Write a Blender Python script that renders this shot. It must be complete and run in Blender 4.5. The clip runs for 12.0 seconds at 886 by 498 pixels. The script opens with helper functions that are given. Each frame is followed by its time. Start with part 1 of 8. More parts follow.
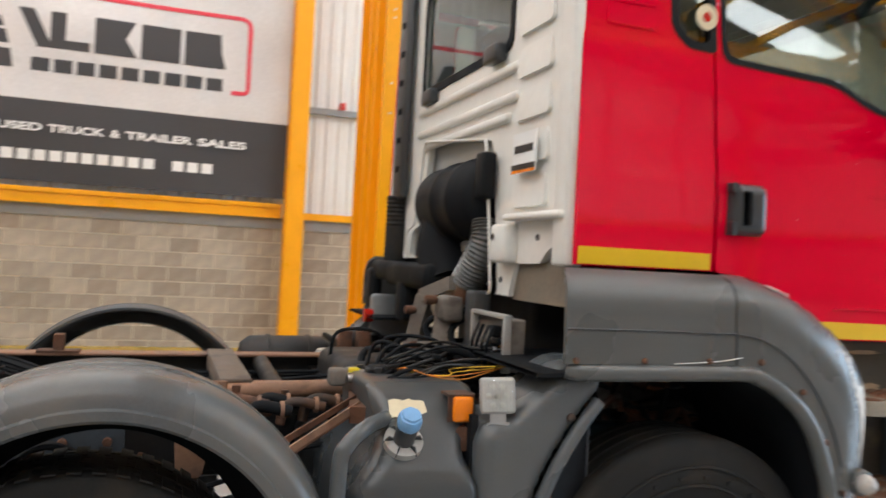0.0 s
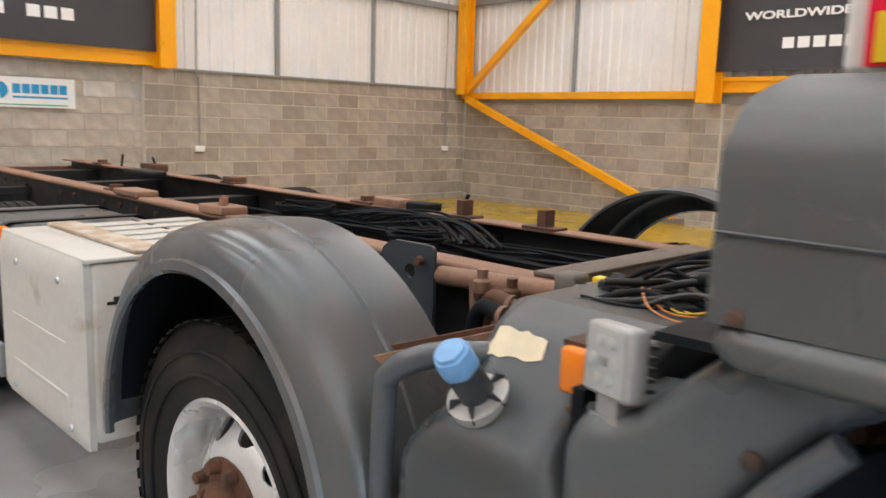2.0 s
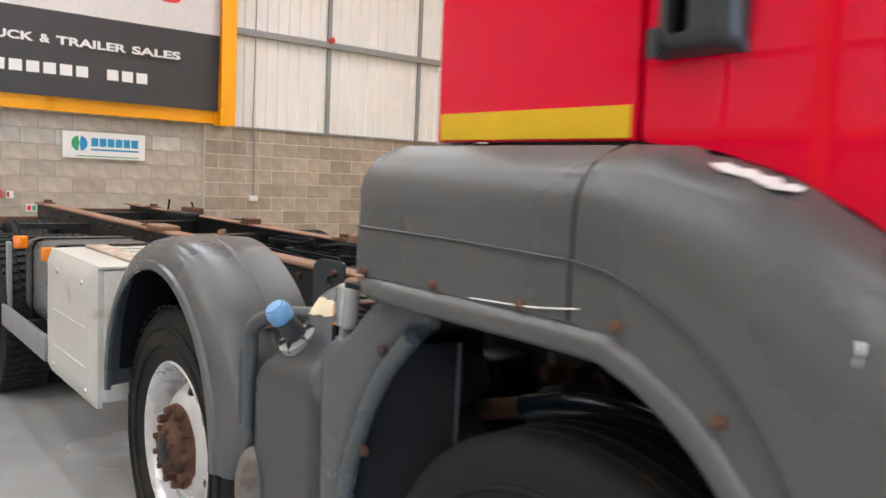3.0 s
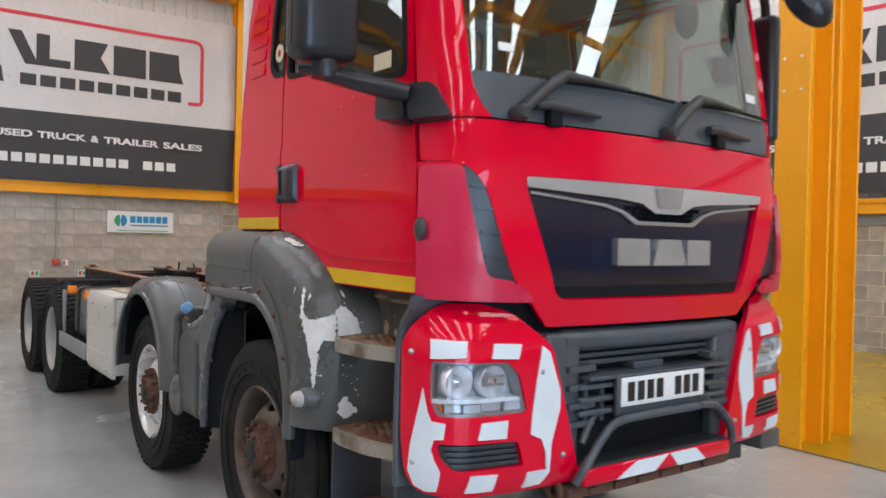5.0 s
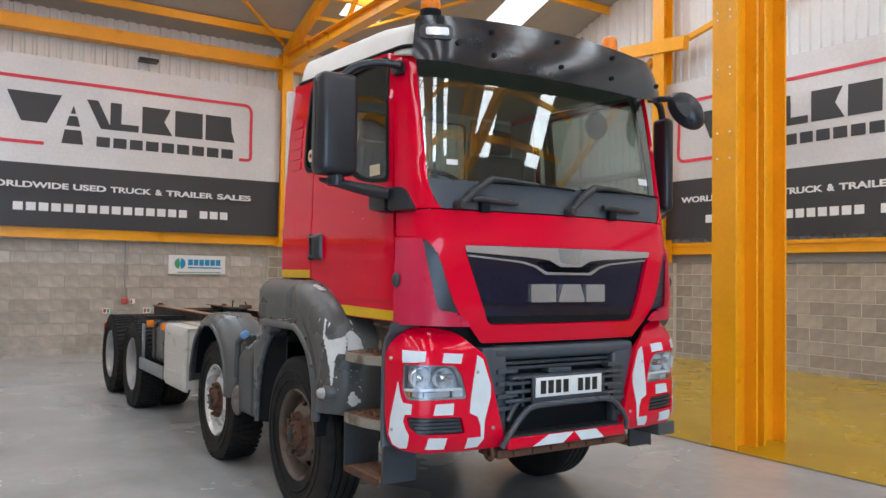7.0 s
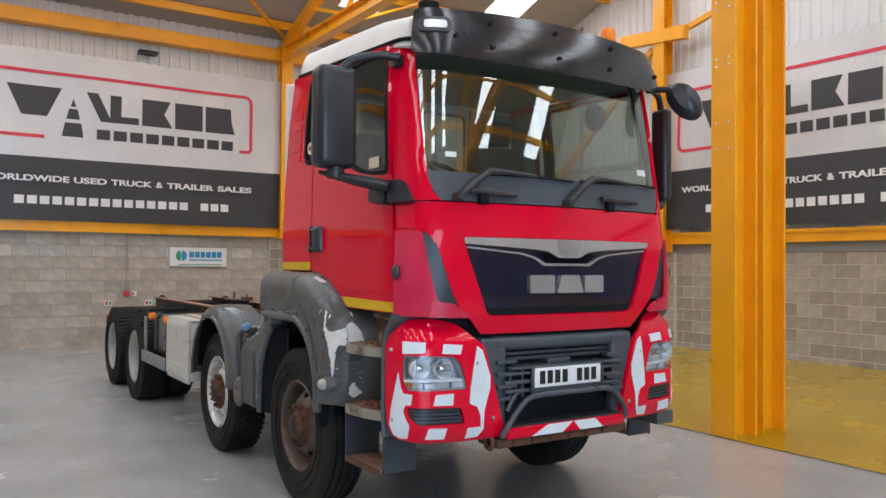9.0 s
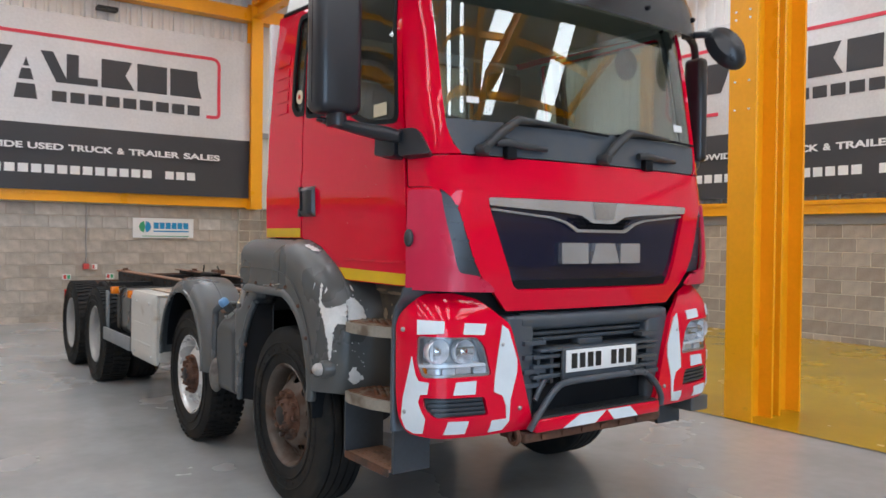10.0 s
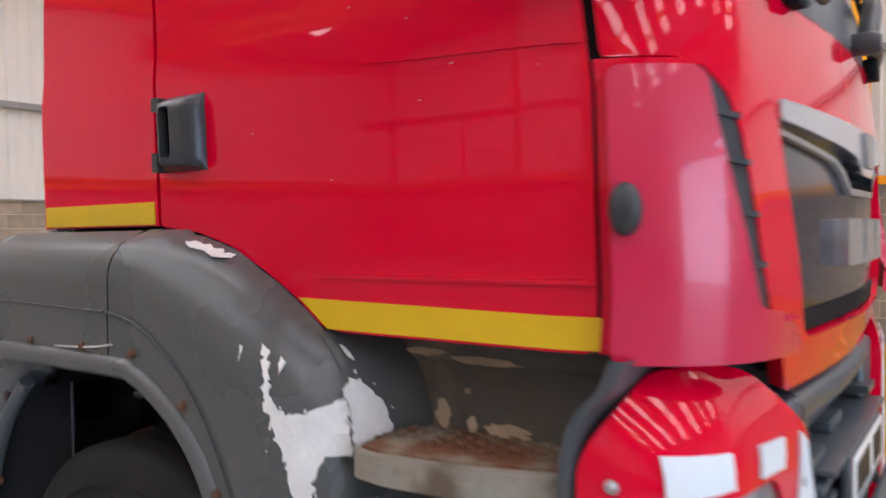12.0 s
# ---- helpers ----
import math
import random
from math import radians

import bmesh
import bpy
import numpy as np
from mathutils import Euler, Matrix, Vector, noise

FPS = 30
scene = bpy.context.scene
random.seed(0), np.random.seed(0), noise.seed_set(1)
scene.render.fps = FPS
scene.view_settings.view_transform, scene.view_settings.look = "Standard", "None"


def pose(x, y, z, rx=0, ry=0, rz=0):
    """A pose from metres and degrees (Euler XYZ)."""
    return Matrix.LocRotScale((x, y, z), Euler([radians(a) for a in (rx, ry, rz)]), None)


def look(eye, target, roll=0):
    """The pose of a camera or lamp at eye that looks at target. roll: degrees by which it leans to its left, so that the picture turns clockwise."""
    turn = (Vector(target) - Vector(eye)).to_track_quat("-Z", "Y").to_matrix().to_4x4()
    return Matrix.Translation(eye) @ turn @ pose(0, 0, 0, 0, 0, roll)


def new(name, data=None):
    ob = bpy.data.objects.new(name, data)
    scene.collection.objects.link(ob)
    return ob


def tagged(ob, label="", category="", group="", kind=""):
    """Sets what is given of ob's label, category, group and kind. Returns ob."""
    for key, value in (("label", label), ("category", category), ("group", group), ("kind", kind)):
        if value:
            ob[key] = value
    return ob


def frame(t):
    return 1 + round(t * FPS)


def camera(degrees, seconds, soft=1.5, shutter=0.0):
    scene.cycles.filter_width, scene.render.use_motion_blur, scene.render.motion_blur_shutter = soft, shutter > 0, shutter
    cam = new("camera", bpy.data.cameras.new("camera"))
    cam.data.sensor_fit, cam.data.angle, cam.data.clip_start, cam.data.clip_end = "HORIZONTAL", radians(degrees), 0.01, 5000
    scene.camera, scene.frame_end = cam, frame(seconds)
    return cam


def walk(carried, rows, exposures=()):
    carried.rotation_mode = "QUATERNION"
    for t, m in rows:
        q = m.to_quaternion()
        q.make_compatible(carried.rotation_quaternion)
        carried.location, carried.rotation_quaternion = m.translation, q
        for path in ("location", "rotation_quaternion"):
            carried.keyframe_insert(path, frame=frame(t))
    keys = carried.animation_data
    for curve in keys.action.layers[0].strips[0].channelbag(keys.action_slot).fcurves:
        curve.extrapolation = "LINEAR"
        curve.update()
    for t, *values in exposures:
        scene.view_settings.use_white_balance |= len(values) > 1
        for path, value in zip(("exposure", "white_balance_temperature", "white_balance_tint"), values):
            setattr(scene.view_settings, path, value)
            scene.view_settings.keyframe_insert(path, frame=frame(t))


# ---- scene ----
cam = camera(59.0, 12.0, shutter=0.4)
PATH = [
    (0, (-1.616, -3.197, 1.565), (-0.944, -1.313, 1.589), 3.0),
    (0.5, (-1.134, -2.888, 1.541), (-0.969, -0.897, 1.442), 3.9),
    (1, (-0.757, -2.571, 1.514), (-1.27, -0.655, 1.26), 3.8),
    (1.5, (-0.492, -2.246, 1.469), (-1.618, -0.628, 1.132), 2.8),
    (2, (-0.119, -2.024, 1.493), (-1.525, -0.637, 1.175), 1.7),
    (2.5, (0.333, -2.047, 1.484), (-1.163, -0.743, 1.23), 1.9),
    (2.7, (0.536, -2.08, 1.486), (-0.981, -0.796, 1.262), 2.4),
    (4.3, (2.603, -2.376, 1.543), (1.01, -1.171, 1.45), 1.8),
    (4.5, (2.858, -2.448, 1.516), (1.262, -1.244, 1.442), 1.7),
    (5, (3.48, -2.614, 1.541), (1.866, -1.434, 1.516), 1.3),
    (5.5, (4.004, -2.798, 1.585), (2.374, -1.639, 1.593), 1.2),
    (6, (4.41, -3.018, 1.606), (2.762, -1.886, 1.648), 1.1),
    (6.5, (4.785, -3.126, 1.598), (3.12, -2.02, 1.659), 1.0),
    (7, (4.961, -3.194, 1.613), (3.285, -2.104, 1.676), 0.8),
    (9, (4.989, -3.199, 1.619), (3.311, -2.111, 1.658), 0.5),
    (9.5, (4.787, -3.157, 1.586), (3.124, -2.047, 1.599), 0.6),
    (10, (4.296, -3.056, 1.569), (2.667, -1.896, 1.545), 0.7),
    (10.5, (3.676, -2.837, 1.539), (2.106, -1.6, 1.477), 0.5),
    (11, (3.016, -2.639, 1.528), (1.542, -1.29, 1.448), 0.2),
    (11.5, (2.37, -2.396, 1.527), (1.024, -0.919, 1.456), -0.3),
    (12, (1.709, -2.212, 1.546), (0.558, -0.577, 1.5), -0.9),
]
walk(cam, [(t, look(eye, target, roll)) for t, eye, target, roll in PATH], [(0, -0.02, 6500, 10), (0.5, 0.14, 6500, 10), (1.0, 0.32, 6450, 10), (1.5, 0.12, 6420, 10), (2.0, 0.1, 6350, 10), (2.6, 0.22, 6300, 10), (4.5, -0.22, 6200, 11), (7, -0.46, 6080, 10), (9.4, -0.48, 6100, 10), (10.4, -0.34, 6100, 12), (11.2, -0.26, 6100, 14), (12, -0.2, 6150, 16)])
from mathutils import geometry


# ---- light ----
world = bpy.data.worlds.new("daylight")
scene.world = world
world.use_nodes = True
wn = world.node_tree
sky = wn.nodes.new("ShaderNodeTexSky")
sky.sky_type, sky.sun_disc = "NISHITA", False
sky.sun_elevation, sky.sun_rotation = radians(40), radians(200)
wn.links.new(sky.outputs[0], wn.nodes["Background"].inputs[0])
wn.nodes["Background"].inputs[1].default_value = 0.1


def area_lamp(name, m, w, h, power, colour=(1, 1, 1)):
    data = bpy.data.lights.new(name, "AREA")
    data.shape, data.size, data.size_y, data.energy, data.color = "RECTANGLE", w, h, power, colour
    ob = new(name, data)
    ob.matrix_world = m
    return ob


# ---- materials ----
def mat(name, colour, rough=0.5, metal=0.0, vary=0.12, scale=6.0, fine=60.0, bump=0.05, second=None, spots=0.0, spot_scale=9.0, spec=0.5, coat=0.0, edge=0.08, speckle=0.0):
    """Colour with two scales of variation, an optional second colour in worn patches, roughness variation and fine relief."""
    m = bpy.data.materials.new(name)
    m.use_nodes = True
    nt = m.node_tree
    bsdf = nt.nodes["Principled BSDF"]
    tc = nt.nodes.new("ShaderNodeTexCoord")

    def noise_node(s, detail=4.0):
        n = nt.nodes.new("ShaderNodeTexNoise")
        n.inputs["Scale"].default_value, n.inputs["Detail"].default_value = s, detail
        nt.links.new(tc.outputs["Object"], n.inputs["Vector"])
        return n

    big, small = noise_node(scale), noise_node(fine, 2.0)
    add = nt.nodes.new("ShaderNodeMath")
    add.operation = "ADD"
    half = nt.nodes.new("ShaderNodeMath")
    half.operation = "MULTIPLY"
    half.inputs[1].default_value = 0.5
    nt.links.new(small.outputs[0], half.inputs[0])
    nt.links.new(big.outputs[0], add.inputs[0])
    nt.links.new(half.outputs[0], add.inputs[1])
    ramp = nt.nodes.new("ShaderNodeMapRange")
    ramp.inputs["From Min"].default_value, ramp.inputs["From Max"].default_value = 0.45, 1.05
    ramp.inputs["To Min"].default_value, ramp.inputs["To Max"].default_value = 1 - vary, 1 + vary
    nt.links.new(add.outputs[0], ramp.inputs["Value"])
    mul = nt.nodes.new("ShaderNodeMix")
    mul.data_type, mul.blend_type = "RGBA", "MULTIPLY"
    mul.inputs["Factor"].default_value = 1.0
    mul.inputs["A"].default_value = (*colour, 1)
    nt.links.new(ramp.outputs["Result"], mul.inputs["B"])
    out = mul.outputs["Result"]
    if second:
        patch = noise_node(spot_scale, 8.0)
        cut = nt.nodes.new("ShaderNodeMapRange")
        cut.inputs["From Min"].default_value, cut.inputs["From Max"].default_value = 0.62 - spots - edge, 0.62 - spots + edge
        nt.links.new(patch.outputs[0], cut.inputs["Value"])
        mix = nt.nodes.new("ShaderNodeMix")
        mix.data_type = "RGBA"
        nt.links.new(cut.outputs["Result"], mix.inputs["Factor"])
        nt.links.new(out, mix.inputs["A"])
        mix.inputs["B"].default_value = (*second, 1)
        out = mix.outputs["Result"]
    nt.links.new(out, bsdf.inputs["Base Color"])
    rr = nt.nodes.new("ShaderNodeMapRange")
    rr.inputs["From Min"].default_value, rr.inputs["From Max"].default_value = 0.3, 0.7
    rr.inputs["To Min"].default_value, rr.inputs["To Max"].default_value = max(0.0, rough * 0.8), min(1.0, rough * 1.25)
    nt.links.new(big.outputs[0], rr.inputs["Value"])
    nt.links.new(rr.outputs["Result"], bsdf.inputs["Roughness"])
    bsdf.inputs["Metallic"].default_value = metal
    bsdf.inputs["Specular IOR Level"].default_value = spec
    bsdf.inputs["Coat Weight"].default_value = coat
    bsdf.inputs["Coat Roughness"].default_value = 0.025
    if bump:
        b = nt.nodes.new("ShaderNodeBump")
        b.inputs["Strength"].default_value, b.inputs["Distance"].default_value = bump, 0.004
        nt.links.new(small.outputs[0], b.inputs["Height"])
        nt.links.new(b.outputs[0], bsdf.inputs["Normal"])
    return m


def glass_mat(name, colour, alpha_mix, rough=0.0):
    """Thin tinted glass: a see-through sheet with a mirror gloss."""
    m = bpy.data.materials.new(name)
    m.use_nodes = True
    nt = m.node_tree
    nt.nodes.remove(nt.nodes["Principled BSDF"])
    clear = nt.nodes.new("ShaderNodeBsdfTransparent")
    clear.inputs[0].default_value = (*colour, 1)
    gloss = nt.nodes.new("ShaderNodeBsdfGlossy")
    gloss.inputs["Roughness"].default_value = rough
    face = nt.nodes.new("ShaderNodeLayerWeight")
    face.inputs["Blend"].default_value = 0.5
    curve = nt.nodes.new("ShaderNodeMath")
    curve.operation = "POWER"
    curve.inputs[1].default_value = 4.5
    nt.links.new(face.outputs["Facing"], curve.inputs[0])
    boost = nt.nodes.new("ShaderNodeMath")
    boost.operation = "MULTIPLY_ADD"
    boost.inputs[1].default_value, boost.inputs[2].default_value = 0.8, alpha_mix
    boost.use_clamp = True
    nt.links.new(curve.outputs[0], boost.inputs[0])
    mix = nt.nodes.new("ShaderNodeMixShader")
    nt.links.new(boost.outputs[0], mix.inputs[0])
    nt.links.new(clear.outputs[0], mix.inputs[1])
    nt.links.new(gloss.outputs[0], mix.inputs[2])
    nt.links.new(mix.outputs[0], nt.nodes["Material Output"].inputs[0])
    return m


def piece_mat(name, low, high, rough=0.9, bump=0.35):
    """Blocks that differ from one to the next."""
    m = mat(name, (0.5, 0.5, 0.5), rough, vary=0.26, scale=7.0, fine=55.0, bump=bump)
    nt = m.node_tree
    info = nt.nodes.new("ShaderNodeObjectInfo")
    geo = nt.nodes.new("ShaderNodeNewGeometry")
    both = nt.nodes.new("ShaderNodeMath")
    both.operation = "ADD"
    frac = nt.nodes.new("ShaderNodeMath")
    frac.operation = "FRACT"
    nt.links.new(info.outputs["Random"], both.inputs[0])
    nt.links.new(geo.outputs["Random Per Island"], both.inputs[1])
    nt.links.new(both.outputs[0], frac.inputs[0])
    pick = nt.nodes.new("ShaderNodeMix")
    pick.data_type = "RGBA"
    pick.inputs["A"].default_value, pick.inputs["B"].default_value = (*low, 1), (*high, 1)
    nt.links.new(frac.outputs[0], pick.inputs["Factor"])
    for n in nt.nodes:
        if n.type == "MIX" and n.blend_type == "MULTIPLY":
            nt.links.new(pick.outputs["Result"], n.inputs["A"])
    return m


CONCRETE = mat("grey_floor_paint", (0.37, 0.367, 0.36), 0.25, vary=0.12, scale=0.7, fine=9, bump=0.02, second=(0.27, 0.27, 0.268), spots=0.0, spot_scale=0.9, edge=0.16)
YELLOW_FLOOR = mat("yellow_floor_paint", (0.44, 0.275, 0.010), 0.24, vary=0.1, scale=1.2, fine=14, bump=0.02, second=(0.40, 0.245, 0.009), spots=-0.06, spot_scale=2.2)
LINE_DARK = mat("dark_floor_edge", (0.06, 0.06, 0.055), 0.6)
BLOCK = piece_mat("brown_grey_block", (0.30, 0.258, 0.212), (0.43, 0.38, 0.318))
BLOCK_PALE = piece_mat("pale_grey_block", (0.40, 0.385, 0.35), (0.55, 0.53, 0.49))
BLOCK_BAY = piece_mat("light_grey_brown_block", (0.37, 0.325, 0.27), (0.485, 0.435, 0.37))
MORTAR = mat("mortar", (0.63, 0.575, 0.475), 0.95, vary=0.15, bump=0.3)
MORTAR_GREY = mat("grey_mortar", (0.42, 0.375, 0.32), 0.95, vary=0.15, bump=0.3)
CLAD = mat("white_cladding", (0.80, 0.80, 0.79), 0.45, vary=0.05, scale=1.5, fine=20, bump=0.01)
ROOF = mat("grey_roof_sheet", (0.42, 0.41, 0.39), 0.7, vary=0.08, scale=0.8, fine=6)
STEEL_Y = mat("yellow_steel_paint", (0.92, 0.40, 0.003), 0.33, vary=0.08, scale=2.0, fine=25, bump=0.03, second=(0.55, 0.22, 0.01), spots=-0.16, spot_scale=7)
STEEL_G = mat("grey_steel_rail", (0.30, 0.31, 0.32), 0.5, metal=0.3)
BAN_GREY = mat("silver_banner_cloth", (0.64, 0.64, 0.645), 0.36, metal=0.25, vary=0.14, scale=0.7, fine=22, bump=0.04)
BAN_BLACK = mat("charcoal_banner_cloth", (0.045, 0.045, 0.05), 0.5, vary=0.1, scale=1.2, fine=30, bump=0.03)
BAN_RED = mat("red_banner_print", (0.72, 0.05, 0.085), 0.5, vary=0.05)
BAN_WHITE = mat("white_banner_print", (0.82, 0.82, 0.82), 0.5, vary=0.04)
RED = mat("red_gloss_paint", (0.72, 0.0, 0.026), 0.5, vary=0.03, scale=2.5, fine=30, bump=0.0, coat=1.0, spec=0.0)
RED.node_tree.nodes["Principled BSDF"].inputs["Coat IOR"].default_value = 1.42
RED_FADED = mat("faded_red_plastic", (0.60, 0.012, 0.062), 0.3, vary=0.06, scale=3, fine=30, bump=0.01, coat=0.5, spec=0.4)
CAB_WHITE = mat("cab_white_paint", (0.76, 0.75, 0.71), 0.35, vary=0.06, scale=3.0, fine=25, bump=0.01, second=(0.60, 0.56, 0.48), spots=-0.12, spot_scale=5)
BOX_WHITE = mat("grubby_white_paint", (0.52, 0.50, 0.455), 0.45, vary=0.1, scale=2.5, fine=30, bump=0.03, second=(0.33, 0.26, 0.185), spots=-0.09, spot_scale=5, edge=0.06)
PLASTIC = mat("grey_black_plastic", (0.086, 0.089, 0.087), 0.30, vary=0.12, scale=3.0, fine=160, bump=0.06, second=(0.098, 0.097, 0.092), spots=0.0, spot_scale=1.6, edge=0.25)
TANK_PLASTIC = mat("dark_tank_plastic", (0.046, 0.051, 0.055), 0.30, vary=0.14, scale=3.0, fine=120, bump=0.05, second=(0.072, 0.072, 0.068), spots=-0.02, spot_scale=2.5, edge=0.25)
GUARD_PLASTIC = mat("blue_grey_moulded_plastic", (0.078, 0.087, 0.094), 0.26, vary=0.14, scale=3.0, fine=120, bump=0.06, second=(0.092, 0.092, 0.086), spots=-0.02, spot_scale=2.2, edge=0.25)
MUDGUARD = mat("dusty_blue_grey_mudguard", (0.066, 0.074, 0.080), 0.30, vary=0.16, scale=3.0, fine=120, bump=0.05, second=(0.115, 0.108, 0.097), spots=0.02, spot_scale=3.5, edge=0.2)
INTAKE = mat("blue_grey_intake_plastic", (0.060, 0.073, 0.090), 0.32, vary=0.14, scale=4, fine=110, bump=0.05, second=(0.085, 0.085, 0.082), spots=-0.04, spot_scale=6, edge=0.2)
ALLOY = mat("dusty_cast_alloy", (0.40, 0.39, 0.37), 0.5, metal=0.3, vary=0.15, scale=12, fine=80, bump=0.08, second=(0.2, 0.17, 0.14), spots=-0.06, spot_scale=14)
PIPE_BLUE = mat("blue_black_pipe", (0.018, 0.030, 0.042), 0.22, vary=0.2, scale=6, fine=60, bump=0.03)
PLASTIC_SMOOTH = mat("smooth_dark_plastic", (0.035, 0.037, 0.04), 0.38, vary=0.12, scale=4, fine=120, bump=0.05)
BLACK = mat("black_plastic", (0.009, 0.010, 0.012), 0.62, vary=0.2, scale=4, fine=90, bump=0.08, spec=0.14)
RUBBER = mat("black_rubber", (0.015, 0.0148, 0.0145), 0.72, vary=0.2, scale=5, fine=80, bump=0.12, second=(0.042, 0.035, 0.028), spots=0.0, spot_scale=5, edge=0.15, spec=0.22)
GRIME = mat("oily_black_metal", (0.015, 0.0145, 0.015), 0.5, metal=0.2, vary=0.3, scale=7, fine=60, bump=0.2, second=(0.09, 0.05, 0.028), spots=-0.12, spot_scale=9)
RUST = mat("rusty_steel", (0.125, 0.058, 0.034), 0.75, metal=0.15, vary=0.35, scale=9, fine=70, bump=0.3, second=(0.045, 0.035, 0.03), spots=0.02, spot_scale=8)
RUST_PALE = mat("brown_primer_steel", (0.27, 0.15, 0.095), 0.7, vary=0.25, scale=8, fine=60, bump=0.2, second=(0.10, 0.06, 0.045), spots=-0.04, spot_scale=7)
SILVER = mat("silver_wheel_paint", (0.38, 0.375, 0.36), 0.42, metal=0.45, vary=0.12, scale=6, fine=40, bump=0.03, second=(0.26, 0.14, 0.08), spots=-0.12, spot_scale=9)
WHEEL_WHITE = mat("white_wheel_paint", (0.66, 0.655, 0.64), 0.28, metal=0.4, vary=0.1, scale=6, fine=40, bump=0.03, second=(0.22, 0.125, 0.075), spots=-0.10, spot_scale=8)
CHROME = mat("chrome", (0.72, 0.73, 0.75), 0.08, metal=1.0, vary=0.03, bump=0.0)
GRILLE_CHROME = mat("satin_grille_chrome", (0.56, 0.58, 0.61), 0.2, metal=0.75, vary=0.12, scale=5, fine=40, bump=0.02)
DULL_METAL = mat("dull_metal", (0.42, 0.42, 0.42), 0.4, metal=0.8, vary=0.15, bump=0.05)
GRILLE_BLACK = mat("blue_black_gloss", (0.004, 0.007, 0.026), 0.14, vary=0.1, bump=0.0, coat=0.2)
STRIPE_Y = mat("yellow_reflective_tape", (0.74, 0.47, 0.004), 0.35, vary=0.08, scale=10, fine=200, bump=0.05)
STRIPE_W = mat("white_reflective_tape", (0.70, 0.76, 0.80), 0.38, vary=0.06, scale=9, fine=220, bump=0.05)
AMBER = mat("amber_plastic", (0.85, 0.22, 0.005), 0.25, vary=0.08, bump=0.02)
RED_LENS = mat("red_lens", (0.55, 0.02, 0.01), 0.2, vary=0.08, bump=0.02)
BLUE_CAP = mat("blue_plastic", (0.17, 0.36, 0.62), 0.42, vary=0.1, scale=12, fine=90, bump=0.04)
YELLOW_PLUG = mat("yellow_plastic", (0.85, 0.62, 0.02), 0.4)
PAPER = mat("cream_paper_label", (0.72, 0.63, 0.44), 0.8, vary=0.1, scale=14)
PLATE_WHITE = mat("number_plate_white", (0.80, 0.81, 0.80), 0.35, vary=0.03)
INK = mat("black_ink", (0.015, 0.015, 0.016), 0.4)
FABRIC = mat("dark_seat_cloth", (0.085, 0.09, 0.095), 0.9, vary=0.2, bump=0.2)
CABIN = mat("grey_cab_trim", (0.40, 0.41, 0.40), 0.75, vary=0.12)
WORN_WHITE = mat("bare_white_scrape", (0.74, 0.73, 0.70), 0.65, vary=0.12, scale=14, fine=90, bump=0.2)
MARKER_WHITE = mat("grubby_white_lens", (0.46, 0.43, 0.40), 0.45, vary=0.2, scale=30, fine=120, bump=0.05)
TAN = mat("dried_mud", (0.42, 0.32, 0.22), 0.9, vary=0.2, scale=14)
STEP_DIRTY = mat("mud_stained_step", (0.22, 0.17, 0.12), 0.8, vary=0.3, scale=10, fine=70, bump=0.3, second=(0.15, 0.06, 0.028), spots=0.17, spot_scale=9, edge=0.06)
WIRE_Y = mat("yellow_wire", (0.75, 0.48, 0.03), 0.5)
WIRE_O = mat("orange_wire", (0.62, 0.22, 0.03), 0.5)
GLASS = glass_mat("windscreen_glass", (0.80, 0.855, 0.83), 0.115)
GLASS_SIDE = glass_mat("side_glass", (0.62, 0.67, 0.64), 0.08)
LENS_CLEAR = glass_mat("clear_lens", (0.93, 0.95, 0.97), 0.04)
MIRROR_BODY = mat("black_mirror_housing", (0.017, 0.019, 0.024), 0.33, vary=0.12, scale=4, fine=120, bump=0.04)
MIRROR = mat("mirror_glass", (0.85, 0.87, 0.88), 0.02, metal=1.0, vary=0.0, bump=0.0)
SIGN_BLUE = mat("sign_blue", (0.02, 0.28, 0.55), 0.5)
SIGN_GREEN = mat("sign_green", (0.05, 0.35, 0.16), 0.5)
SIGN_RED = mat("sign_red", (0.6, 0.06, 0.05), 0.5)
BOWL = mat("bright_reflector_bowl", (0.90, 0.92, 0.95), 0.09, metal=0.55, vary=0.03, scale=30, bump=0.4, fine=25)
FACET = mat("faceted_chrome_reflector", (0.82, 0.87, 0.91), 0.14, metal=0.25, vary=0.25, scale=14, bump=0.9, fine=22)
REFLECTOR = mat("lamp_reflector", (0.94, 0.96, 0.98), 0.15, metal=0.15, vary=0.05, scale=30, bump=0.2)
STEP_WALL = mat("dirty_step_plastic", (0.10, 0.09, 0.075), 0.65, vary=0.25, scale=5, fine=80, bump=0.2, second=(0.21, 0.165, 0.115), spots=0.0, spot_scale=6, edge=0.08)
STEP_EDGE = mat("beige_step_edge", (0.28, 0.25, 0.205), 0.7, vary=0.2, scale=8, fine=70, bump=0.2, second=(0.13, 0.095, 0.065), spots=0.03, spot_scale=7)
VENT_PLASTIC = mat("blue_grey_vent_plastic", (0.035, 0.042, 0.052), 0.32, vary=0.12, scale=4, fine=120, bump=0.03)
UNDERSEAL = mat("brown_underseal", (0.20, 0.165, 0.125), 0.8, vary=0.2, scale=8, fine=60, bump=0.2)
FLAP = mat("dark_rubber_flap", (0.04, 0.048, 0.058), 0.5, vary=0.2, scale=6, fine=60, bump=0.1)


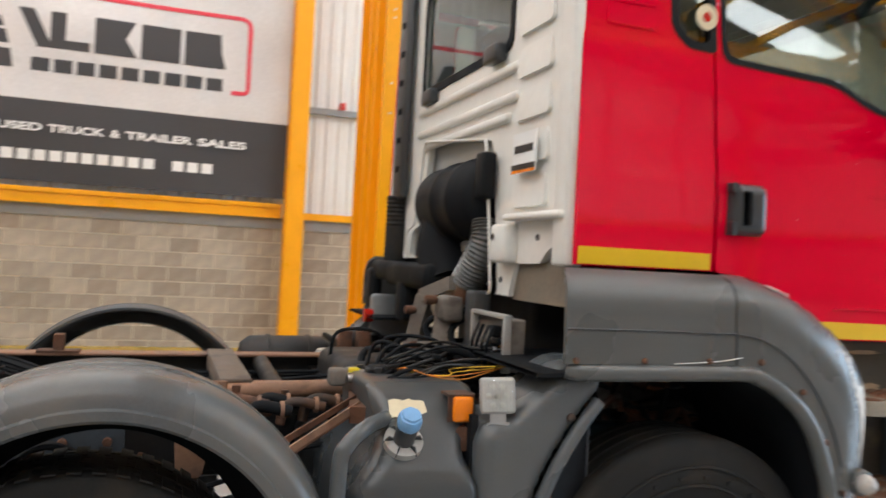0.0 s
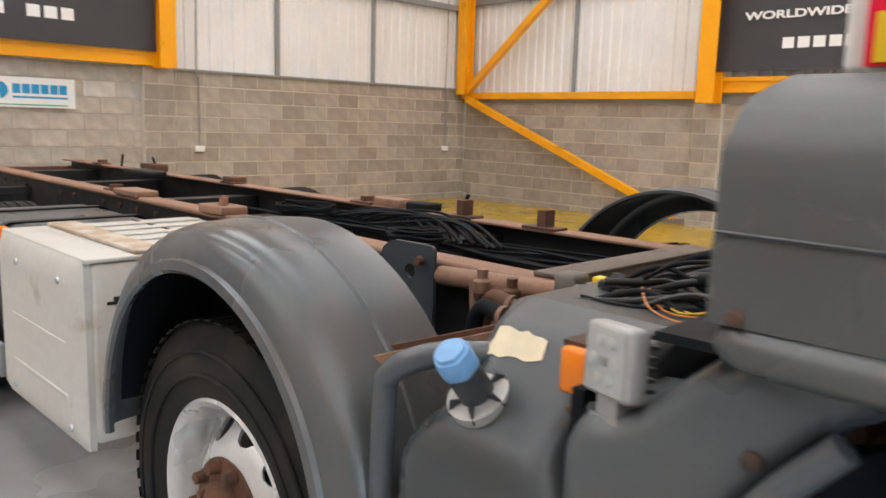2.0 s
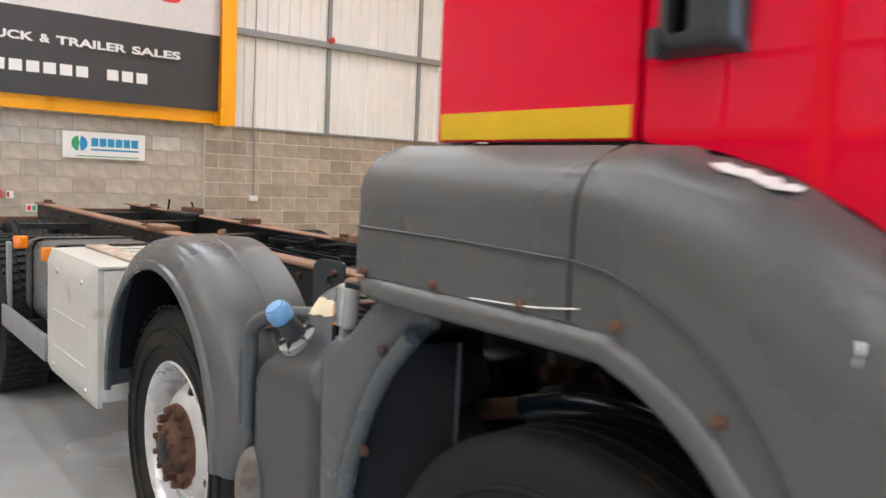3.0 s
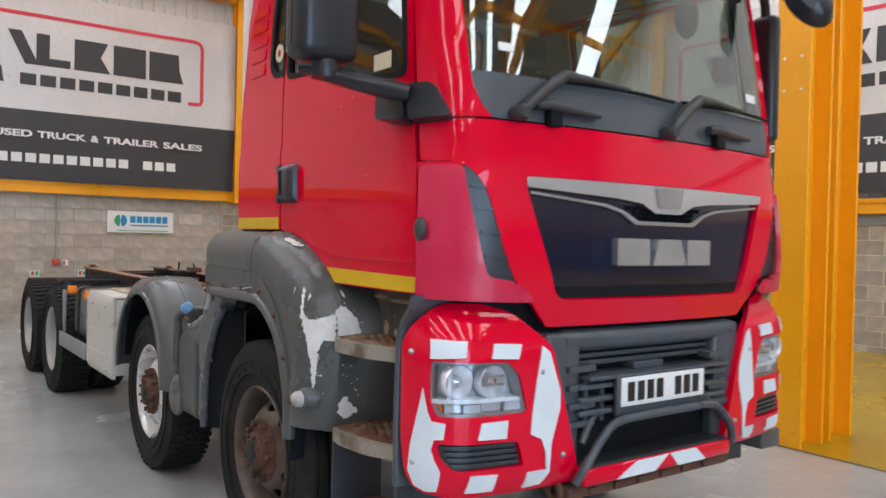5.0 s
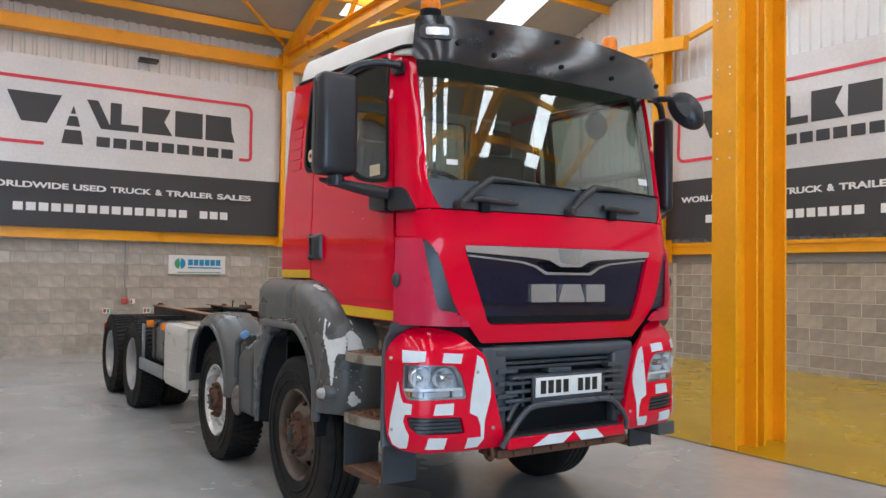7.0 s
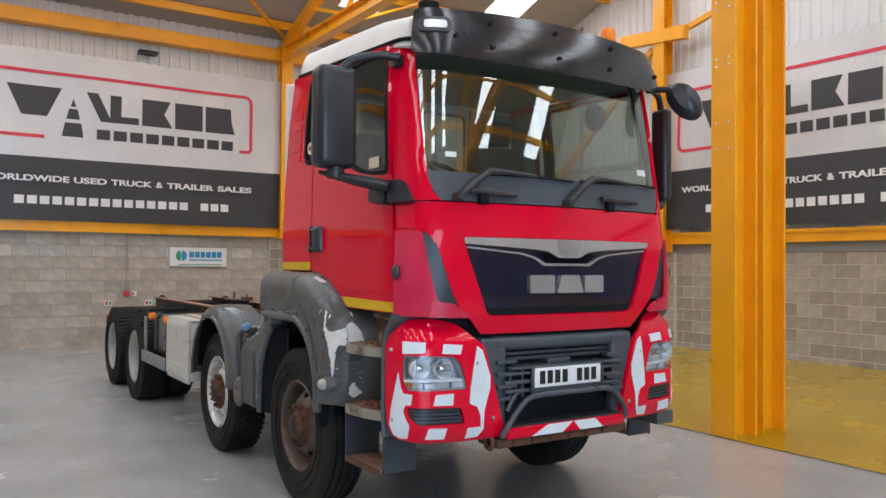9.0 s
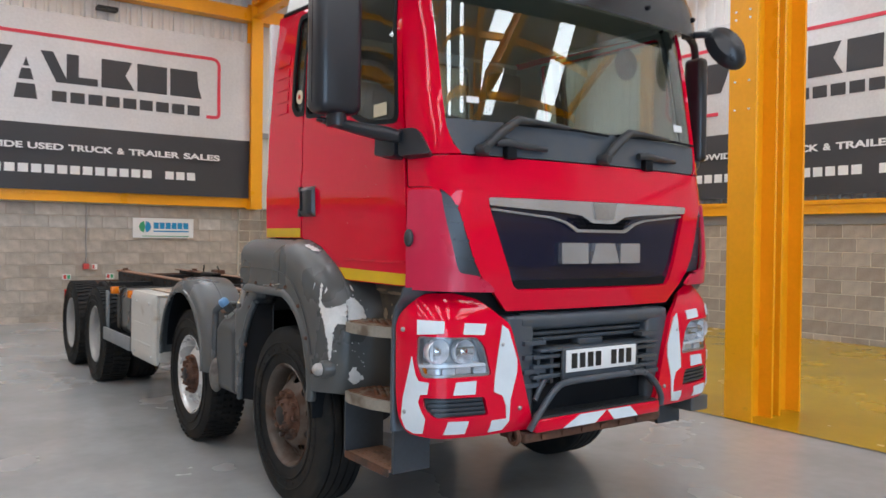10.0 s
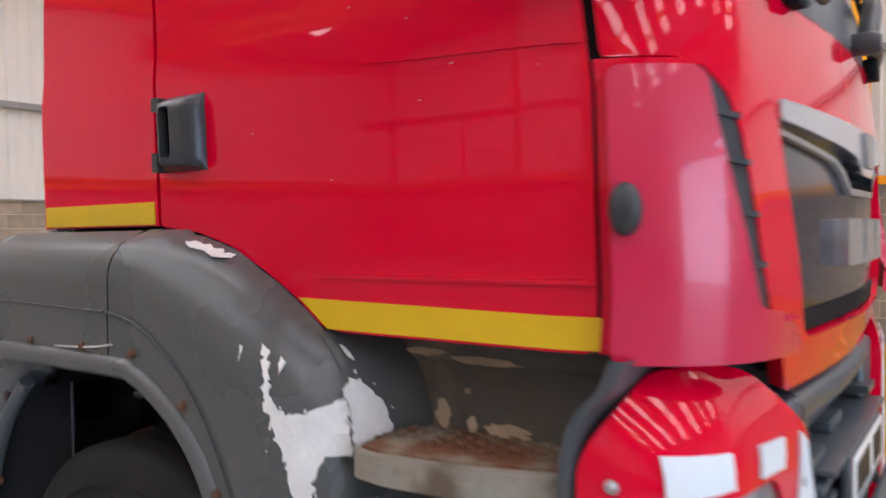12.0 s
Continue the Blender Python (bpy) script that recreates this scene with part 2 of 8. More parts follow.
# ---- mesh helpers ----
def part(name, bm, material, parent=None, label="", kind="", category="", group="", angle=47):
    """Links a bmesh as one mesh object, under a thing or part where one is given."""
    bmesh.ops.recalc_face_normals(bm, faces=bm.faces)
    me = bpy.data.meshes.new(name)
    bm.to_mesh(me)
    bm.free()
    me.materials.append(material)
    for p in me.polygons:
        p.use_smooth = True
    me.set_sharp_from_angle(angle=radians(angle))
    ob = new(name, me)
    if parent:
        while parent.parent and parent.parent.parent:
            parent = parent.parent
        ob.parent = parent
    return tagged(ob, label, category, group, kind)


def thing(name, label, category, at=(0, 0, 0), group="", turn=0):
    ob = new(name)
    ob.matrix_world = pose(*at, 0, 0, turn)
    ob.empty_display_size = 0.1
    return tagged(ob, label, category, group)


def box(bm, x0, x1, y0, y1, z0, z1, bevel=0.0, segs=2):
    made = bmesh.ops.create_cube(bm, size=1, matrix=Matrix.Translation(((x0 + x1) / 2, (y0 + y1) / 2, (z0 + z1) / 2)) @ Matrix.Diagonal((abs(x1 - x0), abs(y1 - y0), abs(z1 - z0), 1)))
    if bevel:
        edges = list({e for v in made["verts"] for e in v.link_edges})
        bmesh.ops.bevel(bm, geom=edges, offset=bevel, segments=segs, affect="EDGES", profile=0.5)
    return bm


def boxes(*rows, bevel=0.0):
    bm = bmesh.new()
    for r in rows:
        box(bm, *r, bevel=bevel)
    return bm


def beam(bm, a, b, w, h, up=(0, 0, 1)):
    """A straight square bar from a to b, w across and h in the up direction."""
    a, b = Vector(a), Vector(b)
    d = (b - a).normalized()
    side = d.cross(Vector(up)).normalized() if abs(d.dot(Vector(up))) < 0.99 else d.cross(Vector((1, 0, 0))).normalized()
    top = side.cross(d)
    vs = [bm.verts.new(p + side * (w / 2 * i) + top * (h / 2 * j)) for p in (a, b) for i, j in ((-1, -1), (1, -1), (1, 1), (-1, 1))]
    for f in ((0, 1, 2, 3), (7, 6, 5, 4), (0, 4, 5, 1), (1, 5, 6, 2), (2, 6, 7, 3), (3, 7, 4, 0)):
        bm.faces.new([vs[i] for i in f])
    return bm


def smooth_line(pts, n=6):
    """A Catmull-Rom curve through points."""
    p = [Vector(v) for v in pts]
    p = [2 * p[0] - p[1]] + p + [2 * p[-1] - p[-2]]
    out = []
    for i in range(1, len(p) - 2):
        for k in range(n):
            t = k / n
            out.append(0.5 * ((2 * p[i]) + (p[i + 1] - p[i - 1]) * t + (2 * p[i - 1] - 5 * p[i] + 4 * p[i + 1] - p[i + 2]) * t * t + (3 * p[i] - 3 * p[i + 1] + p[i + 2] - p[i - 1]) * t ** 3))
    return out + [p[-2]]


def tube(bm, pts, r, seg=8, n=6, ribs=0.0):
    """A round pipe along a curve; ribs make it a corrugated hose."""
    line = smooth_line(pts, n) if n > 1 else [Vector(p) for p in pts]
    rings, side = [], None
    for i, p in enumerate(line):
        d = (line[min(i + 1, len(line) - 1)] - line[max(i - 1, 0)]).normalized()
        if side is None:
            side = d.orthogonal().normalized()
        side = (side - d * side.dot(d)).normalized()
        other = d.cross(side)
        rr = r * (1 + (ribs if i % 2 else 0))
        rings.append([bm.verts.new(p + (side * math.cos(a) + other * math.sin(a)) * rr) for a in (2 * math.pi * k / seg for k in range(seg))])
    for a, b in zip(rings, rings[1:]):
        for k in range(seg):
            bm.faces.new((a[k], a[(k + 1) % seg], b[(k + 1) % seg], b[k]))
    bm.faces.new(rings[0])
    bm.faces.new(rings[-1])
    return bm


def lathe(bm, profile, origin=(0, 0, 0), axis="y", seg=48, close=False, start=0.0, sweep=2 * math.pi):
    """Turns (radius, along) pairs round an axis through origin."""
    full = abs(sweep - 2 * math.pi) < 1e-4
    count = seg if full else seg + 1
    rings = []
    for r, h in profile:
        ring = []
        for k in range(count):
            a = start + sweep * k / seg
            c, s = r * math.cos(a), r * math.sin(a)
            v = {"y": (c, h, s), "x": (h, c, s), "z": (c, s, h)}[axis]
            ring.append(bm.verts.new(Vector(origin) + Vector(v)))
        rings.append(ring)
    pairs = list(zip(rings, rings[1:])) + ([(rings[-1], rings[0])] if close else [])
    for a, b in pairs:
        for k in range(seg if full else seg):
            j = (k + 1) % count
            bm.faces.new((a[k], a[j], b[j], b[k]))
    if not close and full:
        for ring, (r, h) in ((rings[0], profile[0]), (rings[-1], profile[-1])):
            if r > 1e-4:
                bm.faces.new(ring)
    if close and not full:
        bm.faces.new([r[0] for r in rings])
        bm.faces.new([r[-1] for r in rings])
    return bm


def inside(poly, x, y):
    hit = False
    for (x0, y0), (x1, y1) in zip(poly, poly[1:] + poly[:1]):
        if (y0 > y) != (y1 > y) and x < (x1 - x0) * (y - y0) / (y1 - y0) + x0:
            hit = not hit
    return hit


def edge_gap(poly, x, y):
    best = 9.0
    for (x0, y0), (x1, y1) in zip(poly, poly[1:] + poly[:1]):
        dx, dy = x1 - x0, y1 - y0
        t = max(0, min(1, ((x - x0) * dx + (y - y0) * dy) / max(dx * dx + dy * dy, 1e-12)))
        best = min(best, math.hypot(x - x0 - t * dx, y - y0 - t * dy))
    return best


def rounded(poly, r, n=4):
    """A polygon with its corners rounded off."""
    out = []
    for i, p in enumerate(poly):
        a, b, c = Vector(poly[i - 1]), Vector(p), Vector(poly[(i + 1) % len(poly)])
        rr = min(r, (a - b).length * 0.45, (c - b).length * 0.45)
        p0, p1 = b + (a - b).normalized() * rr, b + (c - b).normalized() * rr
        for k in range(n + 1):
            t = k / n
            q = p0 * (1 - t) ** 2 + b * (2 * t * (1 - t)) + p1 * t * t
            out.append((q.x, q.y))
    return out


def sheet(bm, outer, at, holes=(), step=0.08, thick=0.004):
    """A shell of some thickness over a flat outline with holes, laid into space by at(u, v)."""
    from_cdt = geometry.delaunay_2d_cdt
    pts, edges = [], []
    for poly in (outer, *holes):
        first = len(pts)
        for (x0, y0), (x1, y1) in zip(poly, poly[1:] + poly[:1]):
            n = max(1, math.ceil(math.hypot(x1 - x0, y1 - y0) / step))
            pts += [Vector((x0 + (x1 - x0) * k / n, y0 + (y1 - y0) * k / n)) for k in range(n)]
        edges += [(i, i + 1 if i + 1 < len(pts) else first) for i in range(first, len(pts))]
    xs, ys = [p[0] for p in outer], [p[1] for p in outer]
    nx, ny = int((max(xs) - min(xs)) / step), int((max(ys) - min(ys)) / step)
    for i in range(1, nx + 1):
        for j in range(1, ny + 1):
            x, y = min(xs) + i * step * 0.997, min(ys) + j * step * 0.997
            if inside(outer, x, y) and edge_gap(outer, x, y) > step * 0.4 and all(not inside(h, x, y) and edge_gap(h, x, y) > step * 0.4 for h in holes):
                pts.append(Vector((x, y)))
    vs, _, faces, *_ = from_cdt(pts, edges, [], 0, 1e-6)
    kept = []
    for f in faces:
        cx, cy = sum(vs[i].x for i in f) / len(f), sum(vs[i].y for i in f) / len(f)
        if inside(outer, cx, cy) and not any(inside(h, cx, cy) for h in holes):
            kept.append(f)
    front, back = {}, {}
    e = 1e-3
    for i in {i for f in kept for i in f}:
        u, v = vs[i]
        p = Vector(at(u, v))
        n = (Vector(at(u + e, v)) - Vector(at(u - e, v))).cross(Vector(at(u, v + e)) - Vector(at(u, v - e)))
        n = n.normalized()
        front[i], back[i] = bm.verts.new(p), bm.verts.new(p - n * thick)
    count = {}
    for f in kept:
        bm.faces.new([front[i] for i in f])
        bm.faces.new([back[i] for i in reversed(f)])
        for a, b in zip(f, f[1:] + f[:1]):
            count[(a, b)] = 1
    for a, b in count:
        if (b, a) not in count:
            bm.faces.new((front[a], back[a], back[b], front[b]))
    return bm


def flat(bm, outer, plane, level, holes=(), step=0.5, thick=0.004):
    """A flat sheet: plane "yz" at x = level, "xz" at y = level, "xy" at z = level; its thickness goes back from the side given by thick's sign."""
    at = {"yz": lambda u, v: (level, u, v), "xz": lambda u, v: (u, level, v), "xy": lambda u, v: (u, v, level)}[plane]
    return sheet(bm, outer, at, holes, step, thick)


def rect(x0, x1, y0, y1):
    return [(x0, y0), (x1, y0), (x1, y1), (x0, y1)]


# ---- the hall ----
RX, SY = -11.21, 9.42


def build_floor():
    part("floor", boxes((RX - 0.3, 14, -15, 3.06, -0.2, 0.0)), CONCRETE, label="grey painted concrete floor with faint stains", kind="structure", category="floor")
    part("floor_zone", boxes((RX - 0.3, 14, 3.11, SY + 0.3, -0.2, 0.0)), YELLOW_FLOOR, label="yellow painted floor bay along the side wall", kind="structure", category="floor")
    part("floor_edge", boxes((RX - 0.3, 14, 3.06, 3.11, -0.2, -0.001)), LINE_DARK, label="dark worn edge strip between grey and yellow floor", kind="structure", category="floor edge")


def clad_wall(name, a, b, z0, z1, inward):
    """Ribbed sheet wall between plan points a and b, facing the inward direction."""
    bm = bmesh.new()
    a, b, n = Vector((*a, 0)), Vector((*b, 0)), Vector((*inward, 0))
    length = (b - a).length
    d = (b - a).normalized()
    pitch, prof = 0.2, ((0, 0.0), (0.11, 0.0), (0.13, 0.03), (0.18, 0.03))
    line = []
    k = 0
    while k * pitch < length:
        line += [(k * pitch + u, w) for u, w in prof if k * pitch + u < length]
        k += 1
    line.append((length, 0.0))
    rows = [[bm.verts.new(a + d * s - n * (w + extra) + Vector((0, 0, z))) for s, w in line] for z, extra in ((z0, 0), (z1, 0), (z1, 0.1), (z0, 0.1))]
    for r, s in zip(rows, rows[1:] + rows[:1]):
        for i in range(len(line) - 1):
            bm.faces.new((r[i], r[i + 1], s[i + 1], s[i]))
    return part(name, bm, CLAD, label="white ribbed metal cladding above the blockwork", kind="structure", category="wall", angle=20)


def block_wall(name, length, courses, place, pale_from=99, mortar=MORTAR, main=BLOCK, singles=lambda s, k: False, skip=lambda s, k: False):
    """Blockwork 440 x 215 with 10 mm joints: a mortar core, single blocks near the camera, the rest joined."""
    top = courses * 0.225
    core = bmesh.new()
    box(core, 0, length, 0.008, 0.2, 0, top)
    core.transform(place)
    wall = part(name, core, mortar, label="blockwork wall of grey-brown concrete blocks with pale joints", kind="structure", category="wall")
    one = bmesh.new()
    box(one, 0.0075, 0.4425, 0.0, 0.05, 0.0075, 0.2175, bevel=0.003, segs=1)
    bmesh.ops.recalc_face_normals(one, faces=one.faces)
    shared = {}
    for m in (main, BLOCK_PALE):
        me = bpy.data.meshes.new("block")
        one.to_mesh(me)
        me.materials.append(m)
        shared[m] = me
    one.free()
    rest = {main: bmesh.new(), BLOCK_PALE: bmesh.new()}
    rng = random.Random(len(name))
    for k in range(courses):
        s = -0.225 if k % 2 else 0.0
        while s < length:
            a, b = max(s + 0.0075, 0.005), min(s + 0.4425, length - 0.005)
            pale = k >= pale_from and rng.random() < 0.93
            m = BLOCK_PALE if pale else main
            if b - a > 0.06 and not skip(s, k):
                if b - a > 0.434 and singles(s, k):
                    ob = new("block", shared[m])
                    ob.parent = wall
                    ob.matrix_basis = place @ Matrix.Translation((s, 0.004 * rng.random(), k * 0.225))
                else:
                    g = bmesh.new()
                    dy = 0.004 * rng.random()
                    box(g, a, b, dy, 0.05, k * 0.225 + 0.0075, k * 0.225 + 0.2175)
                    g.transform(place)
                    me = bpy.data.meshes.new("tmp")
                    g.to_mesh(me)
                    g.free()
                    rest[m].from_mesh(me)
                    bpy.data.meshes.remove(me)
            s += 0.45
    for m, bm in rest.items():
        if len(bm.faces):
            part("blocks", bm, m, wall, kind="stuff")
        else:
            bm.free()
    return wall


def text_mesh(words, height, width, spot, turn, material, parent):
    """Flat lettering in the built-in font, fitted to a height and a width."""
    cu = bpy.data.curves.new("lettering", "FONT")
    cu.body, cu.extrude, cu.offset = words, 0.002, 0.034
    tmp = bpy.data.objects.new("lettering", cu)
    me = bpy.data.meshes.new_from_object(tmp)
    bpy.data.objects.remove(tmp)
    co = np.array([v.co[:] for v in me.vertices])
    lo, hi = co.min(0), co.max(0)
    for v in me.vertices:
        v.co.x = (v.co.x - lo[0]) / (hi[0] - lo[0]) * width
        v.co.y = (v.co.y - lo[1]) / (hi[1] - lo[1]) * height
    me.transform(turn)
    me.transform(Matrix.Translation(spot))
    me.materials.clear()
    me.materials.append(material)
    ob = new("lettering", me)
    ob.parent = parent
    return ob


def build_banner(place, label):
    """A hung banner 6.15 wide: silver over charcoal, a red line frame, dark block shapes and white lettering. Local x along it, z up, y towards the wall."""
    top = thing("banner", label, "banner")
    top.matrix_world = place

    def wave(u, v):
        return (u, 0.012 * math.sin(u * 2.1 + v) + 0.01 * math.sin(v * 3.7 + u * 1.3), v)

    def printed(lift):
        return lambda u, v: (u, wave(u, v)[1] - lift, v)

    bm = bmesh.new()
    sheet(bm, rect(-3.07, 3.07, 3.52, 5.5), wave, step=0.2, thick=0.003)
    part("silver_field", bm, BAN_GREY, top)
    bm = bmesh.new()
    sheet(bm, rect(-3.07, 3.07, 2.36, 3.52), wave, step=0.2, thick=0.003)
    part("charcoal_field", bm, BAN_BLACK, top)
    bm = bmesh.new()
    line = rounded([(-1.62, 3.9), (-2.58, 3.9), (-2.58, 5.08), (2.43, 5.08), (2.43, 3.93), (2.26, 3.93)], 0.16)
    path = line
    for (x0, z0), (x1, z1) in zip(path, path[1:]):
        n = max(1, math.ceil(math.hypot(x1 - x0, z1 - z0) / 0.2))
        for k in range(n):
            xa, za, xb, zb = x0 + (x1 - x0) * k / n, z0 + (z1 - z0) * k / n, x0 + (x1 - x0) * (k + 1) / n, z0 + (z1 - z0) * (k + 1) / n
            beam(bm, (xa, wave(xa, za)[1] - 0.006, za), (xb, wave(xb, zb)[1] - 0.006, zb), 0.01, 0.062, up=(-(z1 - z0), 0, x1 - x0))
    part("red_frame_line", bm, BAN_RED, top)
    shapes = [
        [(-2.08, 4.82), (-1.18, 4.82), (-1.42, 4.28), (-1.84, 4.28)],
        [(-0.98, 4.66), (-0.93, 4.50), (-1.03, 4.50)],
        [(-1.05, 4.46), (-0.91, 4.46), (-0.86, 4.27), (-1.10, 4.27)],
        [(-1.12, 4.20), (-0.84, 4.20), (-0.80, 3.94), (-1.17, 3.94)],
        [(-0.76, 4.80), (-0.56, 4.80), (-0.30, 4.27), (-0.50, 4.27)],
        [(-0.34, 4.79), (-0.14, 4.79), (-0.14, 4.40), (0.18, 4.40), (0.18, 4.27), (-0.34, 4.27)],
        [(0.24, 4.79), (0.78, 4.79), (0.66, 4.53), (0.82, 4.27), (0.24, 4.27)],
        rect(0.87, 1.42, 4.27, 4.79),
        [(1.48, 4.79), (2.0, 4.79), (2.02, 4.50), (2.09, 4.27), (1.48, 4.27)],
    ]
    for s in shapes:
        bm = bmesh.new()
        sheet(bm, s, printed(0.006), step=0.25, thick=0.002)
        part("dark_print", bm, BAN_BLACK, top)
    for k in range(9):
        bm = bmesh.new()
        w = 2.68 / 9
        sheet(bm, rect(-0.57 + k * w, -0.57 + k * w + w * 0.8, 3.93, 4.12), printed(0.006), step=0.3, thick=0.002)
        part("dark_print", bm, BAN_BLACK, top)
    for k in range(19):
        if k == 15:
            continue
        bm = bmesh.new()
        w = 3.95 / 19
        sheet(bm, rect(-1.93 + k * w, -1.93 + k * w + w * 0.76, 2.66, 2.81), printed(0.006), step=0.3, thick=0.002)
        part("white_print", bm, BAN_WHITE, top)
    for word, x0, w in (("WORLDWIDE", 0.0, 1.47), ("USED", 1.545, 0.575), ("TRUCK", 2.195, 0.75), ("&", 3.02, 0.13), ("TRAILER", 3.225, 0.935), ("SALES", 4.24, 0.71)):
        text_mesh(word, 0.115, w, (-2.5 + x0, -0.025, 3.07), pose(0, 0, 0, 90), BAN_WHITE, top)
    return top


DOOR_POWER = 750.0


def build_walls():
    rear = Matrix(((0, -1, 0, RX), (-1, 0, 0, SY), (0, 0, 1, -0.1), (0, 0, 0, 1)))
    # local x runs from the corner along -y, local y goes back into the wall
    block_wall("wall_rear", 6.2, 10, rear, mortar=MORTAR, singles=lambda s, k: 0.5 < s < 6 and 2 < k)
    rear2 = Matrix(((0, -1, 0, RX - 0.02), (-1, 0, 0, SY - 6.5), (0, 0, 1, -0.1), (0, 0, 0, 1)))
    block_wall("wall_rear_bay", 18.0, 10, rear2, pale_from=8, mortar=MORTAR_GREY, main=BLOCK_BAY, singles=lambda s, k: 0 <= s < 5.8 and k > 1)
    pier = Matrix(((0, -1, 0, RX + 0.08), (-1, 0, 0, SY - 6.15), (0, 0, 1, -0.1), (0, 0, 0, 1)))
    block_wall("wall_rear_pier", 0.45, 10, pier)
    side = Matrix(((1, 0, 0, RX), (0, 1, 0, SY), (0, 0, 1, -0.13), (0, 0, 0, 1)))
    block_wall("wall_side", 24.0, 9, side, singles=lambda s, k: 4.9 < s < 14.5 and k > 0)
    pier = Matrix(((1, 0, 0, -6.2), (0, 1, 0, SY - 0.1), (0, 0, 1, -0.13), (0, 0, 0, 1)))
    block_wall("wall_side_pier", 0.45, 9, pier)
    clad_wall("wall_rear_cladding", (RX - 0.03, SY), (RX - 0.03, -15), 2.14, 6.7, (1, 0))
    clad_wall("wall_side_cladding", (RX, SY + 0.03), (14, SY + 0.03), 1.9, 10.9, (0, -1))
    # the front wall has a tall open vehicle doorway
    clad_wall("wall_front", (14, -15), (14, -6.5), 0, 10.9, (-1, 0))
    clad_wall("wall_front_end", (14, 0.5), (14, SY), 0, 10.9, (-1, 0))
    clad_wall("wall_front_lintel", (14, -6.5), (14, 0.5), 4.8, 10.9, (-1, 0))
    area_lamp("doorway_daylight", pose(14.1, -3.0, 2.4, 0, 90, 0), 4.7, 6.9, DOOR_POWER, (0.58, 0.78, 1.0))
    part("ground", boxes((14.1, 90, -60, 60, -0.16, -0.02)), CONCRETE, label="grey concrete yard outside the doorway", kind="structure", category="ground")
    clad_wall("wall_far_side", (RX, -15), (14, -15), 2.1, 10.9, (0, 1))
    far = Matrix(((-1, 0, 0, 14), (0, -1, 0, -14.9), (0, 0, 1, -0.13), (0, 0, 0, 1)))
    block_wall("wall_far_blocks", 25.2, 10, far)
    near = Matrix(((0, 1, 0, 13.85), (-1, 0, 0, SY), (0, 0, 1, -0.13), (0, 0, 0, 1)))
    block_wall("wall_front_blocks", 8.9, 10, near)
    near = Matrix(((0, 1, 0, 13.85), (-1, 0, 0, -6.5), (0, 0, 1, -0.13), (0, 0, 0, 1)))
    block_wall("wall_front_blocks", 8.5, 10, near)
    part("far_rail", boxes((RX, 14, -14.88, -14.74, 2.14, 2.32), (13.70, 13.84, -15, -6.5, 2.14, 2.32), (13.70, 13.84, 0.5, SY, 2.14, 2.32)), STEEL_Y, label="yellow steel rails on the far walls", kind="structure", category="rail")
    bm = bmesh.new()
    for x in (-6.0, 0.2, 6.2, 12.0):
        i_column(bm, x, -14.6, 0, roof_z(x), 0.28, 0.28, "y")
    for y in (-9.0, -3.0, 3.05):
        i_column(bm, 13.55, y, 0 if y != -3.0 else 4.9, 6.3, 0.26, 0.24, "x")
    part("columns_far", bm, STEEL_Y, label="yellow steel columns on the far walls", kind="structure", category="column")
    bm = boxes((RX, 14, -14.98, -14.93, 3.80, 3.90), (RX, 14, -14.98, -14.93, 5.45, 5.55), (RX, 14, -14.98, -14.93, 7.2, 7.3))
    for k in range(12):
        box(bm, RX + 0.9 + 2.05 * k, RX + 0.96 + 2.05 * k, -14.96, -14.92, 2.32, 7.2)
    part("far_cladding_rail", bm, STEEL_G, label="grey cladding rails and joints on the far wall", kind="structure", category="rail")
    part("rear_wall_capping", boxes((RX - 0.05, RX + 0.03, 3.2, SY, 2.135, 2.165)), STEEL_G, label="grey flashing on top of the blockwork", kind="structure", category="trim")
    part("side_wall_flashing", boxes((RX, 14, SY - 0.02, SY + 0.05, 1.895, 2.06)), STEEL_G, label="grey flashing under the yellow rail", kind="structure", category="trim")
    part("rear_rail", boxes((RX + 0.0, RX + 0.14, -15, 2.96, 2.17, 2.37), (RX + 0.14, RX + 0.16, -15, 2.96, 2.31, 2.375)), STEEL_Y, label="yellow steel rail under the banner", kind="structure", category="rail")
    part("side_rail", boxes((-5.78, 0.1, SY - 0.14, SY - 0.022, 2.06, 2.28), (-5.78, 0.1, SY - 0.17, SY - 0.14, 2.22, 2.285)), STEEL_Y, label="yellow steel rail under the banner", kind="structure", category="rail")
    part("side_rail_low", boxes((RX, -6.2, SY - 0.12, SY - 0.022, 1.97, 2.09), (0.4, 14, SY - 0.12, SY - 0.022, 2.06, 2.17)), STEEL_Y, label="slim yellow steel rail on the blockwork", kind="structure", category="rail")
    part("cladding_rail", boxes((RX - 0.02, RX + 0.07, 3.2, SY, 3.63, 3.73), (RX, -6.2, SY - 0.07, SY + 0.02, 3.75, 3.86), (0.45, 14, SY - 0.07, SY + 0.02, 3.78, 3.88)), STEEL_G, label="grey horizontal cladding rails", kind="structure", category="rail")
    part("cladding_post", boxes((RX - 0.02, RX + 0.03, 5.03, 5.09, 2.16, 6.3), (RX - 0.02, RX + 0.03, 7.0, 7.06, 2.16, 6.3), (-8.6, -8.54, SY - 0.03, SY + 0.02, 2.09, 7.2)), STEEL_G, label="slim grey upright cladding joints", kind="structure", category="rail")


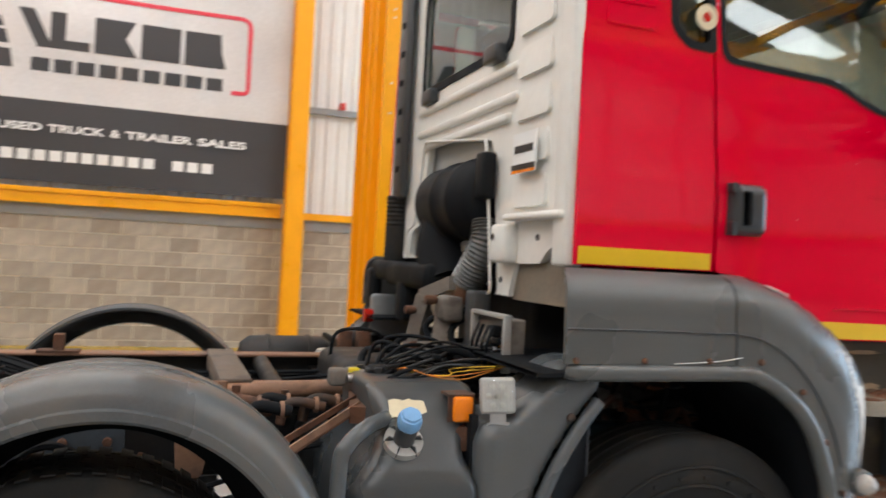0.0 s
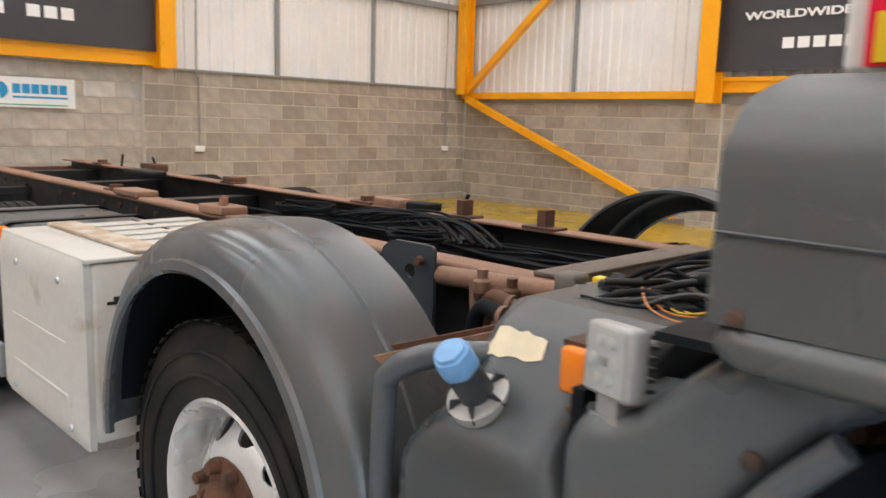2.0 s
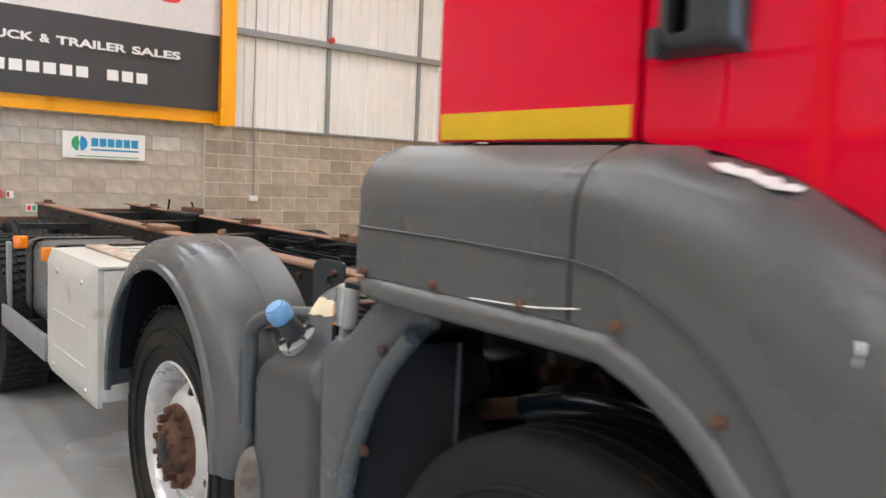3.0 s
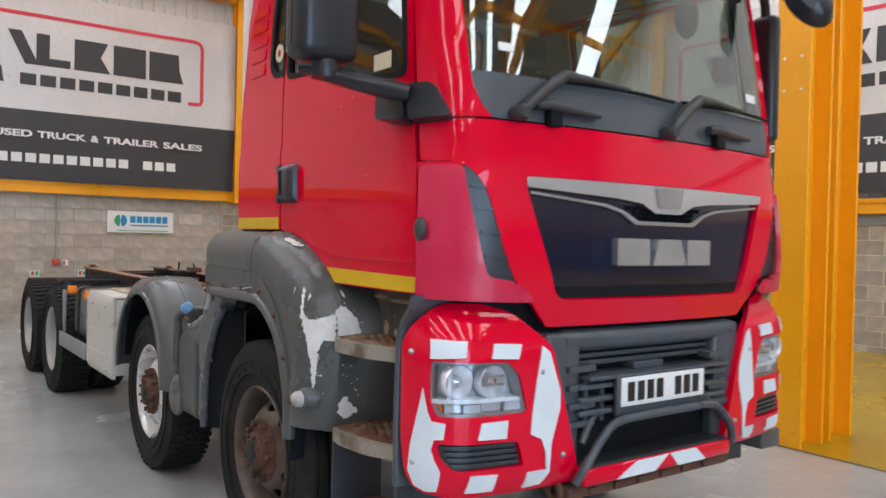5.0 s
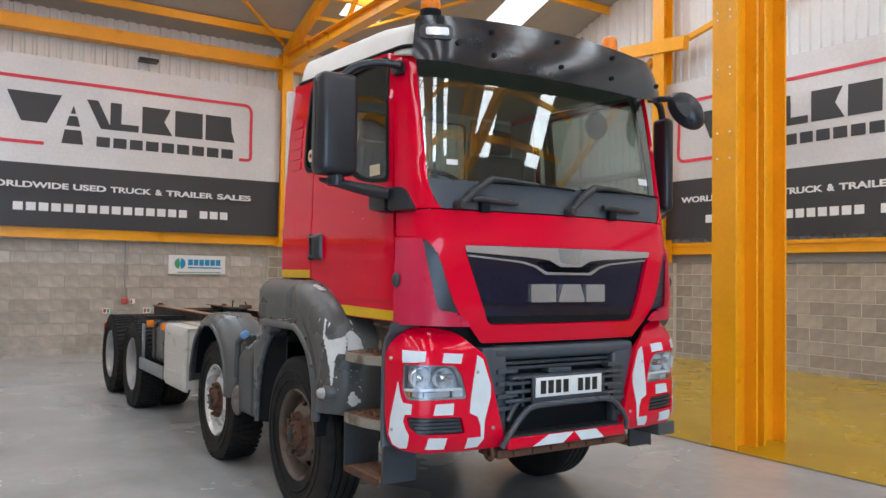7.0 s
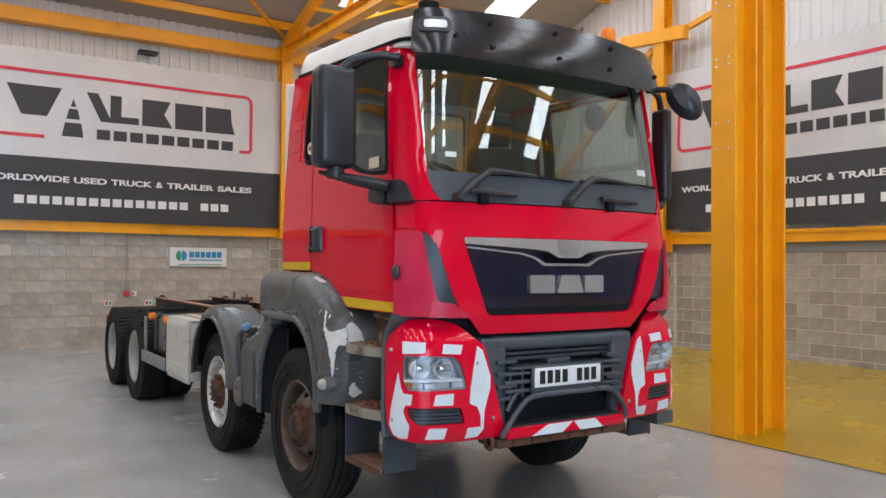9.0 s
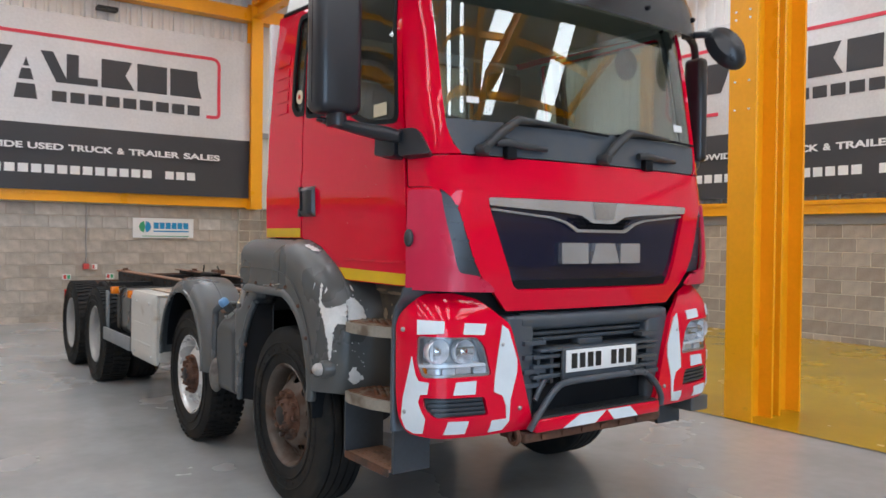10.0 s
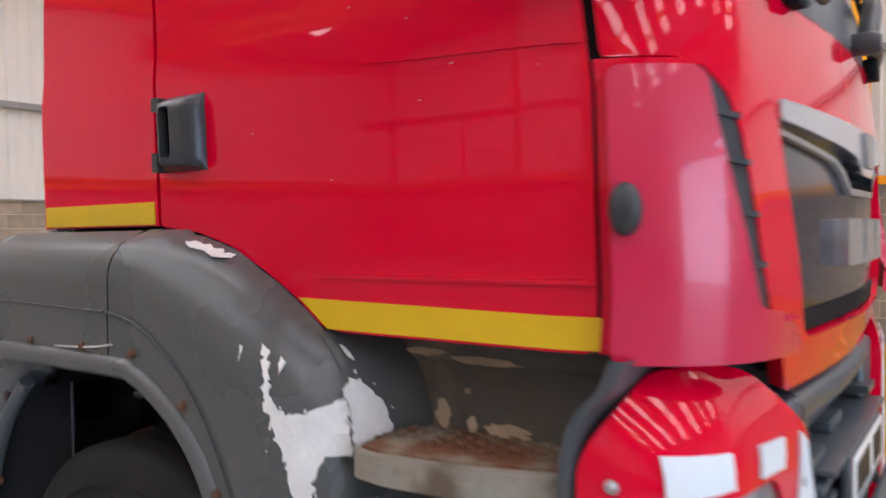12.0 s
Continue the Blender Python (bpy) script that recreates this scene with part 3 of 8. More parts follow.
def i_column(bm, x, y, z0, z1, depth, width, along, t=0.025, web=0.016):
    """An H-section upright; along is the axis across which its flanges face."""
    d, w = depth / 2, width / 2
    if along == "y":
        box(bm, x - w, x + w, y - d, y - d + t, z0, z1)
        box(bm, x - w, x + w, y + d - t, y + d, z0, z1)
        box(bm, x - web / 2, x + web / 2, y - d + t, y + d - t, z0, z1)
    else:
        box(bm, x - d, x - d + t, y - w, y + w, z0, z1)
        box(bm, x + d - t, x + d, y - w, y + w, z0, z1)
        box(bm, x - d + t, x + d - t, y - web / 2, y + web / 2, z0, z1)
    return bm


def roof_z(x):
    return 6.5 + 0.34 * (min(x, 2.0 - x) + 11.2)


STRIPS = (-10.9, -7.9, -4.9, -1.8, 1.2, 4.2, 7.4)


def build_steel():
    post = thing("steel_column", "tall free-standing double yellow steel column with bolt holes", "column", (0.17, 3.5, 0))
    bm = bmesh.new()
    i_column(bm, 0, -0.22, 0, 7.6, 0.34, 0.27, "y", 0.03)
    part("shaft", bm, STEEL_Y, post)
    bm = bmesh.new()
    i_column(bm, -0.02, 0.245, 0, 7.6, 0.36, 0.28, "y", 0.03)
    part("shaft", bm, STEEL_Y, post)
    # bolt holes as white discs: the brightness seen through them is painted on
    for z in (2.75, 3.0, 3.55, 3.62, 4.1, 4.17):
        for x in (-0.07, 0.07):
            bm = bmesh.new()
            lathe(bm, [(0.009, -0.404), (0.009, -0.392)], (x, 0, z), "y", 10)
            part("bolt_hole", bm, PLATE_WHITE, post)
    bm = bmesh.new()
    i_column(bm, RX + 0.27, 3.05, 2.14, 6.3, 0.26, 0.24, "x")
    part("column_rear", bm, STEEL_Y, label="yellow steel column standing on the block pier", kind="structure", category="column")
    for x, z0 in ((-5.87, 1.9), (0.27, 0.0)):
        bm = bmesh.new()
        i_column(bm, x, SY - 0.3, z0, roof_z(x), 0.28, 0.28, "y")
        part("column_side", bm, STEEL_Y, label="yellow steel column on the side wall", kind="structure", category="column")
    bm = bmesh.new()
    i_column(bm, RX + 0.2, SY - 0.24, 2.05, 6.5, 0.24, 0.22, "y")
    part("column_corner", bm, STEEL_Y, label="yellow steel column in the corner", kind="structure", category="column")
    bm = bmesh.new()
    y = SY - 0.22
    beam(bm, (-10.95, y, 2.1), (-6.2, y, 6.1), 0.12, 0.12)
    beam(bm, (-10.95, y, 1.97), (-6.35, y, 0.15), 0.12, 0.12)
    beam(bm, (-6.9, SY - 0.4, 6.35), (-5.2, SY - 0.4, 6.2), 0.16, 0.26)
    beam(bm, (-10.95, y, 7.0), (-6.1, y, 5.2), 0.09, 0.09)
    beam(bm, (-5.9, y, 6.2), (0.2, y, 7.6), 0.1, 0.1)
    part("wall_braces", bm, STEEL_Y, label="diagonal yellow wind braces on the side wall", kind="structure", category="brace")
    bm = bmesh.new()
    box(bm, RX + 0.02, RX + 0.3, -15, SY, 5.94, 5.965)
    box(bm, RX + 0.02, RX + 0.3, -15, SY, 6.17, 6.195)
    box(bm, RX + 0.27, RX + 0.29, -15, SY, 5.965, 6.17)
    part("eaves_beam", bm, STEEL_Y, label="yellow steel eaves beam along the rear wall", kind="structure", category="beam")
    for y in (-9.0, -3.0, 3.05):
        bm = bmesh.new()
        box(bm, RX + 0.3, 13.6, y - 0.11, y + 0.11, 5.98, 6.0)
        box(bm, RX + 0.3, 13.6, y - 0.11, y + 0.11, 6.22, 6.24)
        box(bm, RX + 0.3, 13.6, y - 0.01, y + 0.01, 6.0, 6.22)
        beam(bm, (RX + 0.3, y, 6.3), (1.0, y, roof_z(1.0) - 0.25), 0.16, 0.2)
        beam(bm, (13.4, y, 6.3), (1.0, y, roof_z(1.0) - 0.25), 0.16, 0.2)
        for a, b in ((-8.0, -9.6), (-8.0, -6.0), (-4.0, -6.0), (-4.0, -1.6), (1.0, -1.6), (1.0, 3.6), (6.0, 3.6), (6.0, 8.0), (10.0, 8.0), (10.0, 11.6)):
            beam(bm, (a, y, 6.2), (b, y, roof_z(b) - 0.3), 0.07, 0.07)
        part("roof_truss", bm, STEEL_Y, label="yellow steel roof truss with horizontal tie beam", kind="structure", category="truss")
    bm = bmesh.new()
    for x in [-10.6 + 1.45 * k for k in range(17)]:
        beam(bm, (x, -15, roof_z(x) - 0.1), (x, SY, roof_z(x) - 0.1), 0.07, 0.16)
    for x0, x1, y0, y1 in ((-10.9, -5.5, 3.05, 9.0), (-10.9, -5.5, 3.05, -3.0), (-5.5, 0, 9.0, 3.05), (-5.5, 0, -3, 3.05)):
        beam(bm, (x0, y0, roof_z(x0) - 0.2), (x1, y1, roof_z(x1) - 0.2), 0.05, 0.05)
    part("purlins", bm, STEEL_Y, label="rows of yellow purlins and braces under the roof", kind="structure", category="purlin")
    # roof sheets between the rooflights, and the rooflights themselves
    bm, lights = bmesh.new(), []
    for x0, x1 in ((RX - 0.2, 1.0), (14.2, 1.0)):
        xa, xb = (-9.8, -0.4) if x0 < 0 else (11.8, 2.4)
        edges = [-15.2] + [v for y in STRIPS for v in (y - 0.46, y + 0.46)] + [SY + 0.2]
        for y0, y1 in zip(edges[::2], edges[1::2]):
            slab(bm, x0, x1, y0, y1)
        for y in STRIPS:
            slab(bm, x0, xa, y - 0.46, y + 0.46)
            slab(bm, xb, x1, y - 0.46, y + 0.46)
            lights.append((xa, xb, y))
    part("ceiling", bm, ROOF, label="grey sloping roof sheets with translucent strips", kind="structure", category="ceiling")
    for xa, xb, y in lights:
        g = bmesh.new()
        slab(g, xa, xb, y - 0.46, y + 0.46, 0.012)
        pane = part("rooflight", g, ROOFLIGHT, label="translucent white rooflight strip", kind="structure", category="rooflight")
        pane.visible_shadow = False
        length = math.hypot(xb - xa, roof_z(xb) - roof_z(xa))
        mid = Vector(((xa + xb) / 2, y, (roof_z(xa) + roof_z(xb)) / 2 - 0.03))
        tilt = math.degrees(math.atan2(roof_z(xb) - roof_z(xa), xb - xa))
        down = pose(*mid, 0, -tilt if xa < xb else -tilt, 0)
        if xa > xb:
            down = pose(*mid, 0, math.degrees(math.atan(0.34)), 0)
        area_lamp("rooflight_lamp", down, length, 0.9, LAMP_POWER, (0.905, 0.965, 1.0))


def slab(bm, x0, x1, y0, y1, t=0.06):
    vs = [bm.verts.new((x, y, roof_z(x) + dz)) for dz in (0, t) for x, y in ((x0, y0), (x1, y0), (x1, y1), (x0, y1))]
    for f in ((3, 2, 1, 0), (4, 5, 6, 7), (0, 1, 5, 4), (1, 2, 6, 5), (2, 3, 7, 6), (3, 0, 4, 7)):
        bm.faces.new([vs[i] for i in f])


LAMP_POWER = 165.0
ROOFLIGHT = bpy.data.materials.new("rooflight_grp")
ROOFLIGHT.use_nodes = True
ROOFLIGHT.node_tree.nodes["Principled BSDF"].inputs["Base Color"].default_value = (0.85, 0.87, 0.88, 1)
ROOFLIGHT.node_tree.nodes["Principled BSDF"].inputs["Emission Color"].default_value = (0.95, 0.97, 1.0, 1)
ROOFLIGHT.node_tree.nodes["Principled BSDF"].inputs["Emission Strength"].default_value = 2.0

build_floor()
build_walls()
build_steel()
build_banner(Matrix(((0, -1, 0, RX + 0.2), (1, 0, 0, -0.1), (0, 0, 1, 0), (0, 0, 0, 1))), "large silver and charcoal trade banner hung on the rear wall")
build_banner(Matrix(((1, 0, 0, -2.95), (0, 1, 0, SY - 0.2), (0, 0, 1, 0), (0, 0, 0, 1))), "large silver and charcoal trade banner hung on the side wall")

# ---- the truck ----
truck = thing("truck", "red four-axle chassis-cab lorry with bare rusty frame and white-red chevron bumper", "truck")

CAB_F = ((1.18, 1.40), (1.33, 1.44), (1.45, 1.45), (1.78, 1.445), (1.98, 1.42), (2.8, 1.31), (2.9, 1.285), (3.05, 1.2))
CAB_W = ((1.1, 1.065), (1.43, 1.068), (1.47, 1.073), (1.82, 1.078), (1.93, 1.0765), (1.975, 1.069), (2.15, 1.066), (2.6, 1.04), (2.95, 1.0), (3.1, 0.97))
BOW_Y, BOW, CORNER = 0.79, 0.06, 0.28
ARC = CORNER * math.pi / 2
SIDE_Q = BOW_Y + ARC
CAB_REAR = -0.43


def table(rows, z):
    return float(np.interp(z, [r[0] for r in rows], [r[1] for r in rows]))


def cab(q, z, off=0.0):
    """A place on the cab's skin: q runs from the middle of the front (0) round the corner and back along a side; the sign of q tells the side."""
    s, a = (1 if q >= 0 else -1), abs(q)
    f, w = table(CAB_F, z), table(CAB_W, z) / 1.07
    if a < BOW_Y:
        x, y, nx, ny = f - BOW * (a / BOW_Y) ** 2, a, 1.0, 2 * BOW * a / BOW_Y ** 2
    elif a < SIDE_Q:
        t = (a - BOW_Y) / CORNER
        x, y, nx, ny = f - BOW - CORNER * (1 - math.cos(t)), BOW_Y + CORNER * math.sin(t), math.cos(t), math.sin(t)
    else:
        xc = f - BOW - CORNER
        x, y, nx, ny = xc - (a - SIDE_Q) * (xc - CAB_REAR) / (1.11 - CAB_REAR), BOW_Y + CORNER, 0.0, 1.0
    n = math.hypot(nx, ny)
    return Vector((x + off * nx / n, s * (y * w + off * ny / n), z))


def qx(x):
    """The q of a place on the cab's side at x."""
    return 2.34 - x


def skin(off=0.0, side=1):
    return lambda u, v: cab(u * side, v, off)


def cab_panel(name, outer, material, parent, side=1, holes=(), off=0.0, thick=0.02, step=0.07, label=""):
    bm = bmesh.new()
    sheet(bm, outer, skin(off, side), holes, step, thick if side > 0 else -thick)
    return part(name, bm, material, parent, label)


def glaze(name, outer, material, parent, side=1, off=-0.012, step=0.1, label=""):
    bm = bmesh.new()
    sheet(bm, outer, skin(off, side), (), step, 0.004 if side > 0 else -0.004)
    return part(name, bm, material, parent, label)


def build_cab():
    part("cab_underside", boxes((-0.40, 1.1, -0.95, 0.95, 1.50, 1.56)), BLACK, truck)
    body = truck
    # front flap with the grille opening
    half_flap = [(0.60, 1.225), (0.69, 1.32), (0.765, 1.40), (0.80, 1.47), (0.838, 1.58), (0.877, 1.70), (0.915, 1.765), (0.96, 1.803), (1.01, 1.815), (1.124, 1.815), (1.124, 1.955), (0.98, 1.962), (0.87, 1.966)]
    flap = half_flap + [(-u, z) for u, z in half_flap[::-1]]
    grille_hole = rounded([(-0.735, 1.775), (-0.575, 1.325), (0.575, 1.325), (0.735, 1.775)], 0.05)
    cab_panel("front_panel", rounded(flap, 0.012), RED, body, holes=(grille_hole,), thick=0.03, step=0.06, label="glossy red front flap round the dark grille")
    cab_panel("grille_panel", rounded([(-0.75, 1.79), (-0.585, 1.31), (0.585, 1.31), (0.75, 1.79)], 0.04), GRILLE_BLACK, body, off=-0.022, thick=0.01, label="blue-black gloss grille panel")
    chrome = [(-0.725, 1.772), (-0.72, 1.735), (-0.28, 1.712), (-0.16, 1.700), (-0.08, 1.662), (0.08, 1.662), (0.16, 1.700), (0.28, 1.712), (0.72, 1.735), (0.725, 1.772)]
    cab_panel("chrome_wing", rounded(chrome, 0.012), GRILLE_CHROME, body, off=0.006, thick=0.03, step=0.05, label="chrome wing bar across the grille top")
    cab_panel("badge", rounded([(-0.09, 1.768), (-0.065, 1.685), (0.065, 1.685), (0.09, 1.768)], 0.012), DULL_METAL, body, off=0.014, thick=0.01, step=0.05, label="plain silver badge plate")
    trim = [(-0.70, 1.722), (-0.34, 1.69), (-0.25, 1.668), (-0.17, 1.63), (0.17, 1.63), (0.25, 1.668), (0.34, 1.69), (0.70, 1.722), (0.70, 1.712), (0.35, 1.68), (0.26, 1.658), (0.18, 1.615), (-0.18, 1.615), (-0.26, 1.658), (-0.35, 1.68), (-0.70, 1.712)]
    cab_panel("grille_trim", trim, DULL_METAL, body, off=-0.006, thick=0.014, step=0.05)
    bm = bmesh.new()
    for k in range(-7, 8):
        for j in range(3):
            u, v = k * 0.03 + (0.015 if j % 2 else 0), 1.64 + j * 0.02
            if abs(u) < 0.16 + (v - 1.64) * 1.6:
                p = cab(u, v, -0.014)
                lathe(bm, [(0.009, 0.0), (0.012, 0.006), (0.009, 0.012), (0.006, 0.006)], p, "x", 6, close=True)
    part("grille_mesh", bm, BLACK, body)
    for u0, u1, lean in ((-0.295, -0.115, 0.0), (-0.095, 0.115, 0.035), (0.125, 0.285, 0.0)):
        cab_panel("chrome_letter_block", rounded([(u0, 1.455), (u1, 1.455), (u1 - lean, 1.56), (u0 + lean, 1.56)], 0.006, 2), GRILLE_CHROME, body, off=0.008, thick=0.03, step=0.06, label="plain chrome block")
    cab_panel("grille_slot", rounded([(-0.57, 1.375), (-0.56, 1.335), (0.56, 1.335), (0.57, 1.375)], 0.012), BLACK, body, off=-0.016, thick=0.01)
    cab_panel("grille_shadow_gap", [(-0.99, 1.20), (0.99, 1.20), (0.99, 1.98), (-0.99, 1.98)], BLACK, body, off=-0.06, thick=0.01)
    # scuttle, windscreen, header
    cab_panel("scuttle", [(-0.865, 1.975), (0.865, 1.975), (0.935, 2.10), (0.94, 2.14), (-0.94, 2.14), (-0.935, 2.10)], INTAKE, body, off=-0.006, thick=0.02, label="dark smooth scuttle panel under the windscreen")
    glaze("windscreen", rounded([(-0.94, 2.105), (0.94, 2.105), (0.965, 2.45), (1.005, 2.86), (-1.005, 2.86), (-0.965, 2.45)], 0.03), GLASS, body, label="tinted windscreen reflecting the rooflights")
    cab_panel("header", [(-1.12, 2.85), (1.12, 2.85), (1.12, 2.99), (-1.12, 2.99)], CAB_WHITE, body, off=-0.002, thick=0.02)
    for side in (-1, 1):
        own = body
        pillar = [(0.86, 1.975), (1.124, 1.966), (1.13, 2.2), (1.15, 2.92), (1.005, 2.92), (0.985, 2.7), (0.957, 2.45), (0.942, 2.25), (0.928, 2.10), (0.90, 2.02)]
        cab_panel("a_pillar", pillar, RED, own, side, off=0.004, step=0.05)
        spoil = [(0.965, 1.80), (1.12, 1.80), (1.12, 1.335), (0.70, 1.322), (0.735, 1.365), (0.80, 1.40), (0.895, 1.415), (0.917, 1.53), (0.942, 1.65), (0.958, 1.74)]
        bm = bmesh.new()

        def bulge(u, v, s=side):
            t = max(0.0, min(1.0, (1.8 - v) / 0.4))
            return cab(u * s, v, 0.012 + 0.028 * math.sin(t * 1.5))

        sheet(bm, rounded(spoil, 0.025), bulge, (), 0.05, 0.02 * side)
        part("corner_spoiler", bm, RED_FADED, own, "faded pinkish red corner deflector")
        cab_panel("corner_base", [(0.93, 1.345), (1.136, 1.345), (1.136, 1.812), (0.97, 1.812)], RED, own, side, off=0.001, step=0.05)
        vent = [(0.965, 1.80), (0.95, 1.65), (0.925, 1.53), (0.905, 1.41), (0.765, 1.395), (0.80, 1.50), (0.84, 1.62), (0.88, 1.72), (0.92, 1.79)]
        cab_panel("vent_recess", vent, VENT_PLASTIC, own, side, off=-0.004, thick=0.01, step=0.05)
        for z in (1.475, 1.56, 1.645, 1.72):
            a, b = table(((1.40, 0.775), (1.58, 0.838), (1.72, 0.885)), z), table(((1.43, 0.885), (1.53, 0.897), (1.74, 0.948)), z)
            cab_panel("vent_fin", [(a, z), (b, z + 0.006), (b, z + 0.016), (a, z + 0.010)], VENT_PLASTIC, own, side, off=0.004, thick=0.012, step=0.05)
        # door with its window
        lo = 1.345
        door_edge = [(1.143, lo), (qx(0.66), lo + 0.004), (qx(0.61), 1.357), (qx(0.535), 1.413), (qx(0.445), 1.468), (qx(0.345), 1.519), (qx(0.225), 1.553), (qx(0.093), 1.566), (qx(0.093), 2.93), (1.143, 2.90)]
        hole = rounded([(1.185, 2.135), (qx(0.96), 2.15), (qx(0.80), 2.18), (qx(0.62), 2.255), (qx(0.13), 2.275), (qx(0.13), 2.865), (1.195, 2.865)], 0.05)
        door = cab_panel("door", rounded(door_edge, 0.015, 2), RED, own, side, (hole,), step=0.07, label="glossy red cab door")
        seal = rounded([(1.172, 2.122), (qx(0.955), 2.137), (qx(0.795), 2.167), (qx(0.615), 2.242), (qx(0.117), 2.262), (qx(0.117), 2.878), (1.182, 2.878)], 0.055)
        cab_panel("window_seal", seal, BLACK, door, side, (rounded([(1.195, 2.145), (qx(0.965), 2.16), (qx(0.805), 2.19), (qx(0.625), 2.265), (qx(0.14), 2.285), (qx(0.14), 2.855), (1.205, 2.855)], 0.045),), off=0.004, thick=0.014, step=0.06)
        glaze("window_glass", hole, GLASS_SIDE, door, side, label="tinted side window")
        cab_panel("door_crease", [(1.15, 1.848), (1.5, 1.862), (1.60, 1.864), (1.5, 1.857), (1.15, 1.840)], RED, door, side, off=0.004, thick=0.008, step=0.04)
        cab_panel("door_crease", [(1.15, 1.456), (qx(0.60), 1.456), (qx(0.62), 1.463), (1.15, 1.464)], RED, door, side, off=0.005, thick=0.01, step=0.04)
        cab_panel("yellow_stripe", [(1.135, 1.350), (qx(0.625), 1.354), (qx(0.575), 1.392), (qx(0.543), 1.414), (1.135, 1.404)], STRIPE_Y, door, side, off=0.003, thick=0.003, label="yellow reflective stripe")
        if side < 0:
            cab_panel("window_sticker", rect(1.285, 1.415, 2.178, 2.242), PAPER, door, side, off=-0.006, thick=0.001, label="pale paper sticker inside the side window")
        # handle: a bowl with a grip across it
        grip = part("door_handle", plate_ring(side), PLASTIC_SMOOTH, door, "dark grey plastic door handle", angle=60)
        cab_panel("handle_bowl", rect(qx(0.24), qx(0.14), 1.71, 1.845), BLACK, grip, side, off=0.003, thick=0.003)
        cab_panel("handle_hinge", rounded(rect(qx(0.142), qx(0.122), 1.69, 1.735), 0.006), PLASTIC_SMOOTH, grip, side, off=0.04, thick=0.03)
        cab_panel("handle_hinge", rounded(rect(qx(0.150), qx(0.122), 1.83, 1.862), 0.006), PLASTIC_SMOOTH, grip, side, off=0.036, thick=0.03)
        # quarter panel behind the door
        qw = rounded([(qx(0.09), 2.30), (qx(-0.02), 2.305), (qx(-0.075), 2.36), (qx(-0.075), 2.86), (qx(-0.04), 2.90), (qx(0.09), 2.90)], 0.03)
        quarter = cab_panel("quarter_panel", [(qx(0.080), 1.568), (qx(-0.43), 1.568), (qx(-0.43), 2.972), (qx(0.080), 2.945)], RED, own, side, (qw,), step=0.07, label="red quarter panel with small window")
        cab_panel("window_seal", rounded([(qx(0.098), 2.285), (qx(-0.025), 2.29), (qx(-0.09), 2.35), (qx(-0.09), 2.87), (qx(-0.05), 2.915), (qx(0.098), 2.915)], 0.03), BLACK, quarter, side, (rounded([(qx(0.07), 2.315), (qx(-0.015), 2.32), (qx(-0.06), 2.37), (qx(-0.06), 2.85), (qx(-0.03), 2.885), (qx(0.07), 2.885)], 0.03),), off=0.003, thick=0.012)
        glaze("window_glass", qw, GLASS_SIDE, quarter, side)
        bm = bmesh.new()
        lathe(bm, [(0.0, 0.0), (0.042, 0.0), (0.042, 0.003), (0.0, 0.003)], (0.02, side * 1.066, 2.40), "y", 28)
        part("round_sticker", bm, PAPER, quarter, "round cream window sticker")
        bm = bmesh.new()
        lathe(bm, [(0.016, 0.0), (0.016, 0.005)], (0.02, side * 1.068, 2.40), "y", 20)
        part("round_sticker", bm, RED_LENS, quarter)
        for k in range(5):
            cab_panel("louvre", rounded(rect(qx(-0.15), qx(-0.34), 2.33 + k * 0.075, 2.385 + k * 0.075), 0.012), RED, quarter, side, off=0.006, thick=0.008)
        cab_panel("yellow_stripe", rect(qx(0.070), qx(-0.42), 1.572, 1.626), STRIPE_Y, quarter, side, off=0.003, thick=0.003, label="yellow reflective stripe")
        cab_panel("b_pillar", rect(qx(0.135), qx(0.05), 2.27, 2.90), BLACK, own, side, off=-0.02, thick=0.02)
        cab_panel("door_gap", [(1.12, 1.36), (1.17, 1.36), (1.17, 2.92), (1.12, 2.92)], BLACK, own, side, off=-0.02, thick=0.01)
        cab_panel("door_gap", rect(qx(0.14), qx(0.08), 1.57, 2.92), BLACK, own, side, off=-0.02, thick=0.01)
        # round knob on the corner deflector
        bm = bmesh.new()
        p = cab(side * 1.10, 1.575, 0.045)
        bmesh.ops.create_uvsphere(bm, u_segments=16, v_segments=10, radius=0.036)
        bm.transform(Matrix.Translation(p) @ Matrix.Diagonal((0.75, 0.6, 1.15, 1)))
        part("marker_knob", bm, PLASTIC_SMOOTH, own, "grey rubber knob")
    # sill, roof, rear wall
    for side in (-1, 1):
        trim = rect(1.15, qx(-0.40), 1.62, 2.90)
        gaps = (rounded([(1.175, 2.125), (qx(0.955), 2.14), (qx(0.795), 2.17), (qx(0.615), 2.245), (qx(0.12), 2.265), (qx(0.12), 2.875), (1.185, 2.875)], 0.05), rounded(rect(qx(0.10), qx(-0.09), 2.29, 2.885), 0.03))
        cab_panel("door_lining", trim, CABIN, body, side, gaps, off=-0.028, thick=0.012, step=0.1)
        cab_panel("pillar_lining", [(0.965, 2.12), (1.12, 2.12), (1.14, 2.9), (1.02, 2.9)], CABIN, body, side, off=-0.024, thick=0.01, step=0.06)
    build_roof(body)
    build_rear_wall(body)
    build_interior(body)
    build_visor(body)
    build_wipers(body)
    return body


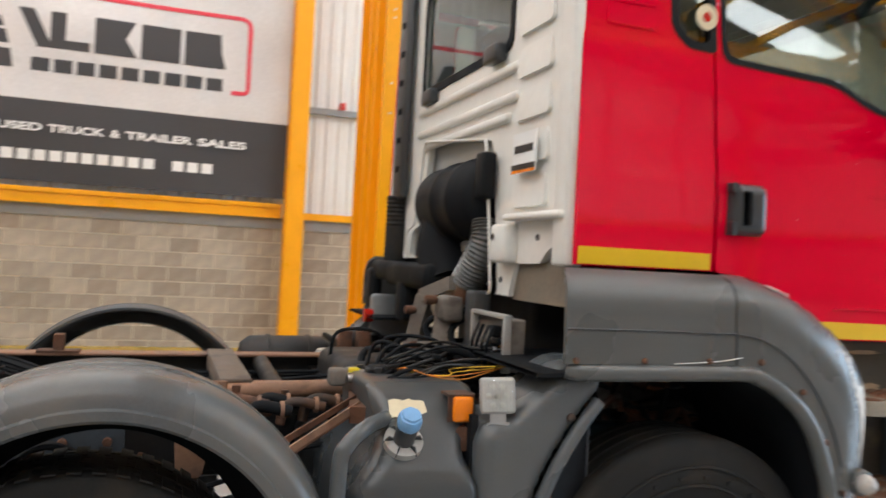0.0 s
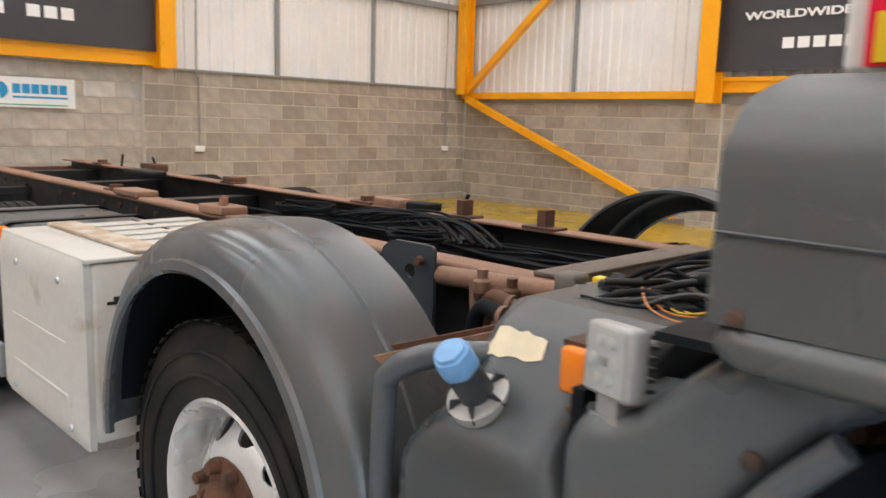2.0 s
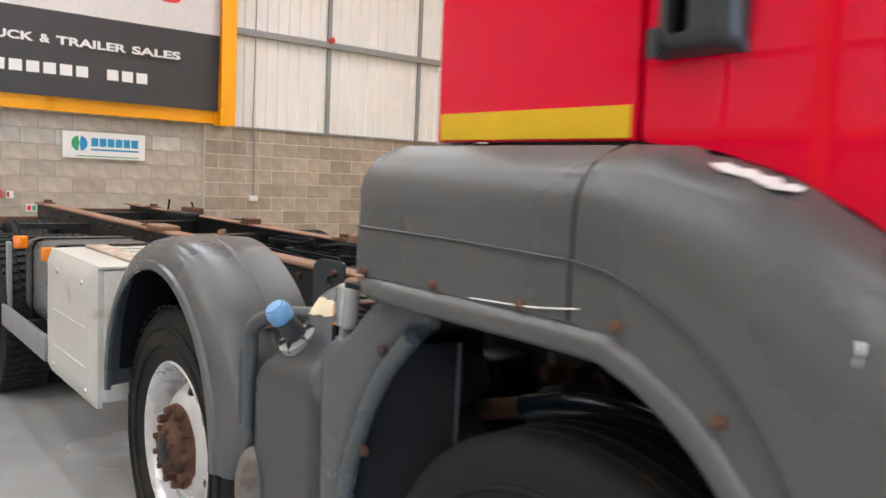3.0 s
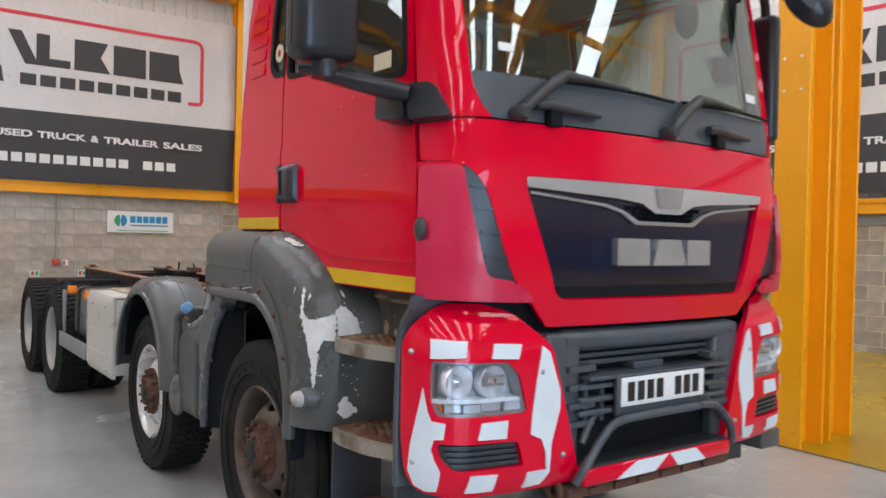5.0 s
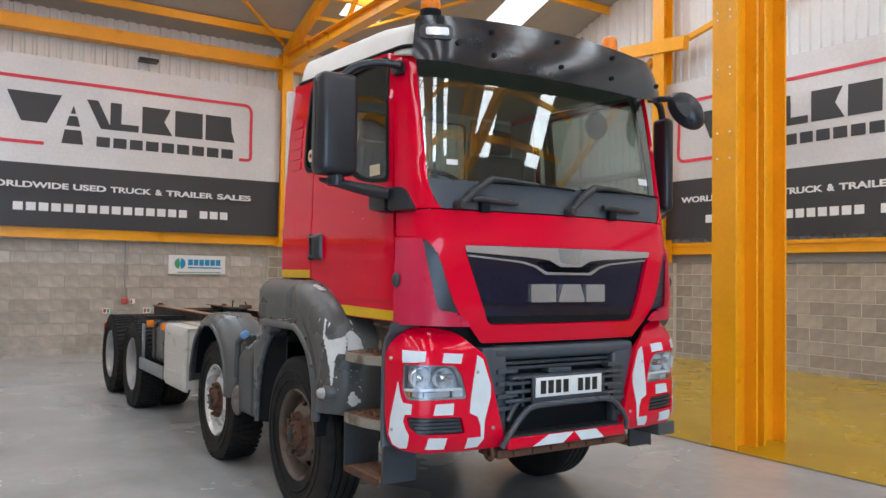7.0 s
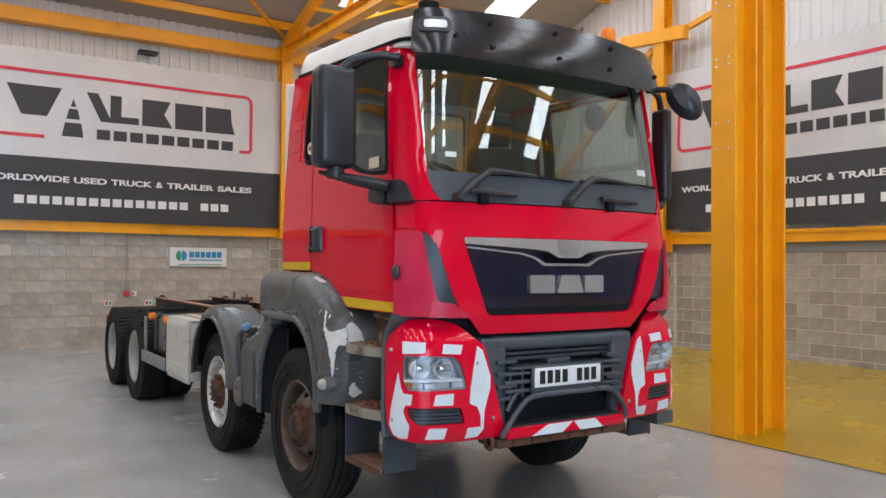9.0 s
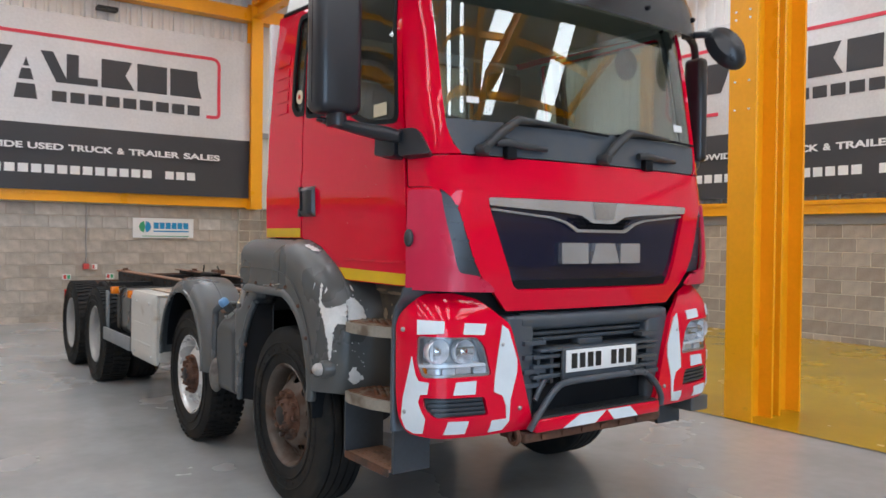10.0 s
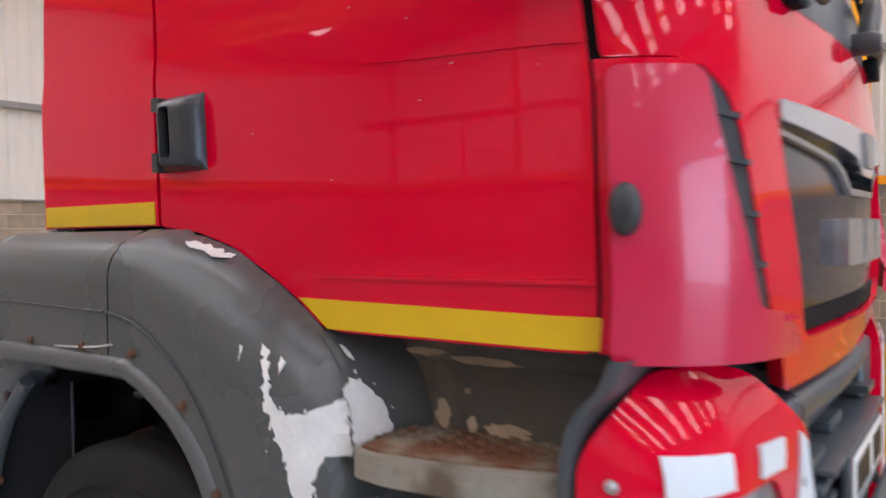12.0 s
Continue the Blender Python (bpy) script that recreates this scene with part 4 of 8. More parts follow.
def plate_ring(side):
    bm = bmesh.new()
    outer = rounded(rect(qx(0.27), qx(0.128), 1.692, 1.862), 0.028)
    hole = rounded(rect(qx(0.196), qx(0.158), 1.722, 1.838), 0.012)

    def swell(u, v):
        g = min(1.0, edge_gap(outer, u, v) / 0.035)
        return cab(u * side, v, 0.012 + 0.032 * math.sqrt(1 - (1 - g) ** 2))

    sheet(bm, outer, swell, (hole,), 0.012, 0.02 * side)
    return bm


def build_roof(body):
    bm = bmesh.new()
    outline = rounded([(-0.44, -1.0), (1.22, -1.0), (1.22, 1.0), (-0.44, 1.0)], 0.14, 6)

    def dome(u, v):
        gap = edge_gap(outline, u, v) if inside(outline, u, v) else 0.0
        e = min(1.0, gap / 0.26)
        rise = 0.13 * (1 - (1 - min(1.0, gap / 0.05)) ** 2) + 0.09 * (1 - (1 - e) ** 2.2)
        swage = 0.012 * (abs(math.sin(v * 9.0)) ** 4) * (1 if e > 0.6 else 0)
        return (u, v, 2.892 + 0.05 * (1.2 - u) + rise + 0.02 * (1 - v * v) - swage - 0.10 * max(0.0, u - 0.75))

    sheet(bm, outline, dome, (), 0.03, 0.02)
    part("roof", bm, CAB_WHITE, body, "white moulded cab roof", angle=60)
    bm = bmesh.new()
    line = [(p[0], p[1], 2.895 + 0.05 * (1.2 - p[0])) for p in outline + outline[:1]]
    tube(bm, line, 0.012, 6, 1)
    part("roof_seal", bm, BLACK, body)
    for x, y in ((1.02, 0.74), (1.08, -0.78)):
        b = part("beacon", lathe(bmesh.new(), [(0.0, 0.0), (0.055, 0.0), (0.06, 0.02), (0.05, 0.11), (0.035, 0.125), (0.0, 0.13)], (x, y, 3.16), "z", 24), AMBER, body, "amber beacon on the cab roof")
        part("beacon_base", lathe(bmesh.new(), [(0.0, -0.1), (0.062, -0.1), (0.062, 0.0), (0.0, 0.0)], (x, y, 3.16), "z", 24), BLACK, b)


def build_rear_wall(body):
    bm = bmesh.new()
    opening = rounded([(-0.50, 1.44), (-0.455, 1.70), (-0.385, 2.035), (0.38, 2.12), (0.455, 1.80), (0.49, 1.72), (0.60, 1.70), (0.64, 1.562)], 0.03)
    wall = [(-1.06, 1.562), (-0.99, 1.575), (-0.93, 1.625), (-0.88, 1.60), (-0.84, 1.565), (-0.64, 1.56), (-0.60, 1.44)] + opening + [(1.06, 1.562), (1.0, 2.94), (-1.0, 2.94)]
    window = rounded([(-0.52, 2.38), (0.52, 2.38), (0.52, 2.86), (-0.52, 2.86)], 0.06)
    sheet(bm, wall, lambda u, v: (CAB_REAR, u, v), (window,), 0.15, -0.03)
    rear = part("rear_wall", bm, CAB_WHITE, body, "white pressed-steel cab rear wall")
    part("opening_rim", tube(bmesh.new(), [(CAB_REAR - 0.028, y, z) for y, z in opening], 0.006, 8, 1), CAB_WHITE, rear)
    part("leg_box", boxes((CAB_REAR - 0.055, CAB_REAR + 0.01, -0.66, -0.53, 1.56, 1.70), bevel=0.014), CAB_WHITE, rear)
    for y, z in ((-0.56, 1.655), (-0.60, 1.50), (-0.88, 1.65)):
        part("wall_hole", lathe(bmesh.new(), [(0.0, -0.004), (0.011, -0.004), (0.011, 0.0), (0.0, 0.0)], (CAB_REAR - (0.056 if y > -0.8 and z > 1.55 else 0.031), y, z), "x", 12), INK, rear)
    part("sill_underside", boxes((CAB_REAR + 0.02, CAB_REAR + 0.05, -1.02, -0.60, 1.43, 1.57)), UNDERSEAL, rear, "brown undersealed sill")
    bm = bmesh.new()
    sheet(bm, window, lambda u, v: (CAB_REAR + 0.01, u, v), (), 0.3, -0.004)
    part("rear_window", bm, GLASS_SIDE, rear, "rear cab window")
    bm = bmesh.new()
    sheet(bm, rounded(rect(-0.545, 0.545, 2.355, 2.885), 0.07), lambda u, v: (CAB_REAR - 0.006, u, v), (rounded(rect(-0.51, 0.51, 2.39, 2.85), 0.05),), 0.3, -0.008)
    part("rear_window_seal", bm, BLACK, rear)
    for k in range(7):
        z = 1.76 + 0.155 * k
        bm = bmesh.new()
        sheet(bm, rounded([(-0.88, z), (-0.61, z), (-0.62, z + 0.112), (-0.86, z + 0.112)], 0.025), lambda u, v, z=z: (CAB_REAR - 0.003 - 0.012 * max(0, min(1, (z + 0.13 - v) / 0.1)), u, v), (), 0.06, -0.03)
        part("pressing", bm, CAB_WHITE, rear)
    for z, y0, y1 in ((2.28, -0.62, 0.55), (2.17, -0.62, 0.55), (2.10, -0.55, 0.45)):
        part("pressing_rib", boxes((CAB_REAR - 0.022, CAB_REAR + 0.01, y0, y1, z - 0.018, z + 0.018), bevel=0.012), CAB_WHITE, rear)
    part("lower_ledge", boxes((CAB_REAR - 0.05, CAB_REAR + 0.01, -1.05, -0.62, 1.71, 1.735), bevel=0.01), CAB_WHITE, rear)
    part("side_post", boxes((CAB_REAR - 0.03, CAB_REAR + 0.01, -1.06, -0.97, 1.56, 2.93), bevel=0.012), CAB_WHITE, rear)
    for y, z in ((-0.42, 2.36), (0.36, 2.33)):
        part("window_clip", boxes((CAB_REAR - 0.05, CAB_REAR, y - 0.07, y + 0.07, z - 0.035, z + 0.035), bevel=0.012), PLASTIC_SMOOTH, rear)
    card = part("paper_notice", boxes((CAB_REAR - 0.037, CAB_REAR - 0.031, -0.84, -0.66, 1.875, 2.015)), PLATE_WHITE, rear, "white printed notice stuck on the rear wall")
    part("notice_print", boxes((CAB_REAR - 0.040, CAB_REAR - 0.037, -0.82, -0.68, 1.945, 1.97), (CAB_REAR - 0.040, CAB_REAR - 0.037, -0.84, -0.66, 1.886, 1.905)), INK, card)
    part("notice_print", boxes((CAB_REAR - 0.040, CAB_REAR - 0.037, -0.84, -0.66, 1.875, 1.885)), AMBER, card)


def build_interior(body):
    part("cab_floor", boxes((-0.38, 1.15, -0.98, 0.98, 1.57, 1.60)), CABIN, body)
    part("dashboard", boxes((0.95, 1.28, -0.95, 0.95, 1.75, 2.13), (0.85, 1.1, -0.9, -0.2, 1.8, 2.16), bevel=0.04), CABIN, body, "dark grey dashboard")
    wheel = bmesh.new()
    lathe(wheel, [(0.205 + 0.016 * math.cos(a), 0.016 * math.sin(a)) for a in [k * math.pi / 4 for k in range(8)]], (0, 0, 0), "z", 32, close=True)
    beam(wheel, (-0.2, 0, 0), (0.2, 0, 0), 0.04, 0.02)
    beam(wheel, (0, 0, 0), (0, -0.2, 0), 0.04, 0.02)
    wheel.transform(pose(0.82, -0.5, 2.16, 0, 35, 0))
    part("steering_wheel", wheel, BLACK, body, "black steering wheel")
    for y in (-0.5, 0.55):
        seat = part("seat", boxes((0.05, 0.55, y - 0.25, y + 0.25, 1.75, 1.95), bevel=0.05), FABRIC, body, "dark cloth cab seat")
        part("seat_back", boxes((-0.12, 0.06, y - 0.24, y + 0.24, 1.9, 2.55), bevel=0.06), FABRIC, seat)
        part("headrest", boxes((-0.1, 0.02, y - 0.13, y + 0.13, 2.57, 2.76), bevel=0.04), FABRIC, seat)
    part("cab_lining", boxes((-0.39, -0.37, -0.95, -0.54, 1.6, 2.9), (-0.39, -0.37, 0.54, 0.95, 1.6, 2.9), (-0.39, -0.37, -0.54, 0.54, 1.6, 2.37)), CABIN, body)
    part("head_lining", boxes((-0.38, 1.15, -0.92, 0.92, 2.93, 2.95)), CABIN, body)
    m = bmesh.new()
    lathe(m, [(0.0, -0.02), (0.1, -0.015), (0.115, 0.0), (0.1, 0.02), (0.0, 0.03)], (0, 0, 0), "x", 24)
    m.transform(pose(1.12, 0.52, 2.62, 0, 10, 20) @ Matrix.Diagonal((1, 1.3, 0.8, 1)))
    part("front_mirror", m, BLACK, body)
    for u, v, w, h in ((-0.78, 2.24, 0.07, 0.03), (0.76, 2.24, 0.09, 0.04)):
        cab_panel("screen_sticker", rect(u - w / 2, u + w / 2, v - h / 2, v + h / 2), PLATE_WHITE, body, off=-0.009, thick=0.001)


def build_visor(body):
    bm = bmesh.new()

    def peak(u, v):
        t = (v - 2.79) / 0.27
        return cab(u, 2.8 + (v - 2.8) * 0.35, 0.10 + 0.03 * t - 0.08 * t * t) + Vector((0, 0, (v - 2.8) * 0.65 + 0.04 * (1 - (u / 1.1) ** 2) * t))

    sheet(bm, rounded([(-1.0, 2.80), (-0.6, 2.785), (0.6, 2.785), (1.0, 2.80), (0.99, 3.06), (-0.99, 3.06)], 0.03), peak, (), 0.06, 0.006)
    v = part("sun_visor", bm, SMOKED_V, body, "smoked dark acrylic sun visor")
    for u, w in ((-0.80, 2.9), (-0.55, 2.86), (-0.55, 2.99), (-0.05, 2.86), (-0.05, 3.0), (0.4, 2.86), (0.45, 2.99), (0.9, 2.9)):
        b = bmesh.new()
        lathe(b, [(0.0, -0.004), (0.016, -0.004), (0.013, 0.012), (0.0, 0.014)], peak(u, w), "x", 12)
        part("visor_screw", b, BLACK, v)
    b = bmesh.new()
    sheet(b, rounded([(-0.975, 2.915), (-0.82, 2.915), (-0.82, 3.0), (-0.975, 3.0)], 0.03), lambda a, c: peak(a, c) + Vector((0.012, 0, 0)), (), 0.05, 0.012)
    part("marker_lamp", b, PLASTIC_SMOOTH, v)
    b = bmesh.new()
    sheet(b, rounded([(-0.95, 2.935), (-0.845, 2.935), (-0.845, 2.98), (-0.95, 2.98)], 0.012), lambda a, c: peak(a, c) + Vector((0.018, 0, 0)), (), 0.05, 0.006)
    part("marker_lens", b, REFLECTOR, v)


SMOKED_V = mat("smoked_visor", (0.016, 0.018, 0.022), 0.16, vary=0.1, bump=0.0, coat=0.15)


WIPERS = (
    ([(-0.76, 1.995, 0.03), (-0.66, 2.085, 0.045), (-0.56, 2.152, 0.045), (-0.43, 2.152, 0.035), (-0.23, 2.142, 0.025)], [(-0.62, 2.135), (-0.23, 2.138), (0.06, 2.128)], ((-0.68, 2.035), (-0.38, 2.022))),
    ([(0.0, 1.995, 0.03), (0.10, 2.09, 0.045), (0.20, 2.152, 0.045), (0.33, 2.16, 0.035), (0.58, 2.152, 0.025)], [(0.12, 2.135), (0.58, 2.148), (0.87, 2.145)], ((0.29, 2.035), (0.64, 2.03))),
)


def build_wipers(body):
    for arm, tip, rest in WIPERS:
        line = [cab(u, z, o) for u, z, o in arm]
        w = part("wiper", blade(bmesh.new(), line, [(0.020, 0.026), (0.024, 0.026), (0.022, 0.022), (0.013, 0.016), (0.009, 0.012)][:len(line)]), PLASTIC_SMOOTH, body, "black windscreen wiper")
        b = bmesh.new()
        tube(b, [cab(u, z, 0.016) for u, z in tip], 0.008, 6)
        part("wiper_blade", b, BLACK, w)
        part("wiper_pivot", lathe(bmesh.new(), [(0.0, -0.03), (0.028, -0.03), (0.03, 0.02), (0.02, 0.035), (0.0, 0.035)], line[0], "x", 14), PLASTIC_SMOOTH, w)
        (u0, z0), (u1, z1) = rest
        b = bmesh.new()
        blade(b, [cab(u0, z0, 0.02), cab(u0 + 0.05, z0 + 0.005, 0.03), cab((u0 + u1) / 2, (z0 + z1) / 2, 0.025), cab(u1, z1, 0.015)], [(0.018, 0.02), (0.022, 0.022), (0.017, 0.02), (0.012, 0.014)])
        part("wiper_arm_cover", b, PLASTIC_SMOOTH, w)
        p = cab(u0 + 0.08, z0 - 0.045, 0.012)
        part("wiper_bracket", boxes((p.x - 0.02, p.x + 0.02, p.y - 0.03, p.y + 0.03, p.z - 0.03, p.z + 0.03), bevel=0.006), BLACK, w)


def blade(bm, pts, radii, seg=12):
    """A tapering arm of oval section along a line: radii are (upright, level) half widths."""
    rings = []
    for k, p in enumerate(pts):
        a, b = Vector(pts[max(0, k - 1)]), Vector(pts[min(len(pts) - 1, k + 1)])
        d = (b - a).normalized()
        flat_dir = d.cross(Vector((0, 0, 1))).normalized()
        up = flat_dir.cross(d).normalized()
        h, w = radii[k]
        rings.append([bm.verts.new(Vector(p) + up * h * math.sin(2 * math.pi * j / seg) + flat_dir * w * math.cos(2 * math.pi * j / seg)) for j in range(seg)])
    for r, q in zip(rings, rings[1:]):
        for j in range(seg):
            bm.faces.new((r[j], r[(j + 1) % seg], q[(j + 1) % seg], q[j]))
    bm.faces.new(rings[0])
    bm.faces.new(rings[-1][::-1])
    return bm


def build_mirrors(body):
    for side in (-1, 1):
        m = bmesh.new()
        if side < 0:
            box(m, 0.95, 1.10, -1.475, -1.24, 2.145, 2.71, bevel=0.045, segs=4)
        else:
            box(m, 1.08, 1.22, 1.10, 1.19, 2.08, 2.74, bevel=0.035, segs=4)
        head = part("mirror_head", m, MIRROR_BODY, body, "tall dark grey wing mirror")
        if side > 0:
            part("mirror_arm", tube(bmesh.new(), [(1.18, 1.06, 2.03), (1.17, 1.12, 2.06), (1.15, 1.14, 2.12)], 0.03, 10), MIRROR_BODY, head)
            part("mirror_arm", tube(bmesh.new(), [(1.16, 1.02, 2.87), (1.16, 1.1, 2.82), (1.15, 1.14, 2.72)], 0.024, 10), MIRROR_BODY, head)
            continue
        part("mirror_glass", boxes((0.942, 0.949, -1.455, -1.26, 2.38, 2.67), (0.942, 0.949, -1.455, -1.26, 2.18, 2.36)), MIRROR, head)
        part("mirror_arm", blade(bmesh.new(), [(1.20, side * 1.10, 2.045), (1.14, side * 1.16, 2.062), (1.07, side * 1.25, 2.085), (1.01, side * 1.34, 2.108), (0.97, side * 1.42, 2.125)], [(0.030, 0.045), (0.036, 0.055), (0.030, 0.055), (0.022, 0.05), (0.010, 0.035)]), MIRROR_BODY, head)
        part("mirror_pivot", lathe(bmesh.new(), [(0.0, 2.09), (0.045, 2.09), (0.05, 2.12), (0.045, 2.155), (0.0, 2.155)], (1.03, side * 1.35, 0), "z", 16), MIRROR_BODY, head)
        part("head_seam", boxes((1.0275, 1.0305, -1.4765, -1.238, 2.19, 2.67)), BLACK, head)
        part("mirror_arm", tube(bmesh.new(), [(1.15, side * 1.02, 2.785), (1.11, side * 1.13, 2.79), (1.06, side * 1.25, 2.76), (1.03, side * 1.33, 2.69)], 0.022, 10), MIRROR_BODY, head)
        cab_panel("mirror_foot", rounded([(0.995, 1.965), (1.135, 1.955), (1.135, 2.085), (1.05, 2.085)], 0.02), MIRROR_BODY, head, side, off=0.06, thick=0.06, step=0.05)
        cab_panel("mirror_foot", rounded([(1.147, 1.955), (1.29, 1.97), (1.27, 2.08), (1.147, 2.085)], 0.02), MIRROR_BODY, head, side, off=0.07, thick=0.07, step=0.05)
        cab_panel("mirror_foot", rounded([(1.06, 2.74), (1.135, 2.74), (1.135, 2.82), (1.06, 2.82)], 0.02), MIRROR_BODY, head, side, off=0.04, thick=0.04, step=0.05)
    k = part("kerb_mirror", tube(bmesh.new(), [(1.2, 0.94, 2.84), (1.32, 0.98, 2.83), (1.41, 1.03, 2.81)], 0.022, 8), MIRROR_BODY, body, "oval black kerb mirror on an arm")
    m = bmesh.new()
    lathe(m, [(0.0, -0.05), (0.09, -0.03), (0.12, 0.02), (0.118, 0.035), (0.0, 0.04)], (0, 0, 0), "x", 24)
    m.transform(pose(1.43, 1.065, 2.755, -30, 20, 150) @ Matrix.Diagonal((1.1, 0.9, 1.3, 1)))
    h = part("kerb_mirror_head", m, MIRROR_BODY, k)
    m = bmesh.new()
    lathe(m, [(0.0, 0.041), (0.1, 0.041), (0.1, 0.046), (0.0, 0.048)], (0, 0, 0), "x", 24)
    m.transform(pose(1.43, 1.065, 2.755, -30, 20, 150) @ Matrix.Diagonal((1.1, 0.9, 1.3, 1)))
    part("kerb_mirror_glass", m, MIRROR, h)


def build_chips():
    """Small stone chips in the red paint of the near side."""
    rng = random.Random(17)
    for k in range(13):
        q, z = rng.uniform(1.0, 2.2), rng.uniform(1.48, 2.1)
        if 1.02 < q < 1.10 and z < 1.8:
            continue
        a, b = rng.uniform(0.001, 0.003), rng.uniform(0.0008, 0.0022)
        spot = [(q + a * math.cos(t) * rng.uniform(0.6, 1.0), z + b * math.sin(t) * rng.uniform(0.6, 1.0)) for t in (0.2, 1.3, 2.4, 3.4, 4.5, 5.5)]
        cab_panel("paint_chip", spot, WORN_WHITE, truck, -1, off=0.0012, thick=0.001, step=0.1)


cab_body = build_cab()
build_chips()
build_mirrors(cab_body)


# ---- bumper ----
def bump(q, z, off=0.0):
    """A place on the bumper's skin; its upper edge leans back."""
    s, a = (1 if q >= 0 else -1), abs(q)
    lean = 0.10 * max(0.0, (z - 1.13) / 0.2) ** 2 + 0.05 * max(0.0, (0.72 - z) / 0.1) ** 2
    f, w, r = 1.44 - lean, 1.10 - 0.5 * lean, 0.2
    yf = w - r
    if a < 0.9:
        x, y, nx, ny = f - 0.05 * (a / 0.9) ** 2, a * yf / 0.9, 1.0, 0.1
    elif a < 0.9 + r * math.pi / 2:
        t = (a - 0.9) / r
        x, y, nx, ny = f - 0.05 - r * (1 - math.cos(t)), yf + r * math.sin(t), math.cos(t), math.sin(t)
    else:
        x, y, nx, ny = f - 0.05 - r - (a - 0.9 - r * math.pi / 2), w, 0.0, 1.0
    n = math.hypot(nx, ny)
    return Vector((x + off * nx / n, s * (y + off * ny / n), z))


def bump_panel(name, outer, material, parent, side, holes=(), off=0.0, thick=0.02, step=0.05, label=""):
    bm = bmesh.new()
    sheet(bm, outer, lambda u, v: bump(u * side, v, off), holes, step, thick * side)
    return part(name, bm, material, parent, label)


def build_bumper():
    for side in (-1, 1):
        outer = rounded([(0.455, 0.66), (0.48, 0.635), (0.75, 0.632), (1.0, 0.645), (1.14, 0.67), (1.20, 0.73), (1.225, 0.85), (1.23, 1.17), (1.19, 1.22), (1.13, 1.265), (1.05, 1.315), (0.9, 1.315), (0.77, 1.285), (0.60, 1.165), (0.54, 0.97)], 0.035)
        lamp = rounded([(0.705, 0.925), (1.07, 0.932), (1.098, 1.00), (1.095, 1.125), (0.79, 1.112), (0.745, 1.065)], 0.022)
        fog = rounded([(0.72, 0.738), (1.00, 0.745), (1.055, 0.785), (1.065, 0.842), (0.745, 0.828)], 0.018)
        b = bump_panel("bumper_corner", outer, RED, truck, side, (lamp, fog), thick=0.03, label="red bumper corner with white reflective chevrons")
        chev = [
            [(0.97, 1.138), (1.092, 1.132), (1.092, 1.20), (0.965, 1.193)],
            [(0.755, 1.122), (0.87, 1.13), (0.86, 1.182), (0.742, 1.174)],
            [(0.80, 0.845), (0.92, 0.85), (0.905, 0.908), (0.795, 0.908)],
            [(1.118, 1.03), (1.10, 0.95), (1.085, 0.918), (1.035, 0.912), (1.042, 0.858), (1.075, 0.855), (1.085, 0.82), (1.07, 0.78), (1.05, 0.745), (1.06, 0.675), (1.10, 0.672), (1.145, 0.69), (1.175, 0.74), (1.165, 0.83), (1.14, 0.93)],
            [(0.852, 0.66), (0.965, 0.668), (0.945, 0.73), (0.835, 0.722)],
            [(0.65, 1.165), (0.615, 1.14), (0.562, 0.995), (0.562, 0.93), (0.60, 0.80), (0.605, 0.70), (0.64, 0.655), (0.72, 0.65), (0.705, 0.712), (0.622, 0.712), (0.625, 0.775), (0.645, 0.825), (0.695, 0.848), (0.69, 0.92), (0.672, 1.04)],
        ]
        for c in chev:
            bump_panel("chevron_patch", c, STRIPE_W, b, side, off=0.006, thick=0.005, label="white reflective patch")
        head = bump_panel("headlight", rounded([(0.69, 0.91), (1.085, 0.918), (1.115, 1.0), (1.11, 1.14), (0.77, 1.128), (0.73, 1.08)], 0.02), FACET, truck, side, off=-0.075, thick=0.01, label="clear headlight with two round chrome chambers")
        bump_panel("lens", lamp, LENS_CLEAR, head, side, off=-0.006, thick=0.004, label="clear lens")
        bump_panel("lamp_rim", rounded([(0.695, 0.915), (1.078, 0.922), (1.108, 0.998), (1.105, 1.135), (0.783, 1.122), (0.735, 1.07)], 0.022), DULL_METAL, head, side, (rounded([(0.715, 0.935), (1.062, 0.942), (1.088, 1.002), (1.086, 1.115), (0.797, 1.102), (0.755, 1.06)], 0.02),), off=-0.014, thick=0.05)
        for u, z, r in ((0.845, 1.045, 0.056), (0.995, 1.05, 0.058)):
            p = bump(u * side, z, -0.04)
            g = bmesh.new()
            lathe(g, [(r * 1.06, -0.02), (r * 1.06, 0.014), (r * 0.99, 0.018), (r * 0.86, 0.002), (r * 0.5, -0.025), (0.0, -0.03), (0.0, -0.035), (r * 0.6, -0.032)], (p.x, p.y, p.z), "x", 28, close=True)
            part("reflector_bowl", g, BOWL, head)
            g = bmesh.new()
            lathe(g, [(0.0, 0.016), (0.02, 0.010), (0.026, -0.015), (0.0, -0.04)], (p.x, p.y, p.z), "x", 16)
            part("bulb_cap", g, CHROME, head)
        for z in (1.03, 1.06):
            bump_panel("projector_bar", [(0.80, z), (0.89, z), (0.89, z + 0.008), (0.80, z + 0.008)], CHROME, head, side, off=-0.018, thick=0.012)
        bump_panel("lamp_fin", [(1.018, 0.99), (1.034, 0.99), (1.034, 1.105), (1.018, 1.105)], REFLECTOR, head, side, off=-0.02, thick=0.05)
        bump_panel("lamp_shelf", [(0.73, 0.972), (1.09, 0.978), (1.09, 0.992), (0.74, 0.987)], REFLECTOR, head, side, off=-0.012, thick=0.055)
